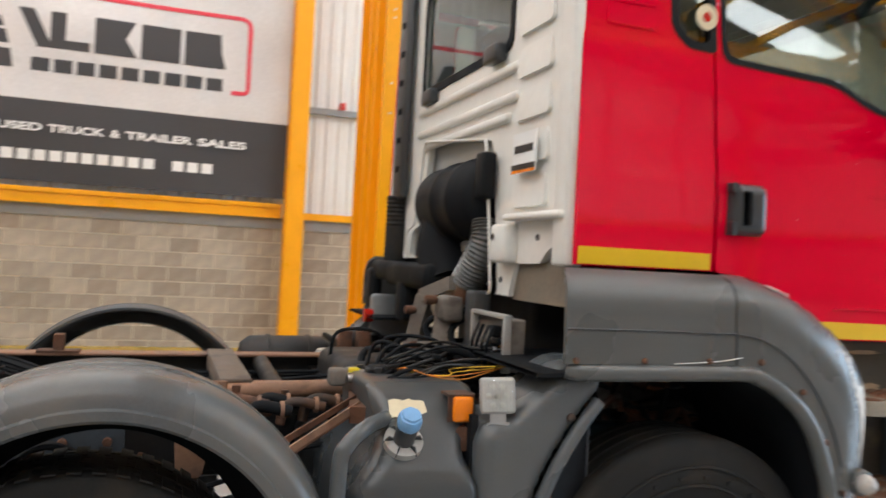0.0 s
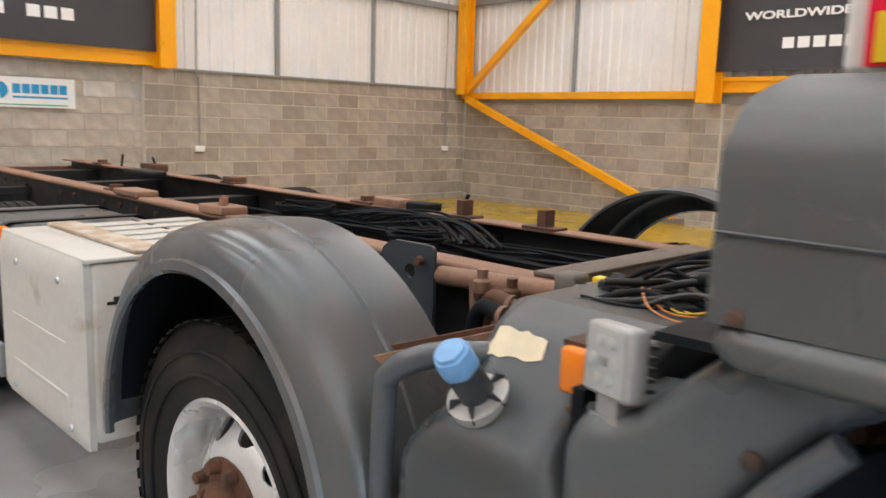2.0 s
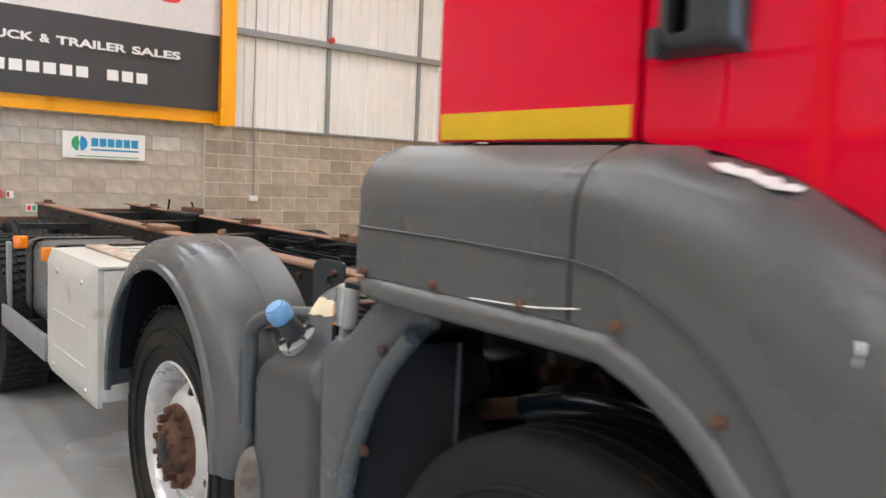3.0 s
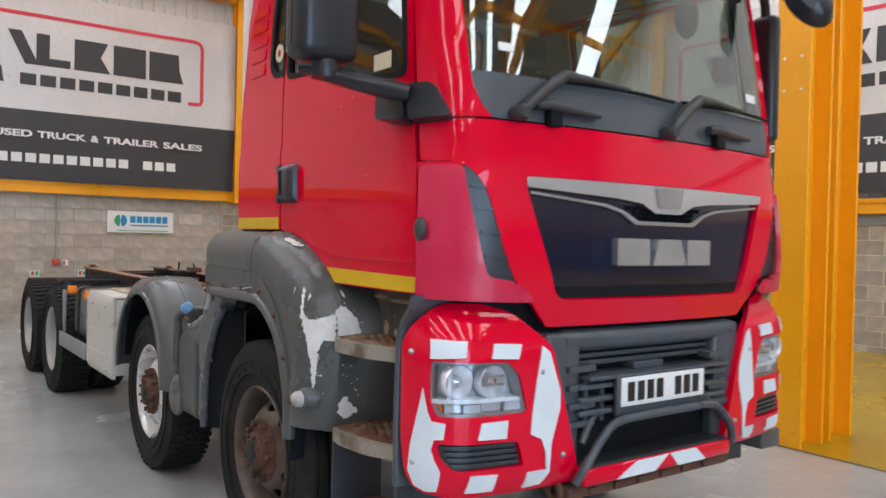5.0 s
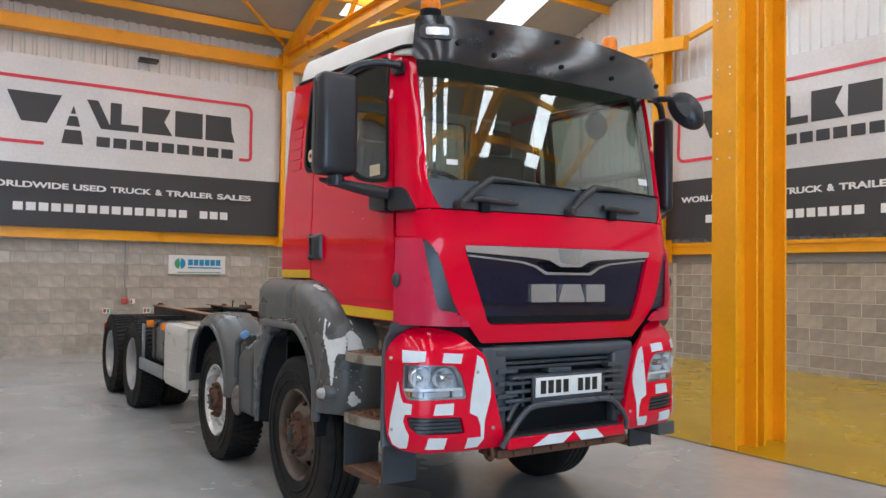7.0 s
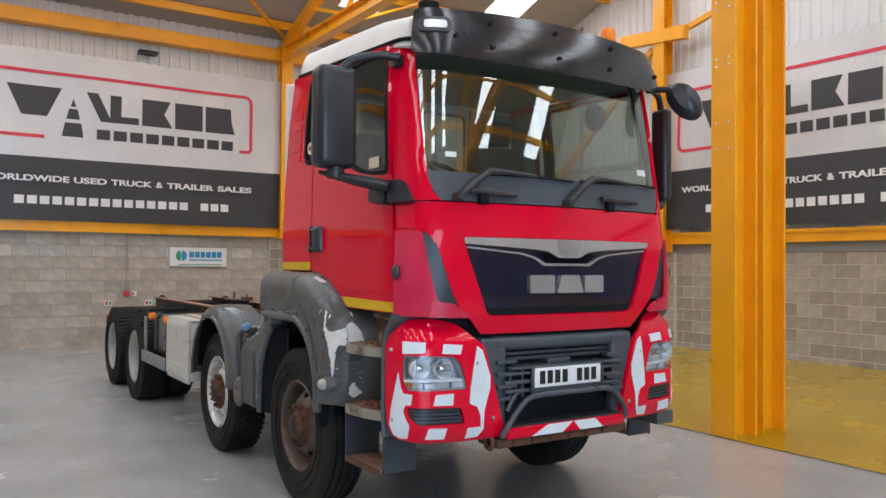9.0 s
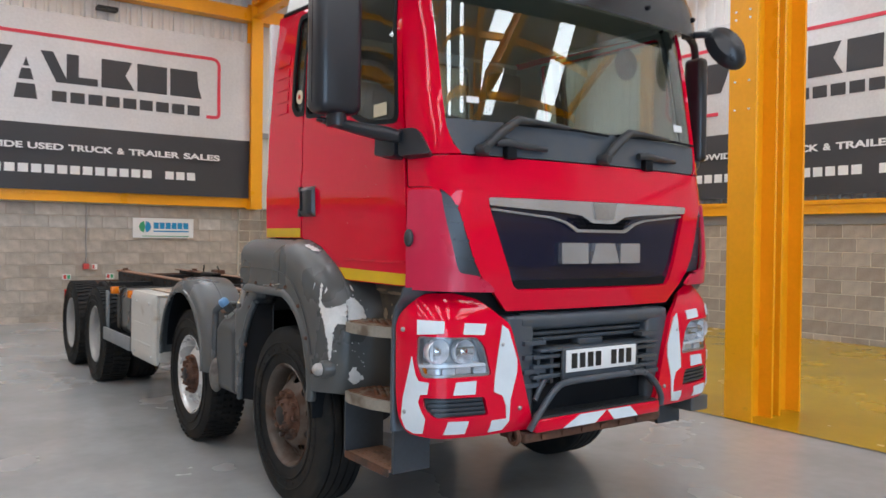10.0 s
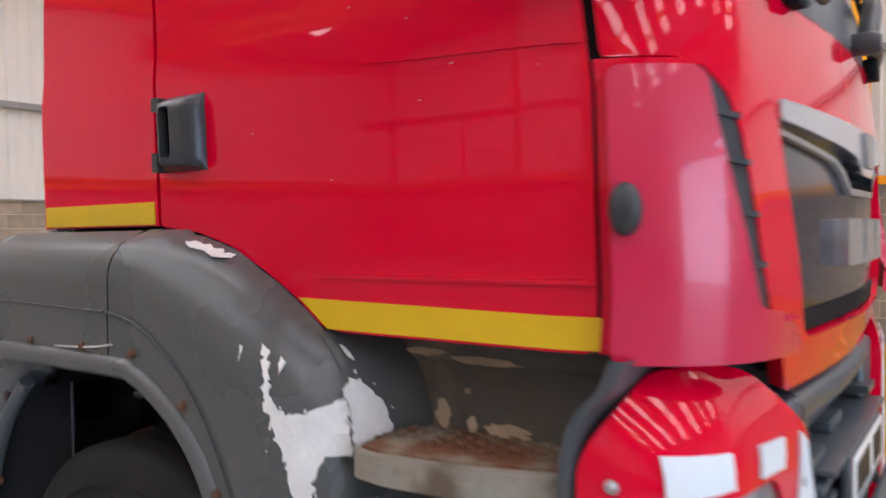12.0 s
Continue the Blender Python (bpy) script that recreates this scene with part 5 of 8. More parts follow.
        for k, (u0, u1) in enumerate(((0.72, 0.79), (0.80, 0.88), (0.89, 0.965), (0.975, 1.045))):
            bump_panel("lower_cell", rounded([(u0, 0.936), (u1, 0.937), (u1, 0.968), (u0, 0.967)], 0.006), BOWL if k % 2 else FACET, head, side, off=-0.03 - 0.012 * (k % 2), thick=0.02)
        bump_panel("corner_lamp", rounded([(1.05, 0.945), (1.075, 0.95), (1.085, 0.995), (1.062, 0.985)], 0.005), AMBER, head, side, off=-0.03, thick=0.02)
        f = bump_panel("vent_panel", rounded([(0.71, 0.728), (1.01, 0.735), (1.065, 0.78), (1.075, 0.852), (0.735, 0.838)], 0.015), VENT_PLASTIC, b, side, off=-0.028, thick=0.01)
        for k in range(4):
            bump_panel("vent_slat", [(0.73 + k * 0.006, 0.748 + k * 0.021), (1.01 + k * 0.014, 0.756 + k * 0.021), (1.012 + k * 0.014, 0.769 + k * 0.021), (0.734 + k * 0.006, 0.760 + k * 0.021)], VENT_PLASTIC, f, side, off=-0.012, thick=0.016)
        for u, z in ((1.172, 1.15), (1.155, 0.77), (0.648, 1.07), (0.54, 0.755)):
            p = bump(u * side, z, 0.0)
            g = bmesh.new()
            bmesh.ops.create_uvsphere(g, u_segments=10, v_segments=6, radius=0.012)
            g.transform(Matrix.Translation(p))
            part("screw", g, DULL_METAL, b)
        # dark inner cheek beside the intake
        cheek = boxes((1.2, 1.39, min(side * 0.42, side * 0.60), max(side * 0.42, side * 0.60), 0.66, 1.2), bevel=0.02)
        for k in range(4):
            box(cheek, 1.35, 1.41, min(side * 0.36, side * 0.50), max(side * 0.36, side * 0.50), 0.84 + k * 0.07, 0.862 + k * 0.07)
        part("inner_cheek", cheek, INTAKE, b)
    mid = part("intake_grille", boxes((1.26, 1.30, -0.48, 0.48, 0.66, 1.2)), BLACK, truck, "black intake with slats behind the number plate")
    part("crash_beam", tube(bmesh.new(), [(1.35, -0.5, 1.165), (1.37, 0, 1.165), (1.35, 0.55, 1.165)], 0.045, 12), INTAKE, mid)
    for z in (1.13, 1.10, 1.07):
        part("slat", boxes((1.29, 1.345, -0.46, 0.46, z - 0.012, z + 0.008), bevel=0.004), INTAKE, mid)
    part("upper_shelf", boxes((1.28, 1.44, -0.42, 0.46, 1.015, 1.03), (1.30, 1.38, -0.1, 0.08, 1.03, 1.06), bevel=0.004), INTAKE, mid)
    for z in (0.99, 0.94, 0.89):
        part("slat", boxes((1.34, 1.42, -0.45, 0.47, z - 0.01, z + 0.01), bevel=0.004), INTAKE, mid)
    for y in (-0.40, -0.31, 0.33, 0.42):
        part("slat_post", boxes((1.33, 1.40, y - 0.01, y + 0.01, 0.85, 1.02)), INTAKE, mid)
    holder = part("plate_holder", boxes((1.425, 1.447, -0.275, 0.275, 0.865, 1.03), bevel=0.006), INTAKE, mid)
    plate = part("number_plate", boxes((1.448, 1.454, -0.26, 0.26, 0.905, 1.018), bevel=0.002), PLATE_WHITE, holder, "white number plate with dark bars")
    for k in range(8):
        if k == 4:
            continue
        y = -0.225 + k * 0.058
        part("plate_bar", boxes((1.4545, 1.4565, y, y + 0.04, 0.924, 1.0)), INK, plate)
    part("lower_panel", boxes((1.30, 1.34, -0.44, 0.44, 0.68, 0.87), bevel=0.01), BLACK, mid)
    part("guard_hoop", tube(bmesh.new(), [(1.45, -0.50, 0.645), (1.47, -0.46, 0.72), (1.475, -0.36, 0.83), (1.475, -0.28, 0.862), (1.478, -0.1, 0.868), (1.478, 0.15, 0.868), (1.475, 0.30, 0.862), (1.47, 0.40, 0.80), (1.46, 0.465, 0.72), (1.45, 0.475, 0.665)], 0.017, 10), INTAKE, mid)
    for s in (-1, 1):
        part("guard_bar", tube(bmesh.new(), [(1.37, s * 0.26, 0.885), (1.40, s * 0.36, 0.87), (1.42, s * 0.44, 0.78)], 0.014, 8), INTAKE, mid)
    step = part("front_step", boxes((1.30, 1.46, -0.46, 0.46, 0.625, 0.69), bevel=0.012), RED, truck, "red front step with white chevrons and ribbed tread")
    part("step_tread", boxes((1.33, 1.45, -0.44, 0.44, 0.69, 0.697)), PLASTIC_SMOOTH, step)
    for k in range(40):
        part("tread_rib", boxes((1.335, 1.445, -0.43 + k * 0.0218, -0.418 + k * 0.0218, 0.697, 0.703)), PLASTIC_SMOOTH, step)
    for pts in ([(-0.285, 0.630), (-0.055, 0.630), (0.028, 0.687), (-0.165, 0.687)], [(0.036, 0.687), (0.21, 0.687), (0.275, 0.630), (0.09, 0.630)]):
        g = bmesh.new()
        flat(g, pts, "yz", 1.463, thick=0.003)
        part("chevron_patch", g, STRIPE_W, step)
    under = boxes((1.22, 1.42, -0.5, 0.5, 0.57, 0.62), bevel=0.01)
    for k in range(6):
        box(under, 1.425, 1.435, -0.40 + k * 0.14, -0.36 + k * 0.14, 0.585, 0.61)
    part("under_bracket", under, RUST, truck, "rusty bracket under the front step")
    for s in (-1, 1):
        part("tow_ring", lathe(bmesh.new(), [(0.035 + 0.014 * math.cos(a), 0.014 * math.sin(a)) for a in [k * math.pi / 3 for k in range(6)]], (1.36, s * 0.52, 0.60), "y", 20, close=True), RUST, truck)
    part("far_bracket", boxes((1.1, 1.34, 0.9, 1.06, 0.55, 0.64), bevel=0.01), PLASTIC, truck)


build_bumper()


# ---- arch covers, steps ----
def ragged(cx, cz, rx, rz, seed, n=22, amp=0.35):
    rng = random.Random(seed)
    return [(cx + rx * math.cos(2 * math.pi * k / n) * (1 - amp * rng.random()), cz + rz * math.sin(2 * math.pi * k / n) * (1 - amp * rng.random())) for k in range(n)]


TOP_EDGE = [(-0.60, 1.562), (0.09, 1.562), (0.22, 1.548), (0.34, 1.515), (0.44, 1.465), (0.53, 1.41), (0.605, 1.352), (0.665, 1.285), (0.70, 1.20), (0.712, 1.10), (0.705, 0.98), (0.695, 0.86), (0.68, 0.76)]
LOW_EDGE = [(-0.60, 1.283), (0.09, 1.28), (0.17, 1.268), (0.26, 1.232), (0.35, 1.17), (0.42, 1.09), (0.468, 0.99), (0.50, 0.88), (0.505, 0.76)]

TOP_FINE = [(p.x, p.y) for p in smooth_line([(x, z, 0) for x, z in TOP_EDGE], 3)]


def line_gap(line, x, y):
    best = 9.0
    for (x0, y0), (x1, y1) in zip(line, line[1:]):
        dx, dy = x1 - x0, y1 - y0
        t = max(0, min(1, ((x - x0) * dx + (y - y0) * dy) / (dx * dx + dy * dy)))
        best = min(best, math.hypot(x - x0 - t * dx, y - y0 - t * dy))
    return best


def arch_y(x, z, off=0.0):
    d = line_gap(TOP_FINE, x, z)
    r = 0.11 + 0.08 * max(0.0, min(1.0, (x - 0.1) / 0.5))
    roll = 0.0 if d > r else 0.125 * (1 - math.sqrt(max(0.0, 1 - (1 - d / r) ** 2)))
    step = -0.004 if line_gap(LOW_EDGE, x, z) > 0.10 else 0.0
    return 1.212 - roll + step + off


def smooth2(line, n):
    return [(p.x, p.y) for p in smooth_line([(x, z, 0) for x, z in line], n)]


def torn(shape, seed, amp=0.012, step=0.012):
    """An outline broken up into fine uneven edges."""
    rng, out = random.Random(seed), []
    for (x0, z0), (x1, z1) in zip(shape, shape[1:] + shape[:1]):
        n = max(1, int(math.hypot(x1 - x0, z1 - z0) / step))
        out += [(x0 + (x1 - x0) * k / n + rng.uniform(-amp, amp), z0 + (z1 - z0) * k / n + rng.uniform(-amp, amp)) for k in range(n)]
    return out


FLANK = ((1.088, -0.001), (1.06, 0.004), (1.02, 0.014), (0.97, 0.034), (0.92, 0.068), (0.88, 0.088), (0.85, 0.105), (0.832, 0.135))


def flank_x(y, z):
    """How far forward the hollow flank lies at a height and a distance from the middle."""
    edge = float(np.interp(z, [0.76, 0.86, 0.98, 1.10, 1.20, 1.285, 1.352], [0.68, 0.695, 0.705, 0.712, 0.70, 0.665, 0.605]))
    return edge + float(np.interp(-y, [-r[0] for r in FLANK], [r[1] for r in FLANK]))


def build_arch(side):
    def at(off=0.0):
        return lambda u, v: (u, side * arch_y(u, v, off), v)

    th = -0.015 * side
    bm = bmesh.new()
    sheet(bm, [(-0.52, 1.282), (0.077, 1.28), (0.072, 1.42), (0.075, 1.50), (0.082, 1.558), (-0.485, 1.558), (-0.51, 1.53), (-0.52, 1.47)], at(), (), 0.03, th)
    rear = part("arch_cover_rear", bm, PLASTIC, truck, "grey plastic wheel-arch cover behind the door")
    bm = bmesh.new()
    front = [(0.084, 1.28), (0.079, 1.42), (0.082, 1.50), (0.089, 1.561)] + TOP_FINE[4:] + LOW_EDGE[::-1][:-1]
    sheet(bm, front, at(), (), 0.03, th)
    fr = part("arch_cover", bm, PLASTIC, truck, "scuffed grey plastic wheel-arch cover with white scrapes")
    for x in (-0.486, -0.255, -0.023):
        g = bmesh.new()
        lathe(g, [(0.0, 1.222 * side), (0.008, 1.22 * side), (0.0105, 1.212 * side)], (x, 0, 1.292), "y", 10)
        part("cover_screw", g, RUST, rear)
    for x, z in ((0.175, 1.29), (0.347, 1.195), (0.45, 1.03), (0.53, 0.86)):
        g = bmesh.new()
        lathe(g, [(0.0, 1.224 * side), (0.009, 1.222 * side), (0.011, 1.212 * side)], (x, 0, z), "y", 10)
        part("cover_screw", g, RUST, fr)
    g = bmesh.new()
    line = [(-0.50, side * 1.18, 1.262), (-0.42, side * 1.2, 1.256)] + [(x, side * 1.2, z - 0.026) for x, z in LOW_EDGE[1:3]] + [(x - 0.018, side * 1.2, z - 0.02) for x, z in LOW_EDGE[3:]] + [(0.485, side * 1.2, 0.70)]
    tube(g, line, 0.027, 16, 4)
    part("arch_lip", g, PLASTIC, truck, "dark rounded lip of the wheel arch")
    for own, line in ((rear, [(-0.517, 1.384), (-0.2, 1.382), (0.07, 1.377)]), (fr, [(0.08, 1.377), (0.17, 1.362), (0.26, 1.32), (0.35, 1.25), (0.43, 1.15), (0.485, 1.05), (0.52, 0.95)])):
        g = bmesh.new()
        tube(g, [(p.x, side * arch_y(p.x, p.y, 0.005), p.y) for p in smooth_line([(x, z, 0) for x, z in line], 5)], 0.0028, 6, 1)
        part("moulding_line", g, PLASTIC_SMOOTH, own)
    # the flank that turns in towards the steps
    bm = bmesh.new()
    edge = TOP_FINE[18:]
    rows = [[bm.verts.new((x + dx, side * y, z)) for x, z in edge] for y, dx in FLANK]
    for a, b in zip(rows, rows[1:]):
        for k in range(len(edge) - 1):
            bm.faces.new((a[k], a[k + 1], b[k + 1], b[k]))
    part("arch_flank", bm, PLASTIC, fr)
    bm = bmesh.new()
    inner = [(-0.60, 1.24), (0.09, 1.245), (0.24, 1.20), (0.35, 1.11), (0.43, 0.98), (0.47, 0.80), (0.48, 0.6)]
    rows = [[bm.verts.new((x + dx, side * y, z + dz)) for x, z in inner] for y, dx, dz in ((0.61, 0, 0), (1.19, 0, 0), (1.19, 0.006, 0.012), (0.61, 0.006, 0.012))]
    for a, b in zip(rows, rows[1:] + rows[:1]):
        for k in range(len(inner) - 1):
            bm.faces.new((a[k], a[k + 1], b[k + 1], b[k]))
    part("wheel_well", bm, BLACK, truck)
    if side < 0:
        streak = [(0.548, 1.33), (0.562, 1.322), (0.572, 1.28), (0.588, 1.235), (0.615, 1.205), (0.65, 1.205), (0.693, 1.23), (0.708, 1.18), (0.716, 1.12), (0.695, 1.125), (0.68, 1.12), (0.668, 1.08), (0.662, 1.0), (0.652, 0.93), (0.644, 0.93), (0.638, 1.02), (0.625, 1.10), (0.60, 1.16), (0.575, 1.22)]
        top_chip = [(0.25, 1.533), (0.27, 1.533), (0.325, 1.519), (0.372, 1.502), (0.375, 1.496), (0.35, 1.499), (0.32, 1.511), (0.285, 1.519)]
        for shape, sd, amp in ((streak, 1, 0.005), (top_chip, 2, 0.0015), ([(0.50, 1.33), (0.507, 1.327), (0.504, 1.30)], 3, 0.002), ([(0.625, 0.915), (0.632, 0.915), (0.64, 0.85), (0.63, 0.85)], 4, 0.003), ([(0.585, 1.31), (0.60, 1.30), (0.592, 1.275)], 6, 0.002)):
            g = bmesh.new()
            sheet(g, torn(shape, sd, amp, 0.007), at(0.0025), (), 0.02, -0.002 * side)
            part("paint_scrape", g, WORN_WHITE, fr, "bare white scrape")
        part("paint_scrape", tube(bmesh.new(), [(float(np.interp(z, [1.10, 1.20, 1.285], [0.712, 0.70, 0.665])) - 0.001, side * 1.09, z) for z in (1.105, 1.13, 1.16, 1.19, 1.215, 1.245)], 0.0065, 8), WORN_WHITE, fr, "bare white scrape")
        upper = [(1.100, 1.24), (1.075, 1.26), (1.055, 1.255), (1.035, 1.235), (1.015, 1.20), (1.005, 1.165), (1.01, 1.148), (1.04, 1.148), (1.065, 1.135), (1.10, 1.115)]
        lower = [(1.088, 0.83), (1.085, 0.87), (1.07, 0.895), (1.055, 0.90), (1.045, 0.875), (1.02, 0.855), (1.005, 0.835), (1.03, 0.815), (1.06, 0.805)]
        for shape, sd in ((upper, 11), (lower, 12), ([(1.06, 1.32), (1.05, 1.315), (1.052, 1.295)], 13)):
            g = bmesh.new()
            sheet(g, torn(shape, sd, 0.005, 0.007), lambda u, v: (flank_x(u, v) + 0.004, side * u, v), (), 0.02, 0.003)
            part("paint_scrape", g, WORN_WHITE, fr, "bare white scrape")
        rng = random.Random(77)
        for k in range(24):
            a, b = rng.uniform(0.58, 0.69), rng.uniform(0.86, 1.24)
            a = min(a, 0.53 + 0.16 * (1.36 - b) / 0.2, 0.70)
            r = rng.uniform(0.001, 0.003)
            g = bmesh.new()
            sheet(g, [(a + r * rng.uniform(0.5, 1.2) * math.cos(t), b + r * rng.uniform(0.8, 2.6) * math.sin(t)) for t in (0.2, 1.2, 2.2, 3.3, 4.4, 5.4)], at(0.0022), (), 0.02, -0.0015 * side)
            part("paint_fleck", g, WORN_WHITE, fr)
        for k in range(22):
            a, b = rng.uniform(0.98, 1.08), rng.uniform(0.84, 1.30)
            r = rng.uniform(0.001, 0.0035)
            g = bmesh.new()
            sheet(g, [(a + r * rng.uniform(0.5, 1.2) * math.cos(t), b + r * rng.uniform(0.6, 2.0) * math.sin(t)) for t in (0.2, 1.2, 2.2, 3.3, 4.4, 5.4)], lambda u, v: (flank_x(u, v) + 0.003, side * u, v), (), 0.02, 0.002)
            part("paint_fleck", g, WORN_WHITE, fr)
        g = bmesh.new()
        tube(g, [(-0.15, side * 1.212, 1.284), (0.0, side * 1.216, 1.292), (0.1, side * 1.214, 1.304)], 0.0018, 5)
        part("paint_scrape", g, WORN_WHITE, rear)
    stud = part("marker_lamp", lathe(bmesh.new(), [(0.0, side * 1.256), (0.022, side * 1.25), (0.032, side * 1.235), (0.033, side * 1.19)], (0.622, 0, 0.888), "y", 20), MARKER_WHITE, fr, "round white side marker")
    part("marker_collar", lathe(bmesh.new(), [(0.036, side * 1.215), (0.044, side * 1.208), (0.048, side * 1.15)], (0.626, 0, 0.888), "y", 20), PLASTIC, stud)


def build_steps(side):
    y0, y1 = sorted((side * 0.78, side * 0.82))
    well = part("step_well", boxes((0.55, 1.19, y0, y1, 0.66, 1.345)), STEP_WALL, truck, "grubby grey step well below the door")
    ya, yb = sorted((side * 0.80, side * 1.13))
    bm = bmesh.new()
    strip = smooth2([(1.228, 1.345), (1.205, 1.295), (1.165, 1.25), (1.140, 1.18), (1.132, 1.0), (1.132, 0.80), (1.135, 0.66)], 5)
    rows = [[bm.verts.new((x + dx, side * y, z)) for x, z in strip] for y, dx in ((0.84, 0.0), (1.09, 0.0), (1.104, 0.006), (1.106, 0.016), (1.104, 0.026), (1.09, 0.032), (0.84, 0.032))]
    for a, b in zip(rows, rows[1:]):
        for k in range(len(strip) - 1):
            bm.faces.new((a[k], a[k + 1], b[k + 1], b[k]))
    part("edge_strip", bm, INTAKE, well, "curved dark grey edge strip beside the bumper")
    part("well_back", boxes((0.64, 1.16, *sorted((side * 0.88, side * 0.925)), 1.13, 1.29), bevel=0.012), STEP_WALL, well)
    part("well_ledge", boxes((0.66, 1.19, *sorted((side * 0.8, side * 0.93)), 1.275, 1.343), bevel=0.02), STEP_WALL, well)
    for z, x0 in ((1.142, 0.68), (0.785, 0.68)):
        bm = bmesh.new()
        outer = [(x0, side * 0.81), (1.131, side * 0.81), (1.131, side * 1.075), (1.10, side * 1.085), (0.98, side * 1.13), (0.82, side * 1.145), (x0 + 0.05, side * 1.13)]
        if side < 0:
            outer = outer[::-1]
        sheet(bm, rounded(outer, 0.02), lambda u, v, z=z: (u, v, z), (), 0.1, 0.05)
        st = part("step", bm, STEP_EDGE, truck, "worn beige step with rust-brown tread")
        bm = bmesh.new()
        inner = [(x0 + 0.03, side * 0.83), (1.122, side * 0.83), (1.122, side * 1.05), (0.95, side * 1.105), (0.78, side * 1.12), (x0 + 0.06, side * 1.11)]
        if side < 0:
            inner = inner[::-1]
        sheet(bm, inner, lambda u, v, z=z: (u, v, z + 0.006), (), 0.1, 0.008)
        tr = part("tread", bm, STEP_DIRTY, st)
        bm = bmesh.new()
        for i in range(12):
            for j in range(6):
                x, y = x0 + 0.07 + i * 0.036, side * (0.86 + j * 0.035 + (0.017 if i % 2 else 0))
                if abs(y) < 1.06 - 0.03 * (x > 1.05):
                    lathe(bm, [(0.013, z + 0.006), (0.010, z + 0.012), (0.006, z + 0.012), (0.005, z + 0.006)], (x, y, 0), "z", 6, close=True)
        part("tread_stud", bm, STEP_DIRTY, tr, kind="stuff")
    if side < 0:
        for cx, cz, rx, rz, sd in ((0.80, 1.178, 0.022, 0.034, 21), (0.945, 1.158, 0.06, 0.02, 22), (0.90, 1.292, 0.10, 0.009, 23), (0.76, 1.302, 0.06, 0.010, 24), (0.87, 1.165, 0.014, 0.02, 25), (0.86, 1.23, 0.008, 0.007, 26)):
            bm = bmesh.new()
            sheet(bm, ragged(cx, cz, rx, rz, sd), lambda u, v: (u, side * 0.929 if v < 1.26 else side * 0.934, v), (), 0.05, -0.003 * side)
            part("mud_patch", bm, TAN, well)
    # hanging lower step
    hang = part("lower_step", boxes((0.66, 0.675, *sorted((side * 0.86, side * 1.09)), 0.44, 0.74)), FLAP, truck, "hanging lower step with a rusty perforated tread")
    part("step_hanger", boxes((1.10, 1.12, *sorted((side * 0.86, side * 1.07)), 0.44, 0.74)), FLAP, hang)
    bm = bmesh.new()
    holes = []
    for i in range(9):
        for j in range(4):
            cx, cy = 0.72 + i * 0.044, 0.90 + j * 0.045
            holes.append([(cx + 0.011 * math.cos(a), cy + 0.011 * math.sin(a)) for a in [k * math.pi / 3 for k in range(6)]])
    sheet(bm, rounded(rect(0.675, 1.10, 0.86, 1.09), 0.03), lambda u, v: (u, side * v, 0.455), holes, 0.08, 0.012 * side)
    part("perforated_tread", bm, RUST_PALE, hang)
    part("step_rim", boxes((0.675, 1.10, *sorted((side * 1.085, side * 1.095)), 0.425, 0.46)), RUST, hang)



for s in (-1, 1):
    build_arch(s)
    build_steps(s)


# ---- wheels ----
def tyre_profile(R, w, rim):
    h = w / 2
    return [(rim, -h * 0.78), (rim + 0.03, -h * 0.92), ((R + rim) / 2, -h * 1.02), (R - 0.06, -h * 0.98), (R - 0.02, -h * 0.90), (R - 0.002, -h * 0.80),
            (R, -h * 0.62), (R, -h * 0.60), (R - 0.012, -h * 0.59), (R - 0.012, -h * 0.52), (R, -h * 0.51), (R, -h * 0.22), (R - 0.012, -h * 0.21), (R - 0.012, -h * 0.14), (R, -h * 0.13),
            (R, h * 0.13), (R - 0.012, h * 0.14), (R - 0.012, h * 0.21), (R, h * 0.22), (R, h * 0.51), (R - 0.012, h * 0.52), (R - 0.012, h * 0.59), (R, h * 0.60),
            (R - 0.002, h * 0.80), (R - 0.02, h * 0.90), (R - 0.06, h * 0.98), ((R + rim) / 2, h * 1.02), (rim + 0.03, h * 0.92), (rim, h * 0.78)]


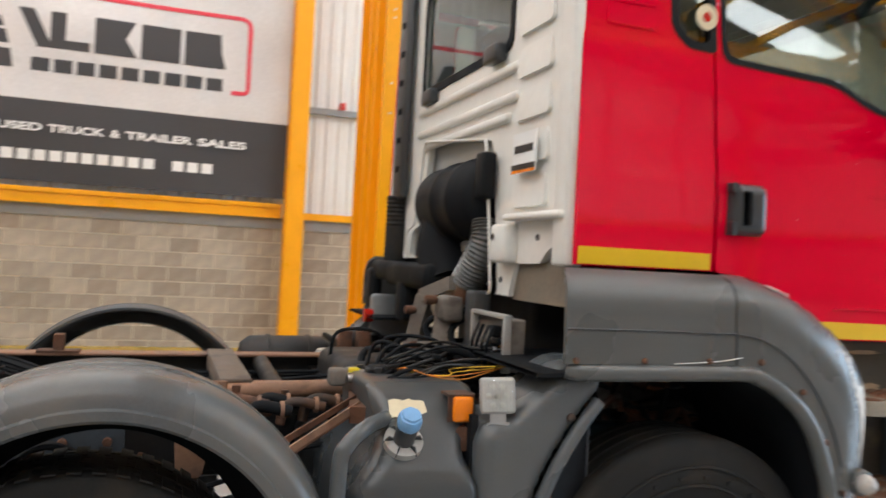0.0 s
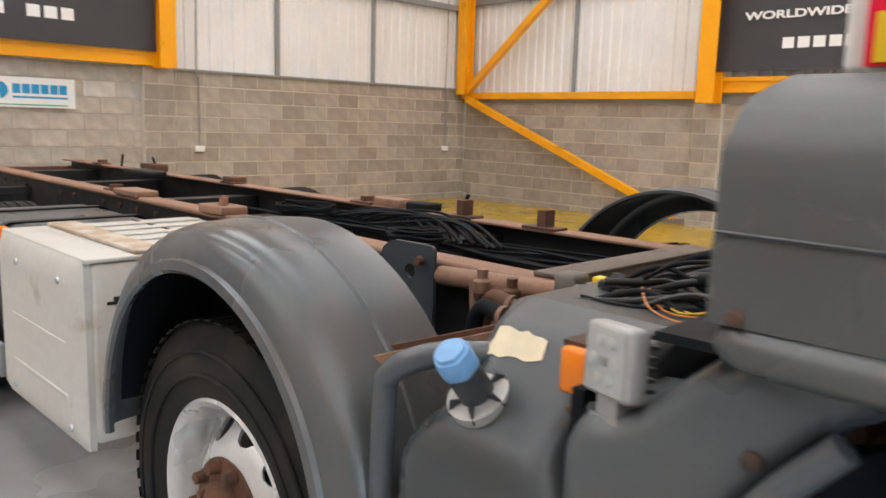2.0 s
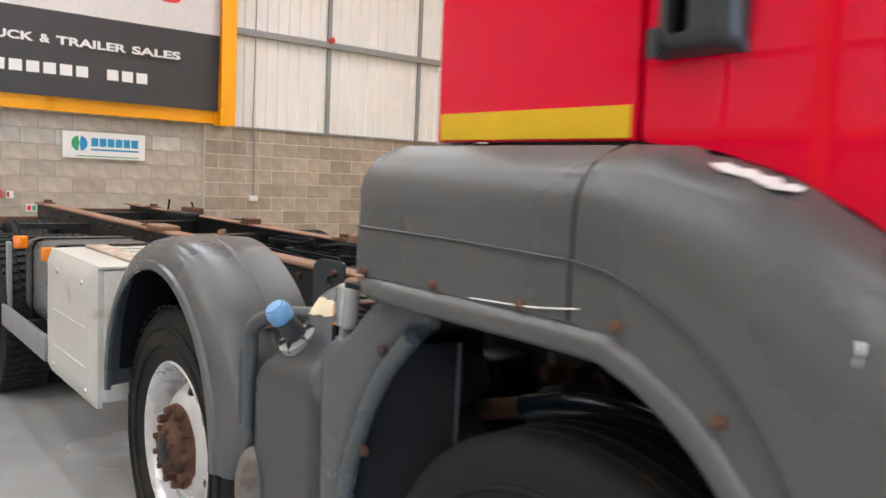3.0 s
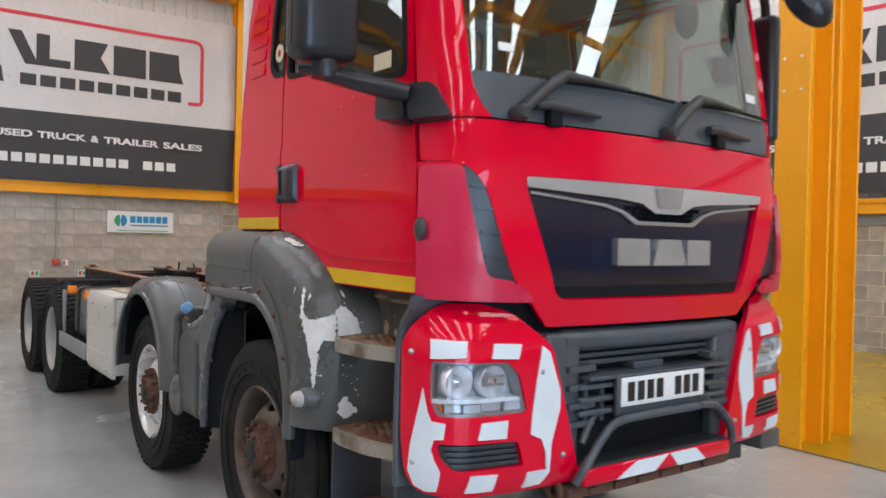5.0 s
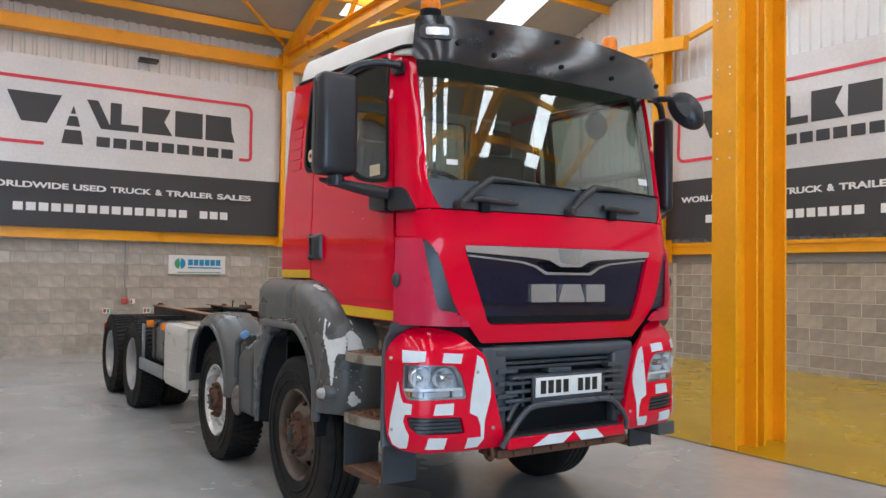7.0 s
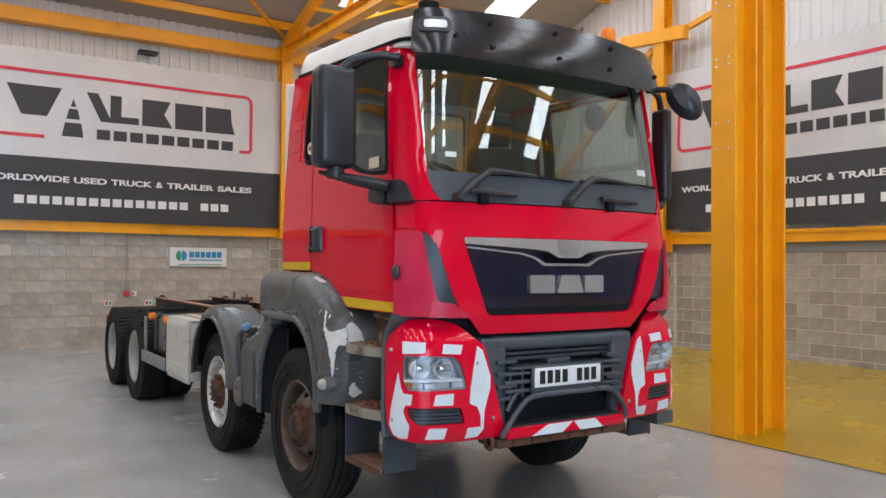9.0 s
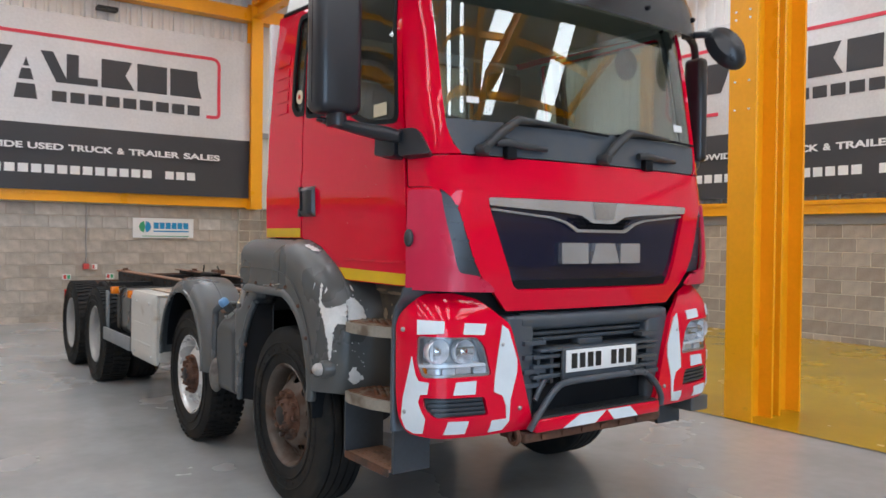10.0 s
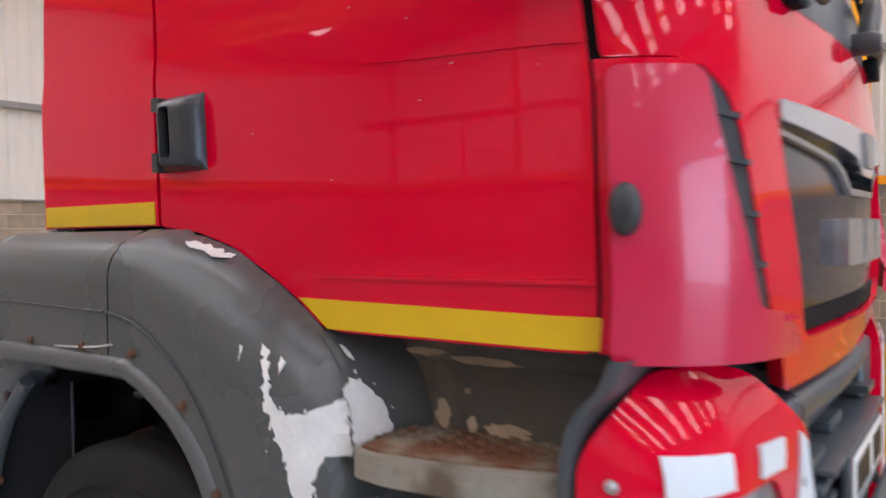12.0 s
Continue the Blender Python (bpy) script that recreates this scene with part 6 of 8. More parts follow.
def build_wheel(name, label, centre, side, R, paint, hub_paint, dish, lugs=False, dual=False, parent=None):
    """A wheel whose outer face looks to side; dish > 0 bulges outward, < 0 is recessed."""
    w = 0.29
    top = part("wheel", lathe(bmesh.new(), tyre_profile(R, w, 0.285), centre, "y", 64, close=True), RUBBER, parent, label, angle=50)
    bm = bmesh.new()
    for r, dy in ((0.36, 0.149), (0.42, 0.1495)):
        lathe(bm, [(r, side * (dy - 0.006)), (r, side * dy), (r + 0.006, side * (dy + 0.004)), (r + 0.012, side * dy), (r + 0.012, side * (dy - 0.006))], centre, "y", 64, close=True)
    for k in range(26 if not lugs else 0):
        a = 2 * math.pi * k / 26
        p = Vector(centre) + Vector((math.cos(a) * 0.395, side * 0.148, math.sin(a) * 0.395))
        box(bm, p.x - 0.012, p.x + 0.012, p.y - 0.003, p.y + 0.003, p.z - 0.006, p.z + 0.006)
    part("sidewall_ring", bm, RUBBER, top)
    if lugs:
        bm = bmesh.new()
        for k in range(56):
            a = 2 * math.pi * k / 56
            d, n = Vector((math.cos(a), 0, math.sin(a))), Vector((-math.sin(a), 0, math.cos(a)))
            for s in (-1, 1):
                for ya, yb, sh in ((0.045, 0.13, 0.0), (0.0, 0.04, 0.5)):
                    aa = a + sh * math.pi / 56
                    d, n = Vector((math.cos(aa), 0, math.sin(aa))), Vector((-math.sin(aa), 0, math.cos(aa)))
                    c = Vector(centre) + d * (R + 0.001)
                    vs = [bm.verts.new(c + n * (i * 0.016) + d * (j * (0.011 if dual else 0.0025)) + Vector((0, s * (ya if k2 else yb), 0))) for j in (-1, 1) for i in (-1, 1) for k2 in (0, 1)]
                    for f in ((0, 1, 3, 2), (4, 6, 7, 5), (0, 4, 5, 1), (2, 3, 7, 6), (0, 2, 6, 4), (1, 5, 7, 3)):
                        bm.faces.new([vs[i] for i in f])
        part("tread_lug", bm, RUBBER, top, kind="stuff")
    bm = bmesh.new()
    lathe(bm, [(0.30, side * 0.118), (0.305, side * 0.126), (0.297, side * 0.132), (0.285, side * 0.125), (0.272, side * 0.10), (0.262, side * 0.02), (0.262, -side * 0.11), (0.28, -side * 0.11), (0.28, side * 0.09)], centre, "y", 56, close=True)
    rim = part("rim", bm, paint, top)
    bm = bmesh.new()
    flat_r = 0.145
    yo = side * (0.10 if dish > 0 else -0.075)
    yi = side * (0.02 if dish > 0 else 0.03)

    def cone(u, v):
        r = math.hypot(u, v)
        t = max(0.0, min(1.0, (r - flat_r) / (0.262 - flat_r)))
        y = yo + (yi - yo) * (t * t * (3 - 2 * t))
        return (centre[0] + u, centre[1] + y, centre[2] + v)

    ring = [(0.265 * math.cos(a), 0.265 * math.sin(a)) for a in [2 * math.pi * k / 48 for k in range(48)]]
    holes = []
    for k in range(10):
        a = 2 * math.pi * (k + 0.3) / 10
        cx, cy = 0.212 * math.cos(a), 0.212 * math.sin(a)
        holes.append([(cx + 0.030 * math.cos(a) * math.cos(b) - 0.040 * math.sin(a) * math.sin(b), cy + 0.030 * math.sin(a) * math.cos(b) + 0.040 * math.cos(a) * math.sin(b)) for b in [2 * math.pi * j / 12 for j in range(12)]])
    sheet(bm, ring, cone, holes, 0.03, 0.01 * (-side) * -1)
    part("wheel_disc", bm, paint, rim)
    part("brake_drum", lathe(bmesh.new(), [(0.0, side * (min(yo * side, yi * side) - 0.03)), (0.24, side * (min(yo * side, yi * side) - 0.03)), (0.24, -side * 0.16), (0.0, -side * 0.16)], centre, "y", 32), GRIME, top)
    hub = part("hub", lathe(bmesh.new(), [(0.15, yo), (0.152, yo + side * 0.012), (0.12, yo + side * 0.016), (0.095, yo + side * 0.02), (0.09, yo + side * 0.05), (0.075, yo + side * 0.065), (0.0, yo + side * 0.068)] if dish > 0 else [(0.15, yo), (0.15, yo + side * 0.012), (0.11, yo + side * 0.014), (0.10, yo + side * 0.12), (0.085, yo + side * 0.135), (0.0, yo + side * 0.135)], centre, "y", 32), hub_paint, rim)
    if dish > 0:
        part("hub_cap", lathe(bmesh.new(), [(0.0, yo + side * 0.074), (0.045, yo + side * 0.073), (0.056, yo + side * 0.066), (0.056, yo + side * 0.06)], centre, "y", 24), GRIME, hub)
    for k in range(10):
        a = 2 * math.pi * k / 10
        p = (centre[0] + 0.128 * math.cos(a), centre[1], centre[2] + 0.128 * math.sin(a))
        part("wheel_nut", lathe(bmesh.new(), [(0.021, yo + side * 0.008), (0.021, yo + side * 0.02), (0.017, yo + side * 0.022), (0.016, yo + side * 0.046), (0.009, yo + side * 0.05), (0.0, yo + side * 0.05)], p, "y", 8), hub_paint, hub)
    for k in range(8):
        a = 2 * math.pi * (k + 0.5) / 8
        p = (centre[0] + 0.075 * math.cos(a), centre[1], centre[2] + 0.075 * math.sin(a))
        off = 0.052 if dish > 0 else 0.12
        part("hub_bolt", lathe(bmesh.new(), [(0.010, yo + side * off), (0.010, yo + side * (off + 0.024)), (0.0, yo + side * (off + 0.026))], p, "y", 6), hub_paint, hub)
    if dual:
        c = (centre[0], centre[1] - side * 0.33, centre[2])
        inner = part("inner_tyre", lathe(bmesh.new(), tyre_profile(R, w, 0.285), c, "y", 48, close=True), RUBBER, top, angle=50)
    return top


WHEEL_RUSTY = mat("dirty_steel_wheel", (0.125, 0.098, 0.08), 0.5, metal=0.3, vary=0.25, scale=7, fine=50, bump=0.2, second=(0.075, 0.036, 0.02), spots=0.07, spot_scale=7)
for s in (-1, 1):
    build_wheel("wheel", "front wheel with rust-brown steel rim and black tyre", (0, s * 0.995, 0.522), s, 0.522, WHEEL_RUSTY, RUST, 1, parent=truck)
    build_wheel("wheel", "second-axle wheel with white rim and rusty hub", (-1.79, s * 0.995, 0.50), s, 0.50, WHEEL_WHITE, RUST, 1, lugs=True, parent=truck)
    for x in (-4.80, -6.14):
        build_wheel("wheel", "rear twin wheel with dished silver rim", (x, s * 1.07, 0.50), s, 0.50, SILVER, RUST, -1, lugs=True, dual=True, parent=truck)


# ---- frame and running gear ----
def build_frame():
    for s in (-1, 1):
        rail = part("frame_rail", boxes((-7.15, 1.15, *sorted((s * 0.415, s * 0.425)), 0.80, 1.085)), GRIME, truck, "rust-stained black chassis rail")
        part("rail_flange", boxes((-7.15, -0.3, *sorted((s * 0.345, s * 0.43)), 1.085, 1.097), bevel=0.004), RUST_PALE, rail, "rusty brown top flange")
        part("rail_flange", boxes((-7.15, 1.15, *sorted((s * 0.345, s * 0.43)), 0.792, 0.803)), GRIME, rail)
        part("edge_bead", tube(bmesh.new(), [(-7.15, s * 0.435, 1.086), (-0.35, s * 0.435, 1.086)], 0.013, 8, 1), RUST_PALE, rail)
        rng = random.Random(5 + s)
        for k in range(60):
            x = -6.9 + k * 0.105
            z = 1.035 if k % 2 else 0.86
            if rng.random() < 0.75:
                part("rail_bolt", lathe(bmesh.new(), [(0.014, s * 0.425), (0.014, s * 0.437), (0.0, s * 0.44)], (x, 0, z), "y", 6), RUST, rail)
        for x in ((-6.9, -4.2, -3.1) if s < 0 else (-6.4, -4.38, -3.1, -2.44, -2.0)):
            b = boxes((x - 0.08, x + 0.08, *sorted((s * 0.34, s * 0.425)), 1.097, 1.106), (x - 0.02, x + 0.02, *sorted((s * 0.36, s * 0.42)), 1.106, 1.13 + 0.04 * (x in (-2.0, -2.44))))
            part("rail_bracket", b, RUST, rail, "rusty body-mount bracket")
        # leaf springs, hangers
        for x, half in ((0, 0.8), (-1.79, 0.7), (-5.47, 0.95)):
            bm = bmesh.new()
            for k in range(4):
                pts = [(x - half + 0.1 * k, s * 0.52, 0.78 - 0.03 * k), (x, s * 0.52, 0.66 - 0.028 * k), (x + half - 0.1 * k, s * 0.52, 0.78 - 0.03 * k)]
                line = smooth_line(pts, 6)
                for a, b in zip(line, line[1:]):
                    beam(bm, a, b, 0.08, 0.02)
            part("leaf_spring", bm, GRIME, truck)
            for dx in (-half, half):
                part("spring_hanger", boxes((x + dx - 0.06, x + dx + 0.06, *sorted((s * 0.43, s * 0.58)), 0.70, 0.98), bevel=0.02), GRIME, truck)
    for x in (-0.9, -1.35, -2.3, -3.3, -4.2, -5.47, -6.6, -7.1):
        part("crossmember", boxes((x - 0.06, x + 0.06, -0.415, 0.415, 0.84, 0.85), (x - 0.06, x - 0.05, -0.415, 0.415, 0.85, 1.04), (x + 0.05, x + 0.06, -0.415, 0.415, 0.85, 1.04), (x - 0.05, x + 0.05, -0.415, 0.415, 1.03, 1.04)), GRIME if x > -7 else RUST, truck, "black steel crossmember")
    for x in (0, -1.79, -4.80, -6.14):
        ax = part("axle", tube(bmesh.new(), [(x, -0.9, 0.5), (x, 0.9, 0.5)], 0.07 if x > -3 else 0.1, 12, 1), GRIME, truck)
        if x < -3:
            part("differential", lathe(bmesh.new(), [(0.0, -0.2), (0.15, -0.16), (0.23, 0.0), (0.15, 0.16), (0.0, 0.2)], (x, 0, 0.5), "y", 24), GRIME, ax)
        for s in (-1, 1):
            part("brake_chamber", lathe(bmesh.new(), [(0.0, 0.0), (0.075, 0.0), (0.09, 0.05), (0.09, 0.09), (0.07, 0.15), (0.0, 0.16)], (x + 0.12, s * 0.62, 0.55), "x", 20), GRIME, ax)
            part("steering_rod", tube(bmesh.new(), [(x + 0.1, s * 0.75, 0.5), (x + 0.5, s * 0.7, 0.62), (x + 0.95, s * 0.6, 0.7)], 0.025, 8), GRIME, ax)
    part("propshaft", tube(bmesh.new(), [(-0.9, 0, 0.75), (-4.7, 0, 0.58)], 0.06, 12, 1), GRIME, truck)
    engine = part("engine", boxes((-0.25, 1.15, -0.40, 0.40, 0.62, 1.48), (-0.95, -0.25, -0.28, 0.28, 0.60, 1.15), bevel=0.05), GRIME, truck, "oily black engine and gearbox under the cab")
    rng = random.Random(11)
    for k in range(14):
        x, z = rng.uniform(-0.3, 0.7), rng.uniform(0.62, 1.2)
        part("engine_pipe", tube(bmesh.new(), [(x, -0.42, z), (x + rng.uniform(0.1, 0.3), -0.47, z + rng.uniform(-0.1, 0.1)), (x + rng.uniform(0.35, 0.6), -0.43, z + rng.uniform(-0.15, 0.15))], rng.uniform(0.008, 0.022), 8), rng.choice([GRIME, BLACK, RUST]), engine)
    part("pipe_end", tube(bmesh.new(), [(-0.72, -0.63, 0.84), (-0.62, -0.64, 0.872), (-0.54, -0.64, 0.895)], 0.03, 12), RUST, engine)
    part("steering_link", tube(bmesh.new(), [(-0.55, -0.64, 0.895), (-0.42, -0.64, 0.935), (-0.25, -0.64, 0.96), (0.0, -0.64, 0.955), (0.5, -0.62, 0.90)], 0.034, 14), PIPE_BLUE, engine, "smooth dark pipe across the wheel arch")


def build_bay():
    """Hoses, brackets and castings seen through the front wheel arch."""
    rng = random.Random(41)
    for k in range(16):
        x, z, y = rng.uniform(-0.55, 0.45), rng.uniform(0.72, 1.16), rng.uniform(-0.60, -0.46)
        part("bay_hose", tube(bmesh.new(), [(x, y, z), (x + rng.uniform(0.03, 0.1), y - 0.03, z + rng.uniform(-0.12, 0.12)), (x + rng.uniform(0.12, 0.22), y, z + rng.uniform(-0.18, 0.18)), (x + rng.uniform(0.2, 0.34), y + 0.05, z + rng.uniform(-0.2, 0.2))], rng.choice([0.006, 0.01, 0.014]), 8), rng.choice([BLACK, BLACK, PIPE_BLUE, RUST]), truck)
    for k in range(12):
        x, z = rng.uniform(-0.6, 0.5), rng.uniform(0.75, 1.18)
        part("bay_casting", lathe(bmesh.new(), [(0.0, -0.60), (0.018, -0.60), (0.026, -0.58), (0.026, -0.53), (0.04, -0.52), (0.04, -0.46), (0.0, -0.45)], (x, 0, z), "y", 12), rng.choice([RUST, GRIME, GRIME, MOUNT]), truck)
    for k in range(7):
        x, z = rng.uniform(-0.6, 0.4), rng.uniform(0.75, 1.1)
        part("bay_bracket", boxes((x, x + rng.uniform(0.05, 0.14), -0.55, -0.44, z, z + rng.uniform(0.05, 0.16)), bevel=0.012), rng.choice([RUST, GRIME]), truck)


def build_guards():
    for s in (-1, 1):
        c = (-1.735, 0, 0.648)
        prof = [(0.600, 0.885), (0.606, 0.95), (0.608, 1.06), (0.605, 1.13), (0.596, 1.17), (0.580, 1.196), (0.556, 1.211), (0.527, 1.218), (0.522, 1.229), (0.500, 1.232), (0.492, 1.224), (0.498, 1.208), (0.545, 1.199), (0.570, 1.183), (0.585, 1.155), (0.594, 1.11), (0.594, 0.95), (0.588, 0.885)]
        bm = bmesh.new()
        lathe(bm, [(r, s * y) for r, y in prof], c, "y", 64, close=True, start=radians(-4), sweep=radians(188))
        g = part("mudguard", bm, MUDGUARD, truck, "dusty grey plastic mudguard over the second axle")
        bm = bmesh.new()
        lathe(bm, [(0.6075, s * 1.04), (0.612, s * 1.035), (0.612, s * 1.03), (0.6075, s * 1.025)], c, "y", 48, close=True, start=radians(-4), sweep=radians(188))
        part("moulding_line", bm, MUDGUARD, g)
        # added black lining that stands in for the shade inside the mudguard
        bm = bmesh.new()
        lathe(bm, [(0.586, s * 1.165), (0.586, s * 0.90), (0.40, s * 0.86), (0.40, s * 0.85), (0.592, s * 0.88), (0.592, s * 1.165)] if s < 0 else [(0.586, 1.165), (0.586, 0.90), (0.592, 0.90), (0.592, 1.165)], c, "y", 48, close=True, start=radians(2), sweep=radians(176))
        part("guard_liner", bm, BLACK, g)
    stay = thing_part("mudguard_stay", truck)
    for dy, h in ((0.0, 0.026), (0.06, 0.02)):
        bm = bmesh.new()
        beam(bm, (-1.335, -1.125 + dy, 1.0 + dy * 0.3), (-1.03, -0.88 + dy, 1.108 + dy * 0.2), 0.006, h)
        part("stay_bar", bm, RUST if dy else RUST_PALE, stay)
    bm = bmesh.new()
    beam(bm, (-1.335, -1.11, 0.99), (-1.03, -0.865, 1.098), 0.034, 0.005)
    part("stay_bar", bm, RUST, stay)
    part("stay_bolt", lathe(bmesh.new(), [(0.0, 0.0), (0.013, 0.0), (0.011, 0.012), (0.0, 0.014)], (-1.31, -1.105, 1.002), "z", 8), RUST_PALE, stay)
    bm = bmesh.new()
    beam(bm, (-1.04, -0.92, 1.085), (-1.0, -0.72, 1.10), 0.06, 0.05)
    part("stay_bracket", bm, RUST, stay)
    bm = bmesh.new()
    flat(bm, rounded([(-1.56, 1.07), (-1.40, 1.08), (-1.42, 0.98), (-1.46, 0.80), (-1.54, 0.80)], 0.02), "xz", -0.50, thick=0.012)
    part("rail_plate", bm, RUST_PALE, truck, "rusty bracket plate on the chassis rail")
    part("cross_pipe", tube(bmesh.new(), [(-1.70, -0.47, 1.06), (-1.2, -0.47, 1.085), (-0.75, -0.46, 1.10)], 0.028, 12), RUST_PALE, truck, "rust-brown tube along the chassis rail")
    for k, (x, y) in enumerate(((-1.36, -0.60), (-1.26, -0.56), (-1.18, -0.63), (-1.30, -0.70), (-1.10, -0.58))):
        v = part("valve_elbow", tube(bmesh.new(), [(x - 0.05, y, 1.0), (x - 0.04, y, 1.05), (x, y - 0.01, 1.075), (x + 0.09, y - 0.03, 1.06)], 0.02 - 0.002 * (k % 3), 12), BLACK if k % 2 else RUST, truck, "dirty pipe elbow beside the chassis rail")
        part("clip_ring", lathe(bmesh.new(), [(0.02, -0.006), (0.026, -0.006), (0.026, 0.006), (0.02, 0.006)], (x + 0.06, y - 0.02, 1.066), "x", 14, close=True), RUST_PALE, v)
    part("loop_pipe", tube(bmesh.new(), [(-1.10, -0.9, 0.50), (-1.14, -1.10, 0.52), (-1.145, -1.15, 0.62), (-1.145, -1.15, 0.98), (-1.125, -1.15, 1.055), (-1.06, -1.11, 1.095), (-0.98, -1.0, 1.10), (-0.96, -0.7, 1.10)], 0.023, 14), GUARD_PLASTIC, truck, "bent dark grey guard pipe")


def thing_part(name, parent):
    ob = new(name)
    ob.parent = parent
    return ob


def build_tank():
    prof = [(0.5, 1.15), (0.56, 1.168), (0.94, 1.168), (0.985, 1.152), (1.15, 1.022), (1.185, 0.97), (1.20, 0.90)]
    outline = rounded([(-1.11, 0.50), (-1.11, 0.92), (-1.075, 0.975), (-1.035, 1.02), (-1.02, 1.09), (-1.03, 1.185), (-0.70, 1.185), (-0.70, 1.10), (-0.765, 1.05), (-0.775, 1.0), (-0.73, 0.92), (-0.73, 0.50)], 0.03)

    def front(u, v):
        g = min(1.0, edge_gap(outline, u, v) / 0.05)
        return (u, -table(prof, v) + 0.05 * (1 - math.sqrt(max(0.0, 1 - (1 - g) ** 2))), v)

    bm = bmesh.new()
    sheet(bm, outline, front, (), 0.018, 0.01)
    rim = [front(u, v) for u, v in outline]
    near = [bm.verts.new(p) for p in rim]
    far = [bm.verts.new((x, -0.60, z)) for x, y, z in rim]
    for k in range(len(rim)):
        bm.faces.new((near[k], near[k - 1], far[k - 1], far[k]))
    bm.faces.new(far)
    tank = part("fluid_tank", bm, TANK_PLASTIC, truck, "dark grey moulded plastic fluid tank", angle=70)
    d = Vector((-0.02, -0.62, 0.78)).normalized()
    base = Vector((-0.957, -1.103, 1.048))
    rot = d.to_track_quat("Z", "Y").to_matrix().to_4x4()

    def turned(profile, seg, lobes=0):
        g = bmesh.new()
        lathe(g, profile, (0, 0, 0), "z", seg)
        if lobes:
            for v in g.verts:
                r = math.hypot(v.co.x, v.co.y)
                if r > 0.02:
                    k = 1 - 0.06 * (0.5 + 0.5 * math.cos(lobes * math.atan2(v.co.y, v.co.x)))
                    v.co.x, v.co.y = v.co.x * k, v.co.y * k
        g.transform(Matrix.Translation(base) @ rot)
        return g

    neck = part("filler_neck", turned([(0.031, -0.02), (0.03, 0.05), (0.026, 0.085), (0.0, 0.085)], 24), PLASTIC_SMOOTH, tank)
    part("filler_flange", turned([(0.03, -0.012), (0.056, -0.012), (0.056, 0.008), (0.03, 0.01)], 28), ALLOY, neck, "white riveted filler flange")
    for k in range(6):
        g = bmesh.new()
        beam(g, (0.032, 0, 0.0), (0.052, 0, 0.012), 0.004, 0.03)
        g.transform(Matrix.Translation(base) @ rot @ pose(0, 0, 0, 0, 0, 60 * k))
        part("neck_rib", g, PLASTIC_SMOOTH, neck)
    part("filler_cap", turned([(0.030, 0.070), (0.034, 0.074), (0.035, 0.098), (0.031, 0.11), (0.027, 0.111), (0.025, 0.118), (0.0, 0.12)], 36, 6), BLUE_CAP, neck, "pale blue ridged filler cap")
    g = bmesh.new()
    sheet(g, torn([(-0.988, -1.06), (-0.872, -1.052), (-0.876, -1.026), (-0.984, -1.024)], 31, 0.0025, 0.015), lambda u, v: (u, v, 0.004 + float(np.interp(-v, [0.90, 1.022, 1.152], [1.20, 1.15, 0.985]))), (), 0.02, 0.002)
    part("torn_label", g, PAPER, tank, "torn cream paper label")
    lid = part("tank_sender", lathe(bmesh.new(), [(0.05, 1.17), (0.05, 1.195), (0.038, 1.205), (0.0, 1.205)], (-0.93, -0.72, 0), "z", 20), BLACK, tank)
    part("sender_plug", boxes((-0.98, -0.945, -0.75, -0.71, 1.17, 1.20), bevel=0.008), GRIME, lid)
    part("yellow_clip", boxes((-1.025, -0.99, -0.70, -0.672, 1.17, 1.192), bevel=0.004), YELLOW_PLUG, lid)
    rng = random.Random(3)
    for k in range(16):
        x, y = rng.uniform(-0.99, -0.80), rng.uniform(-0.78, -0.64)
        part("hose_fitting", boxes((x - 0.012, x + 0.012, y - 0.01, y + 0.01, 1.165, 1.185 + 0.02 * rng.random()), bevel=0.004), rng.choice([BLACK, GRIME, DULL_METAL]), lid)


LED = mat("pale_led", (0.58, 0.57, 0.50), 0.3, vary=0.1, bump=0.0)


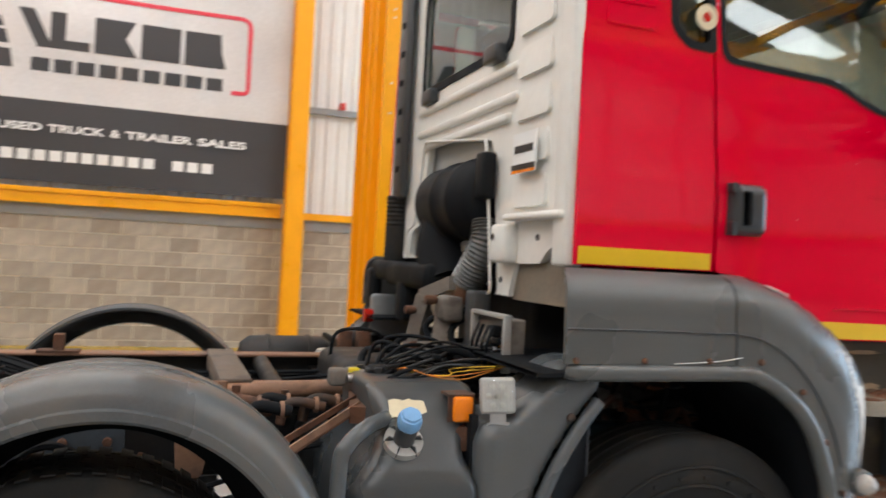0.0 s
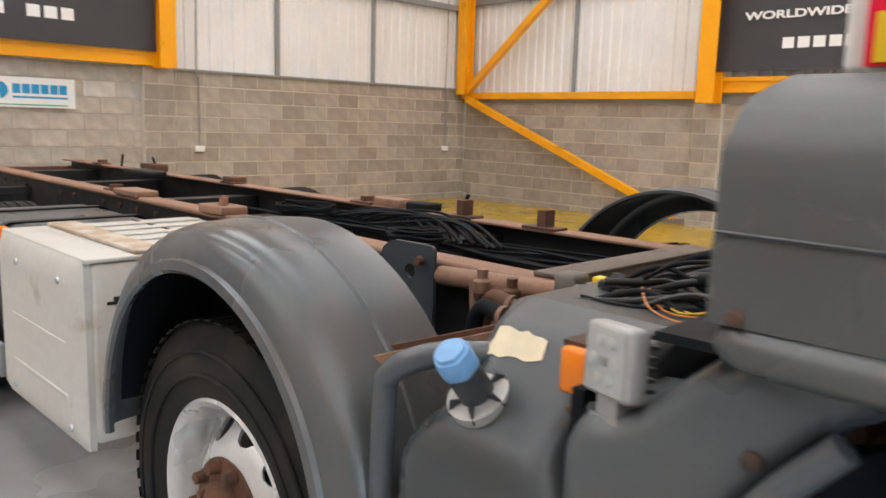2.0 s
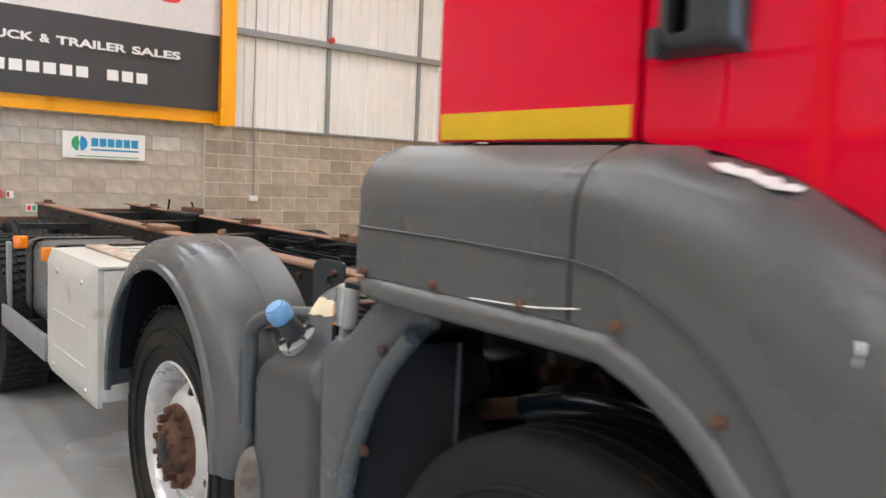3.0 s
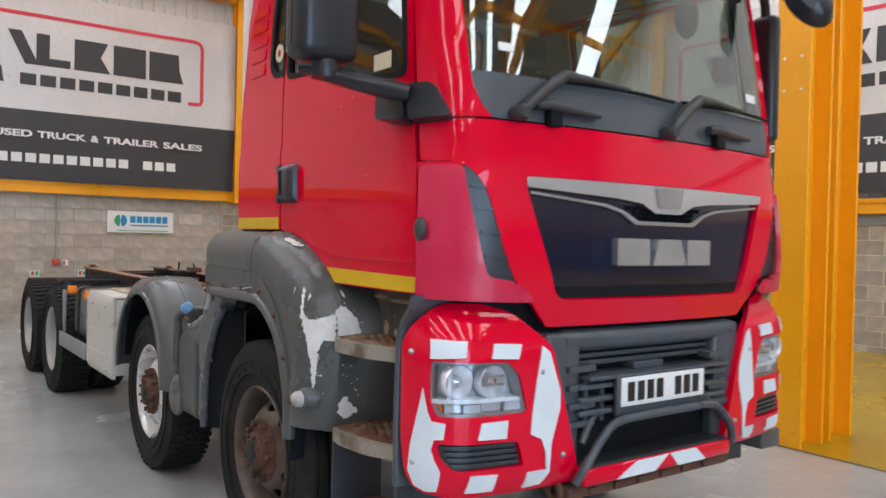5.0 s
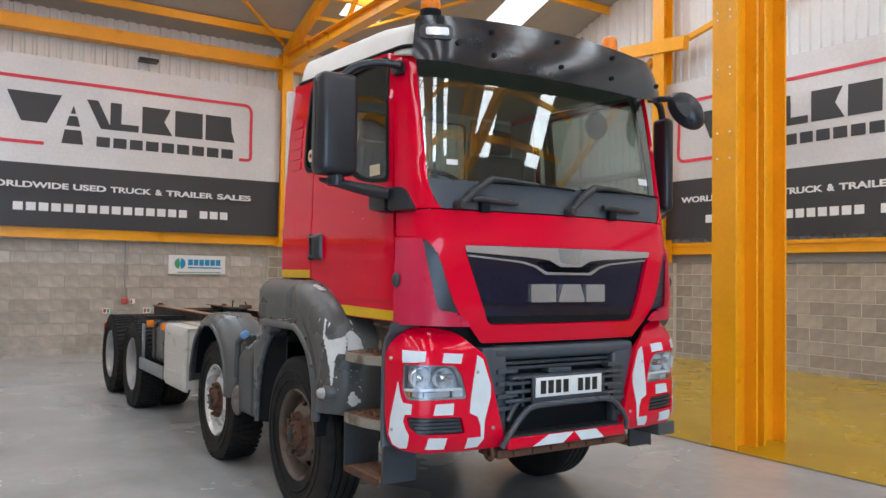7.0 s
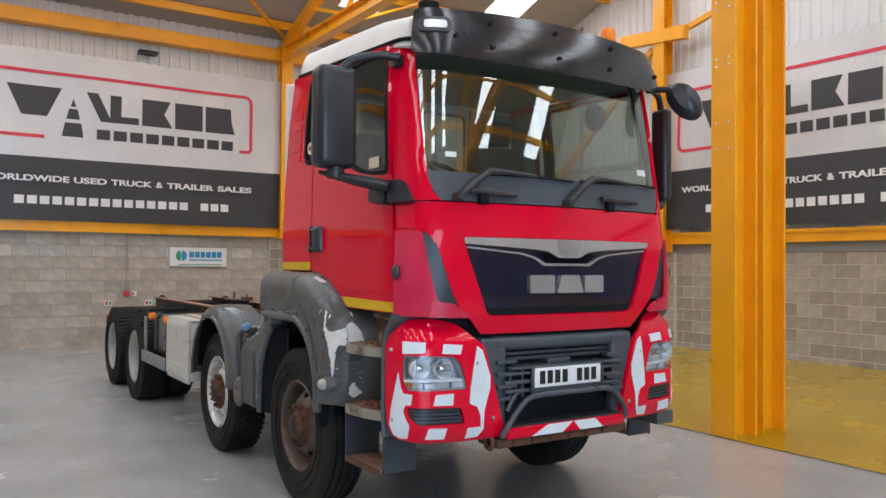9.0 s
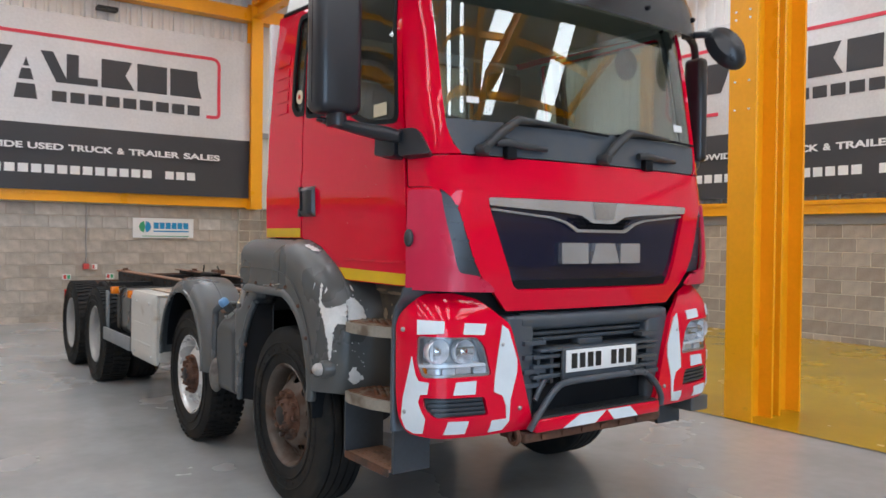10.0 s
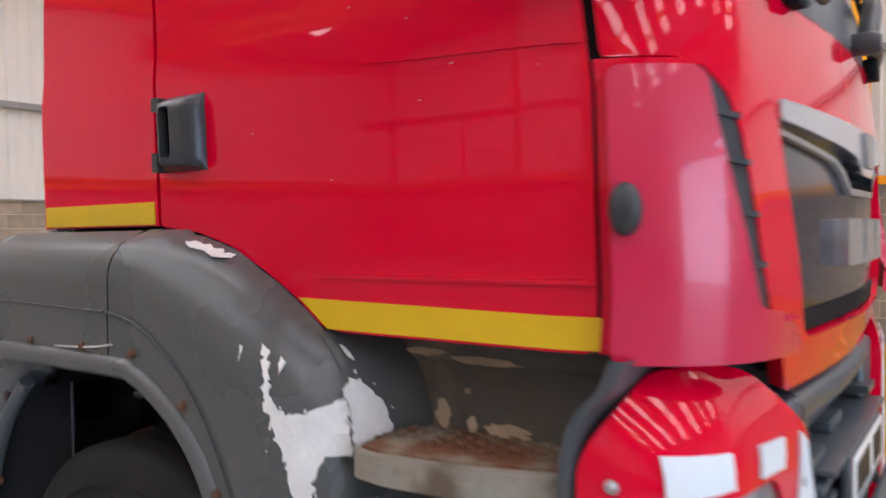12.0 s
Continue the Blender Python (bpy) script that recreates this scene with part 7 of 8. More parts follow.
def build_rear_guard():
    """The moulded panel behind the front wheel, with lamp and indicator."""
    before = set(scene.objects)
    outer = rounded([(-0.63, 0.52), (-0.645, 1.05), (-0.62, 1.10), (-0.545, 1.115), (-0.505, 1.15), (-0.445, 1.205), (-0.39, 1.25), (-0.33, 1.272), (-0.24, 1.27), (-0.245, 1.20), (-0.285, 1.16), (-0.35, 1.08), (-0.435, 0.94), (-0.485, 0.78), (-0.50, 0.52)], 0.03)
    for side in (-1, 1):
        def shape(u, v, s=side):
            d = edge_gap(outer, u, v)
            return (u, s * (1.17 - 0.045 * (1 - math.sqrt(max(0.0, 1 - max(0.0, 1 - d / 0.045) ** 2)))), v)

        bm = bmesh.new()
        sheet(bm, outer, shape, (), 0.018, -0.02 * side)
        p = part("wheel_guard", bm, GUARD_PLASTIC, truck, "grey moulded guard panel behind the front wheel", angle=60)
        bm = bmesh.new()
        crest = smooth2([(-0.645, 1.045), (-0.62, 1.10), (-0.545, 1.115), (-0.505, 1.15), (-0.445, 1.205), (-0.39, 1.25), (-0.33, 1.272), (-0.24, 1.27)], 4)
        rows = [[bm.verts.new((x, side * y, z + dz)) for x, z in crest] for y, dz in ((1.13, -0.002), (1.06, 0.006), (0.96, 0.010), (0.95, 0.0), (0.95, -0.05))]
        for a, b in zip(rows, rows[1:]):
            for k in range(len(crest) - 1):
                bm.faces.new((a[k], a[k + 1], b[k + 1], b[k]))
        part("guard_top", bm, GUARD_PLASTIC, p)
        part("guard_side", boxes((-0.65, -0.63, *sorted((side * 0.7, side * 1.12)), 0.52, 1.12)), BLACK, p)
        g = bmesh.new()
        tube(g, [(-0.265, side * 1.165, 1.165), (-0.345, side * 1.175, 1.07), (-0.42, side * 1.175, 0.94), (-0.475, side * 1.175, 0.78), (-0.495, side * 1.175, 0.52)], 0.02, 14)
        part("guard_lip", g, GUARD_PLASTIC, p)
        bm = bmesh.new()
        arc = smooth2([(-0.265, 1.15), (-0.345, 1.07), (-0.42, 0.94), (-0.475, 0.78), (-0.495, 0.52)], 4)
        rows = [[bm.verts.new((x if y > 1.1 else -0.235, side * y, z)) for x, z in arc] for y in (1.165, 1.06, 1.055, 1.15)]
        for a, b in zip(rows, rows[1:] + rows[:1]):
            for k in range(len(arc) - 1):
                bm.faces.new((a[k], a[k + 1], b[k + 1], b[k]))
        part("arch_liner", bm, BLACK, p)
        part("liner_edge", tube(bmesh.new(), [(-0.235, side * 1.06, 1.15), (-0.232, side * 1.06, 0.52)], 0.005, 6, 1), FLAP, p)
        for x, z in ((-0.36, 1.12), (-0.42, 0.88)):
            part("guard_screw", lathe(bmesh.new(), [(0.014, side * 1.165), (0.012, side * 1.176), (0.0, side * 1.178)], (x, 0, z), "y", 10), RUST, p)
    # square work lamp
    lamp = part("work_lamp", boxes((-0.63, -0.52, -1.145, -1.105, 1.135, 1.245), bevel=0.01), ALLOY, truck, "square white-lens work lamp on a bracket")
    part("lamp_lens", boxes((-0.622, -0.528, -1.150, -1.144, 1.143, 1.237), bevel=0.002), LENS_CLEAR, lamp)
    part("lamp_reflector", boxes((-0.622, -0.528, -1.1465, -1.1455, 1.143, 1.237)), BOX_WHITE, lamp)
    for i, j in ((0, 0), (1, 0), (-1, 0), (0.5, 1), (-0.5, 1), (0.5, -1), (-0.5, -1), (0, 0)):
        part("lamp_led", lathe(bmesh.new(), [(0.009, -1.1468), (0.008, -1.149), (0.0, -1.1495)], (-0.575 + i * 0.028, 0, 1.19 + j * 0.028), "y", 12), LED, lamp)
    for k in range(8):
        part("lens_rib", boxes((-0.614 + k * 0.011, -0.6125 + k * 0.011, -1.1512, -1.149, 1.146, 1.234)), LENS_CLEAR, lamp)
    for k in range(6):
        part("lamp_fin", boxes((-0.62, -0.53, -1.105, -1.085, 1.15 + k * 0.016, 1.156 + k * 0.016)), PLASTIC_SMOOTH, lamp)
    part("lamp_bracket", boxes((-0.60, -0.55, -1.135, -1.115, 1.105, 1.137), (-0.61, -0.54, -1.14, -1.08, 1.098, 1.108)), DULL_METAL, lamp)
    ind = part("indicator", boxes((-0.695, -0.635, -1.095, -1.07, 1.095, 1.168), bevel=0.008), AMBER, truck, "amber side indicator on a rusty bracket")
    part("indicator_bracket", boxes((-0.705, -0.625, -1.072, -1.0, 1.165, 1.172), (-0.705, -0.625, -1.068, -1.06, 1.06, 1.172)), RUST, ind)
    part("indicator_horn", lathe(bmesh.new(), [(0.0, -1.09), (0.035, -1.085), (0.04, -1.06), (0.02, -1.0)], (-0.66, 0, 1.045), "y", 16), RUST, ind)
    p = bmesh.new()
    bmesh.ops.create_uvsphere(p, u_segments=18, v_segments=10, radius=0.08)
    p.transform(pose(-0.98, -1.16, 0.60) @ Matrix.Diagonal((0.8, 0.6, 1.5, 1)))
    part("rubber_buffer", p, MOUNT, truck)
    for o in set(scene.objects) - before:
        if o.parent == truck:
            o.matrix_basis = Matrix.Translation((-0.11, 0, 0)) @ o.matrix_basis
    # the lamp is turned a little to the rear
    at = Vector((-0.685, -1.12, 1.19))
    lamp.matrix_basis = Matrix.Translation(at - Vector((0, 0, 0.012))) @ pose(0, 0, 0, -5, -4, -21) @ Matrix.Diagonal((0.93, 0.93, 0.93, 1)) @ Matrix.Translation(-at) @ lamp.matrix_basis


def build_boxes():
    body = part("battery_box", boxes((-3.20, -2.43, -1.18, -0.48, 0.50, 1.055), bevel=0.012), BOX_WHITE, truck, "grubby white battery box behind the second axle")
    bm = bmesh.new()
    cover = rounded(rect(-3.22, -2.44, 0.475, 1.065), 0.02)
    sheet(bm, cover, lambda u, v: (u, -1.20 - 0.025 * min(1, edge_gap(cover, u, v) / 0.03), v), (), 0.05, 0.02)
    c = part("box_cover", bm, BOX_WHITE, body, "white pressed cover panel")
    for x, z in ((-2.98, 0.99), (-2.58, 0.99), (-3.05, 0.54), (-2.52, 0.54)):
        part("cover_screw", lathe(bmesh.new(), [(0.012, -1.225), (0.01, -1.232), (0.0, -1.233)], (x, 0, z), "y", 10), DULL_METAL, c)
    lid = part("box_lid", boxes((-3.22, -2.425, -1.20, -0.98, 1.057, 1.072), (-3.22, -2.425, -0.965, -0.48, 1.057, 1.07), bevel=0.005), BOX_WHITE, body, "stained white lid in two parts")
    for y in (-0.972, -0.72):
        part("lid_joint", boxes((-3.22, -2.425, y - 0.006, y + 0.006, 1.06, 1.0735)), INK, lid)
    part("lid_plank", boxes((-3.20, -2.43, -1.05, -0.95, 1.072, 1.086), bevel=0.004), PLANK, lid, "worn brown plank on the lid")
    for k in range(6):
        part("lid_rib", boxes((-3.12 + 0.13 * k, -3.08 + 0.13 * k, -0.94, -0.50, 1.07, 1.078), bevel=0.003), BOX_WHITE, lid)
    part("cover_emboss", boxes((-3.05, -2.54, -1.2285, -1.222, 0.625, 0.640), (-3.05, -2.54, -1.2285, -1.222, 0.80, 0.806), bevel=0.003), BOX_WHITE, c)
    for k in range(3):
        part("vent_slot", boxes((-2.428, -2.424, -1.14, -1.0, 0.93 - 0.16 * k, 0.938 - 0.16 * k)), INK, body)
    for z in (0.94, 0.82):
        part("box_latch", boxes((-2.432, -2.42, -1.12, -0.98, z, z + 0.012)), INK, body)
    tank = part("fuel_tank", boxes((-4.22, -3.36, -1.12, -0.52, 0.60, 1.04), bevel=0.06), PLASTIC, truck, "dull grey fuel tank")
    for x in (-4.0, -3.58):
        part("tank_strap", boxes((x - 0.025, x + 0.025, -1.128, -0.51, 0.593, 1.047), bevel=0.05), GRIME, tank)
    for x in (-4.12, -3.45):
        part("marker_lamp", boxes((x - 0.03, x + 0.03, -1.19, -1.12, 0.98, 1.05), bevel=0.008), AMBER, tank, "amber side marker lamp")
    guard = part("side_guard", boxes((-4.35, -3.28, -1.215, -1.19, 0.50, 0.625), (-4.35, -4.27, -1.19, -1.17, 0.60, 1.0), bevel=0.004), GUARD_GREY, truck, "grey side guard rail")
    for x in (-3.88, -3.38):
        part("guard_post", boxes((x - 0.02, x + 0.02, -1.19, -0.45, 0.52, 0.6)), GRIME, guard)
    for s in (-1, 1):
        part("wing_stay", boxes((-5.55, -5.45, *sorted((s * 0.42, s * 0.9)), 0.98, 1.02)), GRIME, truck)
    part("rear_end_beam", boxes((-7.2, -7.12, -0.9, 0.9, 0.86, 0.96), (-7.2, -7.14, -1.1, 1.1, 0.55, 0.66), bevel=0.01), RUST, truck, "rusty rear end beam")
    for s in (-1, 1):
        part("tail_lamp", boxes((-7.22, -7.14, *sorted((s * 0.75, s * 1.1)), 0.72, 0.84), bevel=0.01), RED_LENS, truck)
    tank2 = part("air_tank", lathe(bmesh.new(), [(0.0, -0.27), (0.08, -0.255), (0.115, -0.21), (0.118, 0.15), (0.08, 0.2), (0.0, 0.21)], (-0.98, 0.78, 1.02), "x", 28), GRIME, truck, "grimy air tank with dull bands")
    for x in (-1.1, -0.9):
        part("tank_band", lathe(bmesh.new(), [(0.119, -0.008), (0.123, -0.008), (0.123, 0.008), (0.119, 0.008)], (x, 0.78, 1.02), "x", 28, close=True), GRIME, tank2)
    part("reservoir_cap", lathe(bmesh.new(), [(0.05, 1.05), (0.055, 1.075), (0.045, 1.105), (0.0, 1.11)], (-0.86, 0.50, 0), "z", 20), BOX_WHITE, truck, "white reservoir cap")
    for x in (-0.76, -0.67):
        part("upright_bracket", boxes((x - 0.03, x + 0.03, 0.52, 0.6, 1.0, 1.19 + 0.08 * (x > -0.6)), bevel=0.006), RUST, truck)


PLANK = mat("worn_brown_plank", (0.40, 0.30, 0.21), 0.75, vary=0.25, scale=5, fine=70, bump=0.15, second=(0.52, 0.48, 0.41), spots=0.05, spot_scale=9)
GUARD_GREY = mat("grey_guard_paint", (0.22, 0.23, 0.235), 0.5, vary=0.12, scale=4, fine=50, bump=0.05, second=(0.10, 0.09, 0.08), spots=-0.08)


def build_intake():
    drum = part("air_filter", lathe(bmesh.new(), [(0.0, -0.47), (0.12, -0.46), (0.165, -0.42), (0.17, -0.30), (0.178, -0.29), (0.178, -0.26), (0.17, -0.25), (0.17, -0.10), (0.178, -0.09), (0.178, -0.06), (0.17, -0.05), (0.17, 0.15), (0.15, 0.2), (0.0, 0.21)], (-0.37, 0.09, 1.815), "y", 40), BLACK, truck, "black ribbed air filter drum behind the cab")
    part("filter_outlet", tube(bmesh.new(), [(-0.40, 0.16, 1.74), (-0.43, 0.12, 1.60), (-0.42, 0.04, 1.46)], 0.12, 16), BLACK, drum)
    part("filter_box", boxes((-0.56, -0.32, -0.02, 0.62, 1.42, 1.54), bevel=0.03), BLACK, drum)
    part("filter_clip", boxes((-0.50, -0.44, -0.47, -0.38, 1.80, 1.98), bevel=0.015), BLACK, drum)
    hose = [(-0.42, -0.36, 1.72), (-0.43, -0.37, 1.64), (-0.45, -0.33, 1.55), (-0.47, -0.28, 1.47)]
    part("intake_hose", tube(bmesh.new(), hose, 0.062, 16, 12, ribs=0.12), PLASTIC, drum, "dusty grey corrugated rubber hose")
    part("hose_elbow", tube(bmesh.new(), [(-0.47, -0.28, 1.47), (-0.49, -0.24, 1.40), (-0.50, -0.12, 1.36)], 0.06, 14), STEP_DIRTY, drum)
    snork = part("intake_snorkel", boxes((-0.49, -0.443, 0.66, 0.83, 1.86, 3.0), bevel=0.025), PLASTIC_SMOOTH, truck, "tall dark air intake duct behind the cab")
    for k in range(6):
        part("duct_clip", boxes((-0.502, -0.485, 0.71, 0.74, 2.0 + k * 0.15, 2.03 + k * 0.15), bevel=0.004), BLACK, snork)
    part("duct_bellows", tube(bmesh.new(), [(-0.46, 0.79, 1.88), (-0.46, 0.79, 1.72), (-0.465, 0.78, 1.53)], 0.055, 18, 14, ribs=0.1), RUBBER, snork, "corrugated bellows under the duct")
    part("duct_foot", boxes((-0.55, -0.40, 0.26, 0.96, 1.44, 1.54), (-0.57, -0.50, 0.86, 0.96, 1.27, 1.50), (-0.56, -0.44, 0.30, 0.42, 1.26, 1.46), bevel=0.025), BLACK, snork)
    bm = boxes((-0.64, -0.50, -0.34, 0.08, 1.09, 1.14), (-0.59, -0.51, -0.38, -0.24, 1.32, 1.42), bevel=0.02)
    for a, b, w, h in (((-0.58, 0.06, 1.12), (-0.54, 0.0, 1.40), 0.06, 0.07), ((-0.54, 0.02, 1.40), (-0.52, -0.30, 1.47), 0.06, 0.055), ((-0.58, -0.32, 1.12), (-0.54, -0.26, 1.36), 0.08, 0.05), ((-0.60, 0.04, 1.18), (-0.58, -0.30, 1.22), 0.05, 0.04)):
        beam(bm, a, b, w, h)
    mount = part("rear_mount", bm, MOUNT, truck, "grey-brown cast cab mount behind the engine")
    for y, z in ((-0.02, 1.34), (-0.28, 1.40), (-0.12, 1.20)):
        part("mount_bolt", lathe(bmesh.new(), [(0.0, -0.03), (0.018, -0.028), (0.02, 0.0), (0.012, 0.02)], (-0.61, y, z), "x", 10), RUST, mount)
    part("rear_mount_plate", boxes((-0.52, -0.44, -0.48, -0.40, 1.10, 1.45), bevel=0.012), PLASTIC_SMOOTH, truck)
    b = part("battery_tray", boxes((-0.50, -0.44, -0.785, -0.51, 1.19, 1.37), bevel=0.008), MOUNT, truck, "open silver control box with wires")
    part("tray_frame", boxes((-0.53, -0.50, -0.80, -0.785, 1.19, 1.385), (-0.53, -0.50, -0.51, -0.495, 1.19, 1.385), (-0.53, -0.50, -0.785, -0.51, 1.37, 1.385), bevel=0.003), ALLOY, b)
    rng = random.Random(9)
    for k in range(12):
        y, z = rng.uniform(-0.77, -0.56), rng.uniform(1.2, 1.34)
        part("relay", boxes((-0.53, -0.50, y, y + rng.uniform(0.02, 0.05), z, z + rng.uniform(0.015, 0.04)), bevel=0.003), rng.choice([BLACK, MOUNT, DULL_METAL, GRIME]), b)
    for k in range(4):
        y = -0.60 - 0.045 * k
        part("tray_wire", tube(bmesh.new(), [(-0.54, y, 1.34), (-0.57, y - 0.02, 1.28), (-0.55, y + 0.03, 1.22), (-0.58, y + 0.05, 1.16)], 0.006, 6), BLACK if k % 2 else GRIME, b)
    side = part("far_flap", boxes((-0.57, -0.34, 0.80, 0.86, 1.14, 1.36), bevel=0.02), GUARD_GREY, truck)
    part("red_marker", lathe(bmesh.new(), [(0.0, -0.05), (0.035, -0.045), (0.035, 0.0), (0.0, 0.0)], (-0.56, 0.82, 1.245), "x", 16), RED_LENS, side, "red marker lamp")


MOUNT = mat("grey_cast_iron", (0.17, 0.15, 0.13), 0.75, vary=0.25, scale=9, fine=60, bump=0.25, second=(0.09, 0.07, 0.06), spots=0.0)


def build_cables():
    rng = random.Random(33)
    for k in range(24):
        y0, z0 = rng.uniform(-0.88, -0.66), rng.uniform(1.17, 1.22)
        x0 = rng.uniform(-0.98, -0.82)
        pts = [(x0, y0, z0), (x0 + 0.10, y0 + rng.uniform(-0.03, 0.08), z0 + rng.uniform(0.0, 0.05)), (x0 + 0.24, y0 + rng.uniform(-0.02, 0.16), z0 + rng.uniform(-0.02, 0.05)), (x0 + 0.42, y0 + rng.uniform(0.0, 0.22), z0 + rng.uniform(-0.03, 0.06))]
        h = part("hose", tube(bmesh.new(), pts, rng.choice([0.004, 0.005, 0.007]), 8), rng.choice([BLACK, GRIME, GRIME, PLASTIC_SMOOTH]), truck)
        a = Vector(pts[1])
        if k % 4:
            continue
        part("hose_union", lathe(bmesh.new(), [(0.0, -0.016), (0.011, -0.016), (0.013, -0.004), (0.013, 0.01), (0.009, 0.016), (0.0, 0.016)], a, "x", 10), rng.choice([MOUNT, GRIME, BLACK]), h)
    block = part("valve_block", boxes((-1.095, -1.04, -0.74, -0.68, 1.14, 1.195), bevel=0.01), MOUNT, truck, "grey cast valve block with hoses")
    for k in range(4):
        part("valve_port", lathe(bmesh.new(), [(0.0, 0.0), (0.012, 0.0), (0.015, 0.015), (0.01, 0.03), (0.0, 0.03)], (-1.04, -0.735 + 0.018 * k, 1.165), "x", 10), BLACK if k % 2 else DULL_METAL, block)
    for k in range(4):
        part("wire", tube(bmesh.new(), [(-0.90 + 0.01 * k, -0.70 + 0.02 * k, 1.19), (-0.86, -0.78 + 0.025 * k, 1.205 - 0.008 * k), (-0.79 + 0.02 * k, -0.86 + 0.01 * k, 1.19), (-0.70, -0.88 + 0.035 * k, 1.185 + 0.006 * k), (-0.60, -0.84 - 0.02 * k, 1.20 + 0.01 * k), (-0.5, -0.80, 1.22)], 0.0018, 5), WIRE_O if k < 2 else WIRE_Y, truck, "thin orange wire")
    rng = random.Random(21)
    for k in range(22):
        y, z = rng.uniform(-0.30, 0.33), rng.uniform(0.97, 1.05)
        x0, x1 = rng.uniform(-3.9, -3.0), rng.uniform(-0.7, -0.35)
        pts, x = [], x0
        while x < x1:
            pts.append((x, y + rng.uniform(-0.03, 0.03) + 0.05 * math.sin(x * 2 + k), z + rng.uniform(-0.018, 0.022)))
            x += rng.uniform(0.25, 0.45)
        pts.append((x1, y, z))
        part("cable", tube(bmesh.new(), pts, rng.choice([0.005, 0.006, 0.009]), 6, 4), BLACK if rng.random() < 0.85 else GRIME, truck)
    for k in range(16):
        x, y = rng.uniform(-2.9, -2.3), rng.uniform(0.1, 0.28)
        part("cable", tube(bmesh.new(), [(x - 0.35, y + rng.uniform(-0.05, 0.05), 1.06), (x - 0.15, y, 1.08 + 0.03 * rng.random()), (x + 0.1, y + 0.03, 1.085 + 0.03 * rng.random()), (x + 0.35, y - 0.05, 1.05)], 0.007, 6), BLACK, truck)
    for k in range(26):
        x, y = rng.uniform(-0.95, -0.55), rng.uniform(-0.75, 0.1)
        h = rng.uniform(0.03, 0.12)
        part("hose", tube(bmesh.new(), [(x, y, 1.1), (x + rng.uniform(0, 0.08), y + rng.uniform(-0.08, 0.08), 1.13 + h), (x + rng.uniform(0.1, 0.2), y + rng.uniform(-0.1, 0.1), 1.14 + h), (x + rng.uniform(0.15, 0.3), y + rng.uniform(-0.1, 0.1), 1.1 + 0.6 * h)], rng.choice([0.008, 0.011, 0.015]), 8), BLACK, truck)
    for k in range(3):
        part("wire", tube(bmesh.new(), [(-0.85 + 0.02 * k, -0.72, 1.20), (-0.72, -0.70 - 0.01 * k, 1.175), (-0.60, -0.70 + 0.01 * k, 1.19 + 0.008 * k), (-0.48, -0.70, 1.24 + 0.02 * k), (-0.42, -0.66, 1.28)], 0.0025, 5), WIRE_O if k % 2 else WIRE_Y, truck, "thin yellow wire")
    for k in range(7):
        y = rng.uniform(-0.42, -0.15)
        part("hose", tube(bmesh.new(), [(-0.45, y, 1.38), (-0.52 - 0.03 * k * 0.3, y + 0.05, 1.28), (-0.50, y - 0.05, 1.16)], 0.014, 8), BLACK, truck)


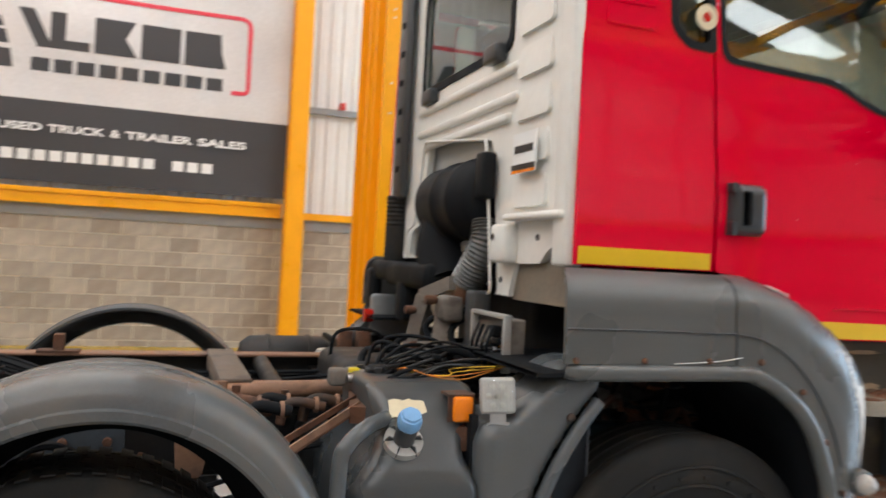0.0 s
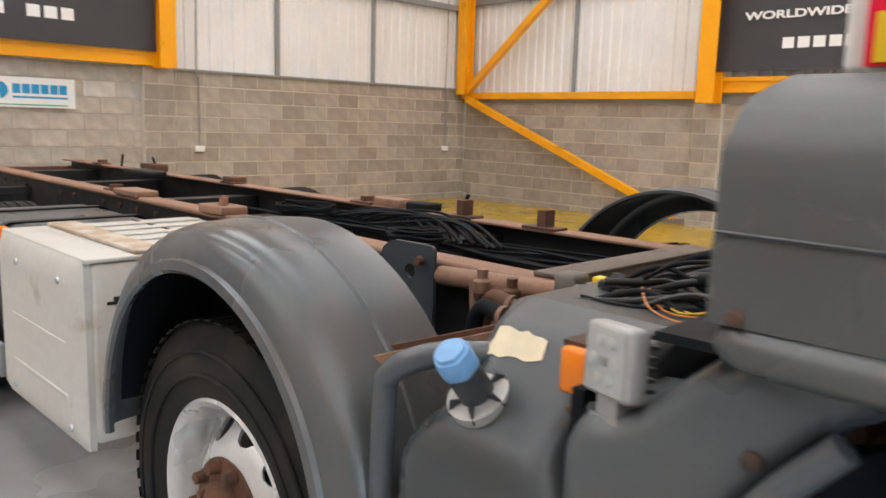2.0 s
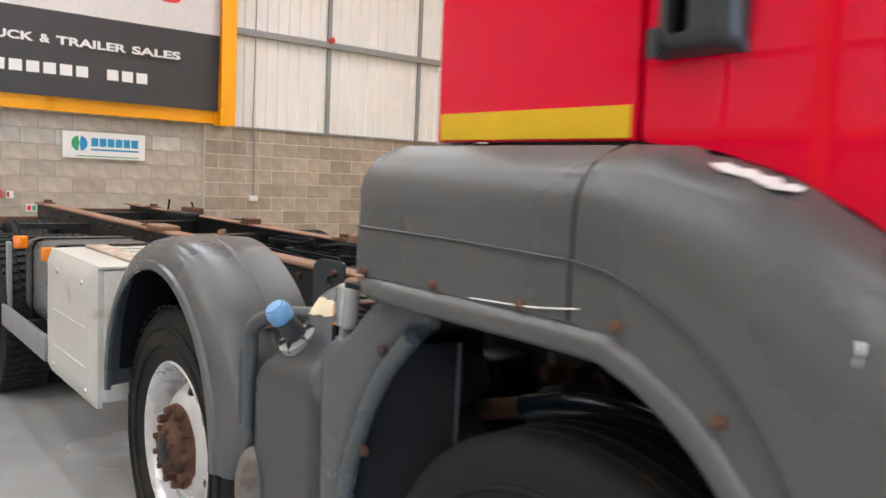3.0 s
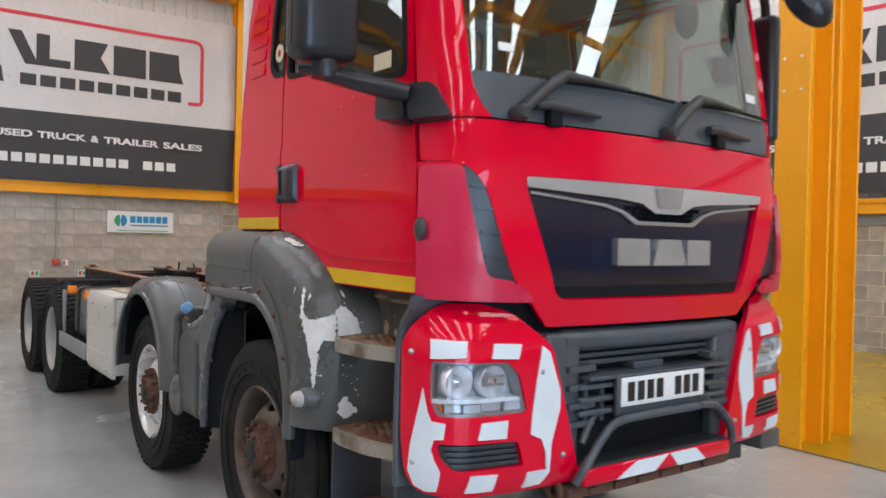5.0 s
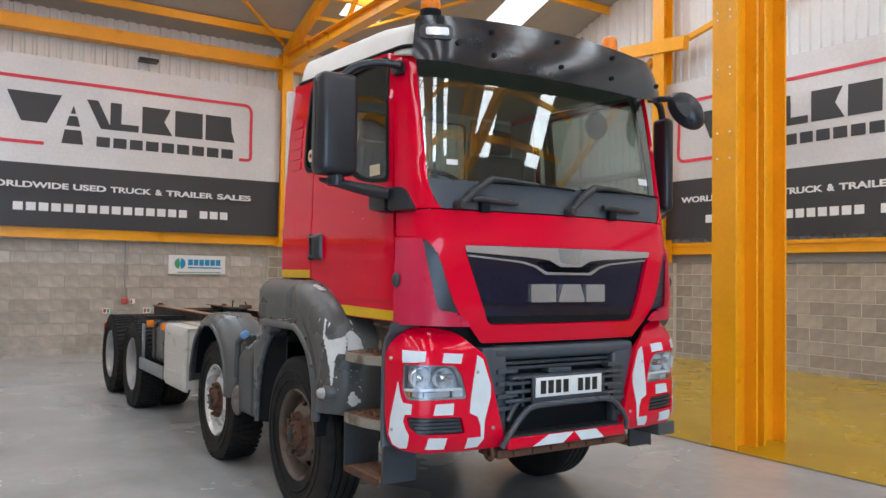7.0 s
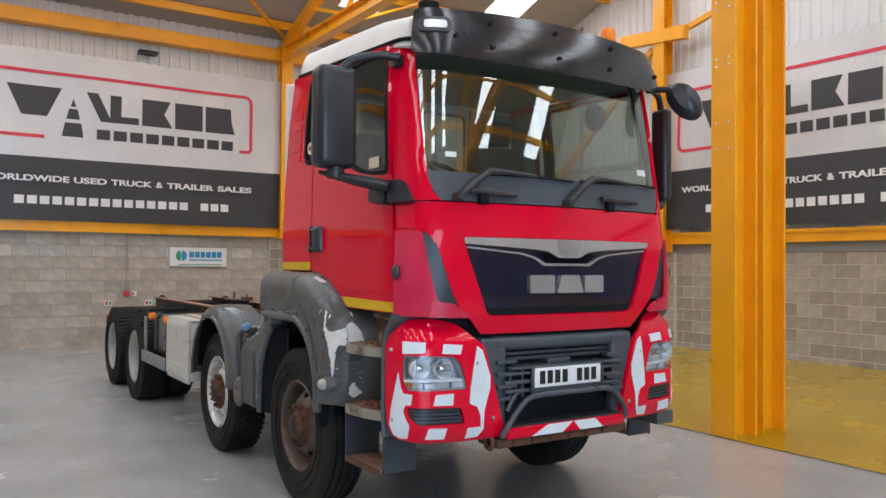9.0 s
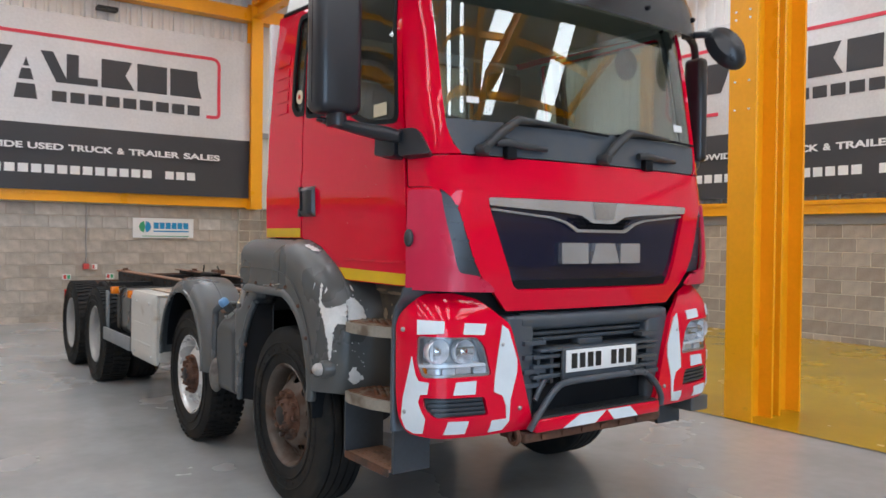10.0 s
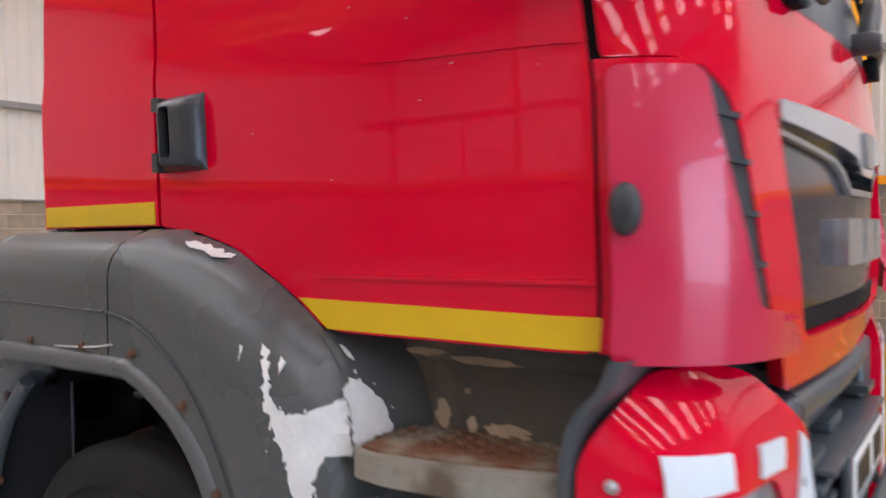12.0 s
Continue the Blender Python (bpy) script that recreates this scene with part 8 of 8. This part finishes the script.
def build_clutter():
    """Beams, brackets, cable coils and loose blocks on the bare chassis."""
    bm = boxes((-1.41, -1.30, -0.41, 0.41, 1.100, 1.112), (-1.41, -1.40, -0.41, 0.41, 1.03, 1.10), (-1.31, -1.30, -0.41, 0.41, 1.03, 1.10), bevel=0.003)
    part("channel_beam", bm, FRAME_BEAM, truck, "dusty brown channel beam across the frame")
    part("cross_tube", tube(bmesh.new(), [(-1.20, -0.40, 1.05), (-1.18, 0.40, 1.06)], 0.035, 14, 1), GRIME, truck)
    hole = [(-1.80 + 0.022 * math.cos(a), 1.06 + 0.022 * math.sin(a)) for a in [k * math.pi / 6 for k in range(12)]]
    bm = bmesh.new()
    flat(bm, rounded([(-1.93, 0.86), (-1.93, 1.115), (-1.88, 1.145), (-1.70, 1.145), (-1.70, 0.86)], 0.02), "xz", -0.50, (hole,), thick=0.012)
    br = part("spring_bracket", bm, FLAP, truck, "dark steel bracket plate with a round hole")
    for x, z in ((-1.88, 0.93), (-1.75, 0.93), (-1.74, 1.10)):
        part("bracket_bolt", lathe(bmesh.new(), [(0.016, -0.512), (0.014, -0.53), (0.0, -0.532)], (x, 0, z), "y", 8), RUST, br)
    rng = random.Random(61)
    for cx, cy, r, n in ((-2.26, -0.06, 0.085, 6), (-3.15, 0.06, 0.12, 8)):
        coil = None
        for k in range(n):
            a0, q = rng.uniform(0, 6), r * rng.uniform(0.8, 1.1)
            pts = [(cx + 1.5 * q * math.cos(a0 + t * 0.7), cy + q * math.sin(a0 + t * 0.7), 1.06 + 0.010 * k / 2 + rng.uniform(0, 0.015)) for t in range(9)]
            ob = part("cable_coil" if coil is None else "cable", tube(bmesh.new(), pts, rng.choice([0.005, 0.007]), 6), BLACK, coil or truck, "coiled black cable on the frame" if coil is None else "")
            coil = coil or ob
    for x, y, w, d, h, m in ((-2.92, 0.40, 0.09, 0.05, 0.035, RUST_PALE), (-2.73, 0.42, 0.07, 0.05, 0.03, BLACK), (-3.08, -0.40, 0.10, 0.06, 0.03, RUST_PALE), (-3.94, -0.40, 0.13, 0.06, 0.025, RUST_PALE), (-5.5, 0.40, 0.12, 0.05, 0.05, RUST), (-5.2, 0.2, 0.2, 0.06, 0.03, GRIME), (-4.39, 0.40, 0.06, 0.05, 0.035, RUST)):
        part("rail_block", boxes((x - w, x + w, y - d, y + d, 1.095, 1.10 + h), bevel=0.006), m, truck, "rusty loose block on the chassis rail")
    for x, y in ((-3.10, -0.38), (-3.04, -0.42)):
        part("stud", boxes((x - 0.012, x + 0.012, y - 0.012, y + 0.012, 1.13, 1.165)), RUST_PALE, truck)
    for (x, y), lean in (((-2.50, 0.42), 0.05), ((-5.42, 0.40), -0.10), ((-6.06, 0.40), 0.03)):
        part("lever_rod", tube(bmesh.new(), [(x, y, 1.09), (x + lean, y, 1.19)], 0.009, 8, 1), BLACK, truck)
    part("yellow_plug", boxes((-1.80, -1.765, -0.30, -0.27, 1.04, 1.075), bevel=0.008), YELLOW_PLUG, truck, "yellow plastic connector")
    for k in range(9):
        x, y = rng.uniform(-1.5, -1.1), rng.uniform(-0.62, -0.50)
        part("pipe_union", lathe(bmesh.new(), [(0.0, 0.0), (0.018, 0.0), (0.022, 0.012), (0.022, 0.03), (0.014, 0.036), (0.014, 0.06), (0.0, 0.06)], (x, y, 1.02 + 0.06 * rng.random()), rng.choice("xyz"), 10), rng.choice([RUST, RUST_PALE, GRIME]), truck)
    for k in range(12):
        x = rng.uniform(-2.2, -1.3)
        z = rng.uniform(0.62, 0.98)
        part("brake_hose", tube(bmesh.new(), [(x, -0.5, z), (x + 0.08, -0.62, z - 0.04), (x + 0.2, -0.66, z + rng.uniform(-0.12, 0.05)), (x + 0.3, -0.52, z - 0.02)], rng.choice([0.009, 0.013]), 7), rng.choice([BLACK, GRIME, RUST]), truck)


FRAME_BEAM = mat("dusty_brown_beam", (0.16, 0.125, 0.10), 0.75, vary=0.25, scale=7, fine=60, bump=0.2, second=(0.07, 0.06, 0.055), spots=0.0, spot_scale=8)

build_frame()
build_clutter()
build_guards()
build_tank()
build_rear_guard()
build_boxes()
build_intake()
build_cables()
build_bay()


# ---- wall fittings ----
def build_fittings():
    # sponsor board: plain shapes
    board = thing("sign_board", "white sponsor board with blue bars and a round green-blue mark", "sign", (RX + 0.015, 1.33, 1.725))
    part("panel", boxes((-0.012, 0.006, -0.575, 0.575, -0.19, 0.19)), PLATE_WHITE, board)
    for k in range(6):
        part("blue_bar", boxes((0.006, 0.009, -0.19 + k * 0.113, -0.095 + k * 0.113, -0.015, 0.105)), SIGN_BLUE, board)
    part("thin_bar", boxes((0.006, 0.009, -0.19, 0.48, -0.075, -0.05)), SIGN_BLUE, board)
    part("thin_bar", boxes((0.006, 0.009, -0.4, 0.48, -0.165, -0.15)), SIGN_GREEN, board)
    for a, b, m in ((100, 260, SIGN_GREEN), (-80, 80, SIGN_BLUE)):
        bm = bmesh.new()
        pts = [(-0.35, 0.02)] + [(-0.35 + 0.11 * math.cos(radians(t)), 0.02 + 0.11 * math.sin(radians(t))) for t in range(a, b + 1, 20)]
        flat(bm, pts, "yz", 0.009, thick=0.003)
        part("round_mark", bm, m, board)
    # fire call point with conduit
    call = thing("fire_call_point", "red fire call point on a conduit with small signs", "fire alarm", (RX + 0.0, -0.06, 1.0))
    part("conduit", tube(bmesh.new(), [(0.02, 0, 0.05), (0.02, 0, 1.46)], 0.012, 8, 1), DULL_METAL, call)
    part("call_box", boxes((-0.01, 0.06, -0.05, 0.05, -0.05, 0.05), bevel=0.008), SIGN_RED, call)
    for y, z, w, red in ((0.15, -0.01, 0.045, True), (-0.32, -0.19, 0.07, False), (0.42, -0.19, 0.07, False)):
        sg = part("small_sign", boxes((-0.005, 0.006, y - w, y + w, z - 0.05, z + 0.05)), PLATE_WHITE, call)
        part("sign_print", boxes((0.006, 0.008, y - w * 0.8, y - w * 0.1, z - 0.035, z + 0.035)), SIGN_RED, sg)
        if not red:
            part("sign_print", boxes((0.006, 0.008, y + w * 0.1, y + w * 0.8, z - 0.035, z + 0.035)), SIGN_GREEN, sg)
    for y, label in ((3.68, "white wall socket with a drop cable"), (8.86, "white wall socket with a drop cable near the corner")):
        s = thing("wall_socket", label, "socket", (RX + 0.0, y, 1.0), group="wall sockets")
        part("socket_box", boxes((-0.01, 0.05, -0.075, 0.075, -0.045, 0.045), bevel=0.008), PLATE_WHITE, s)
        part("drop_cable", tube(bmesh.new(), [(0.02, 0, 0.04), (0.03, 0.0, 1.0), (0.05, -0.05, 1.15), (0.05, -0.03, 2.4), (0.05, -0.03, 5.0)], 0.012, 6, 4), STEEL_G, s)
    for p, along in (((RX + 0.08, 5.05, 3.76), "x"), ((1.0, SY - 0.1, 3.93), "y")):
        a = thing("alarm_sounder", "small red alarm sounder on the cladding rail", "alarm", p, group="alarm sounders")
        part("sounder_body", lathe(bmesh.new(), [(0.05, 0.0), (0.055, 0.03), (0.04, 0.06), (0.0, 0.065)], (0, 0, 0), "x" if along == "x" else "z", 18), SIGN_RED, a)
        part("sounder_base", boxes((-0.06, 0.01, -0.04, 0.04, -0.05, 0.02)) if along == "x" else boxes((-0.04, 0.04, -0.03, 0.12, -0.05, 0.01)), SIGN_RED, a)
    tie = thing("banner_tie", "dark bar clip above the banner", "clip", (RX + 0.2, 0.25, 5.72))
    part("clip_bar", boxes((-0.2, 0.02, -0.18, 0.18, -0.012, 0.012), (-0.2, 0.02, -0.18, 0.18, 0.03, 0.045)), INK, tie)


build_fittings()
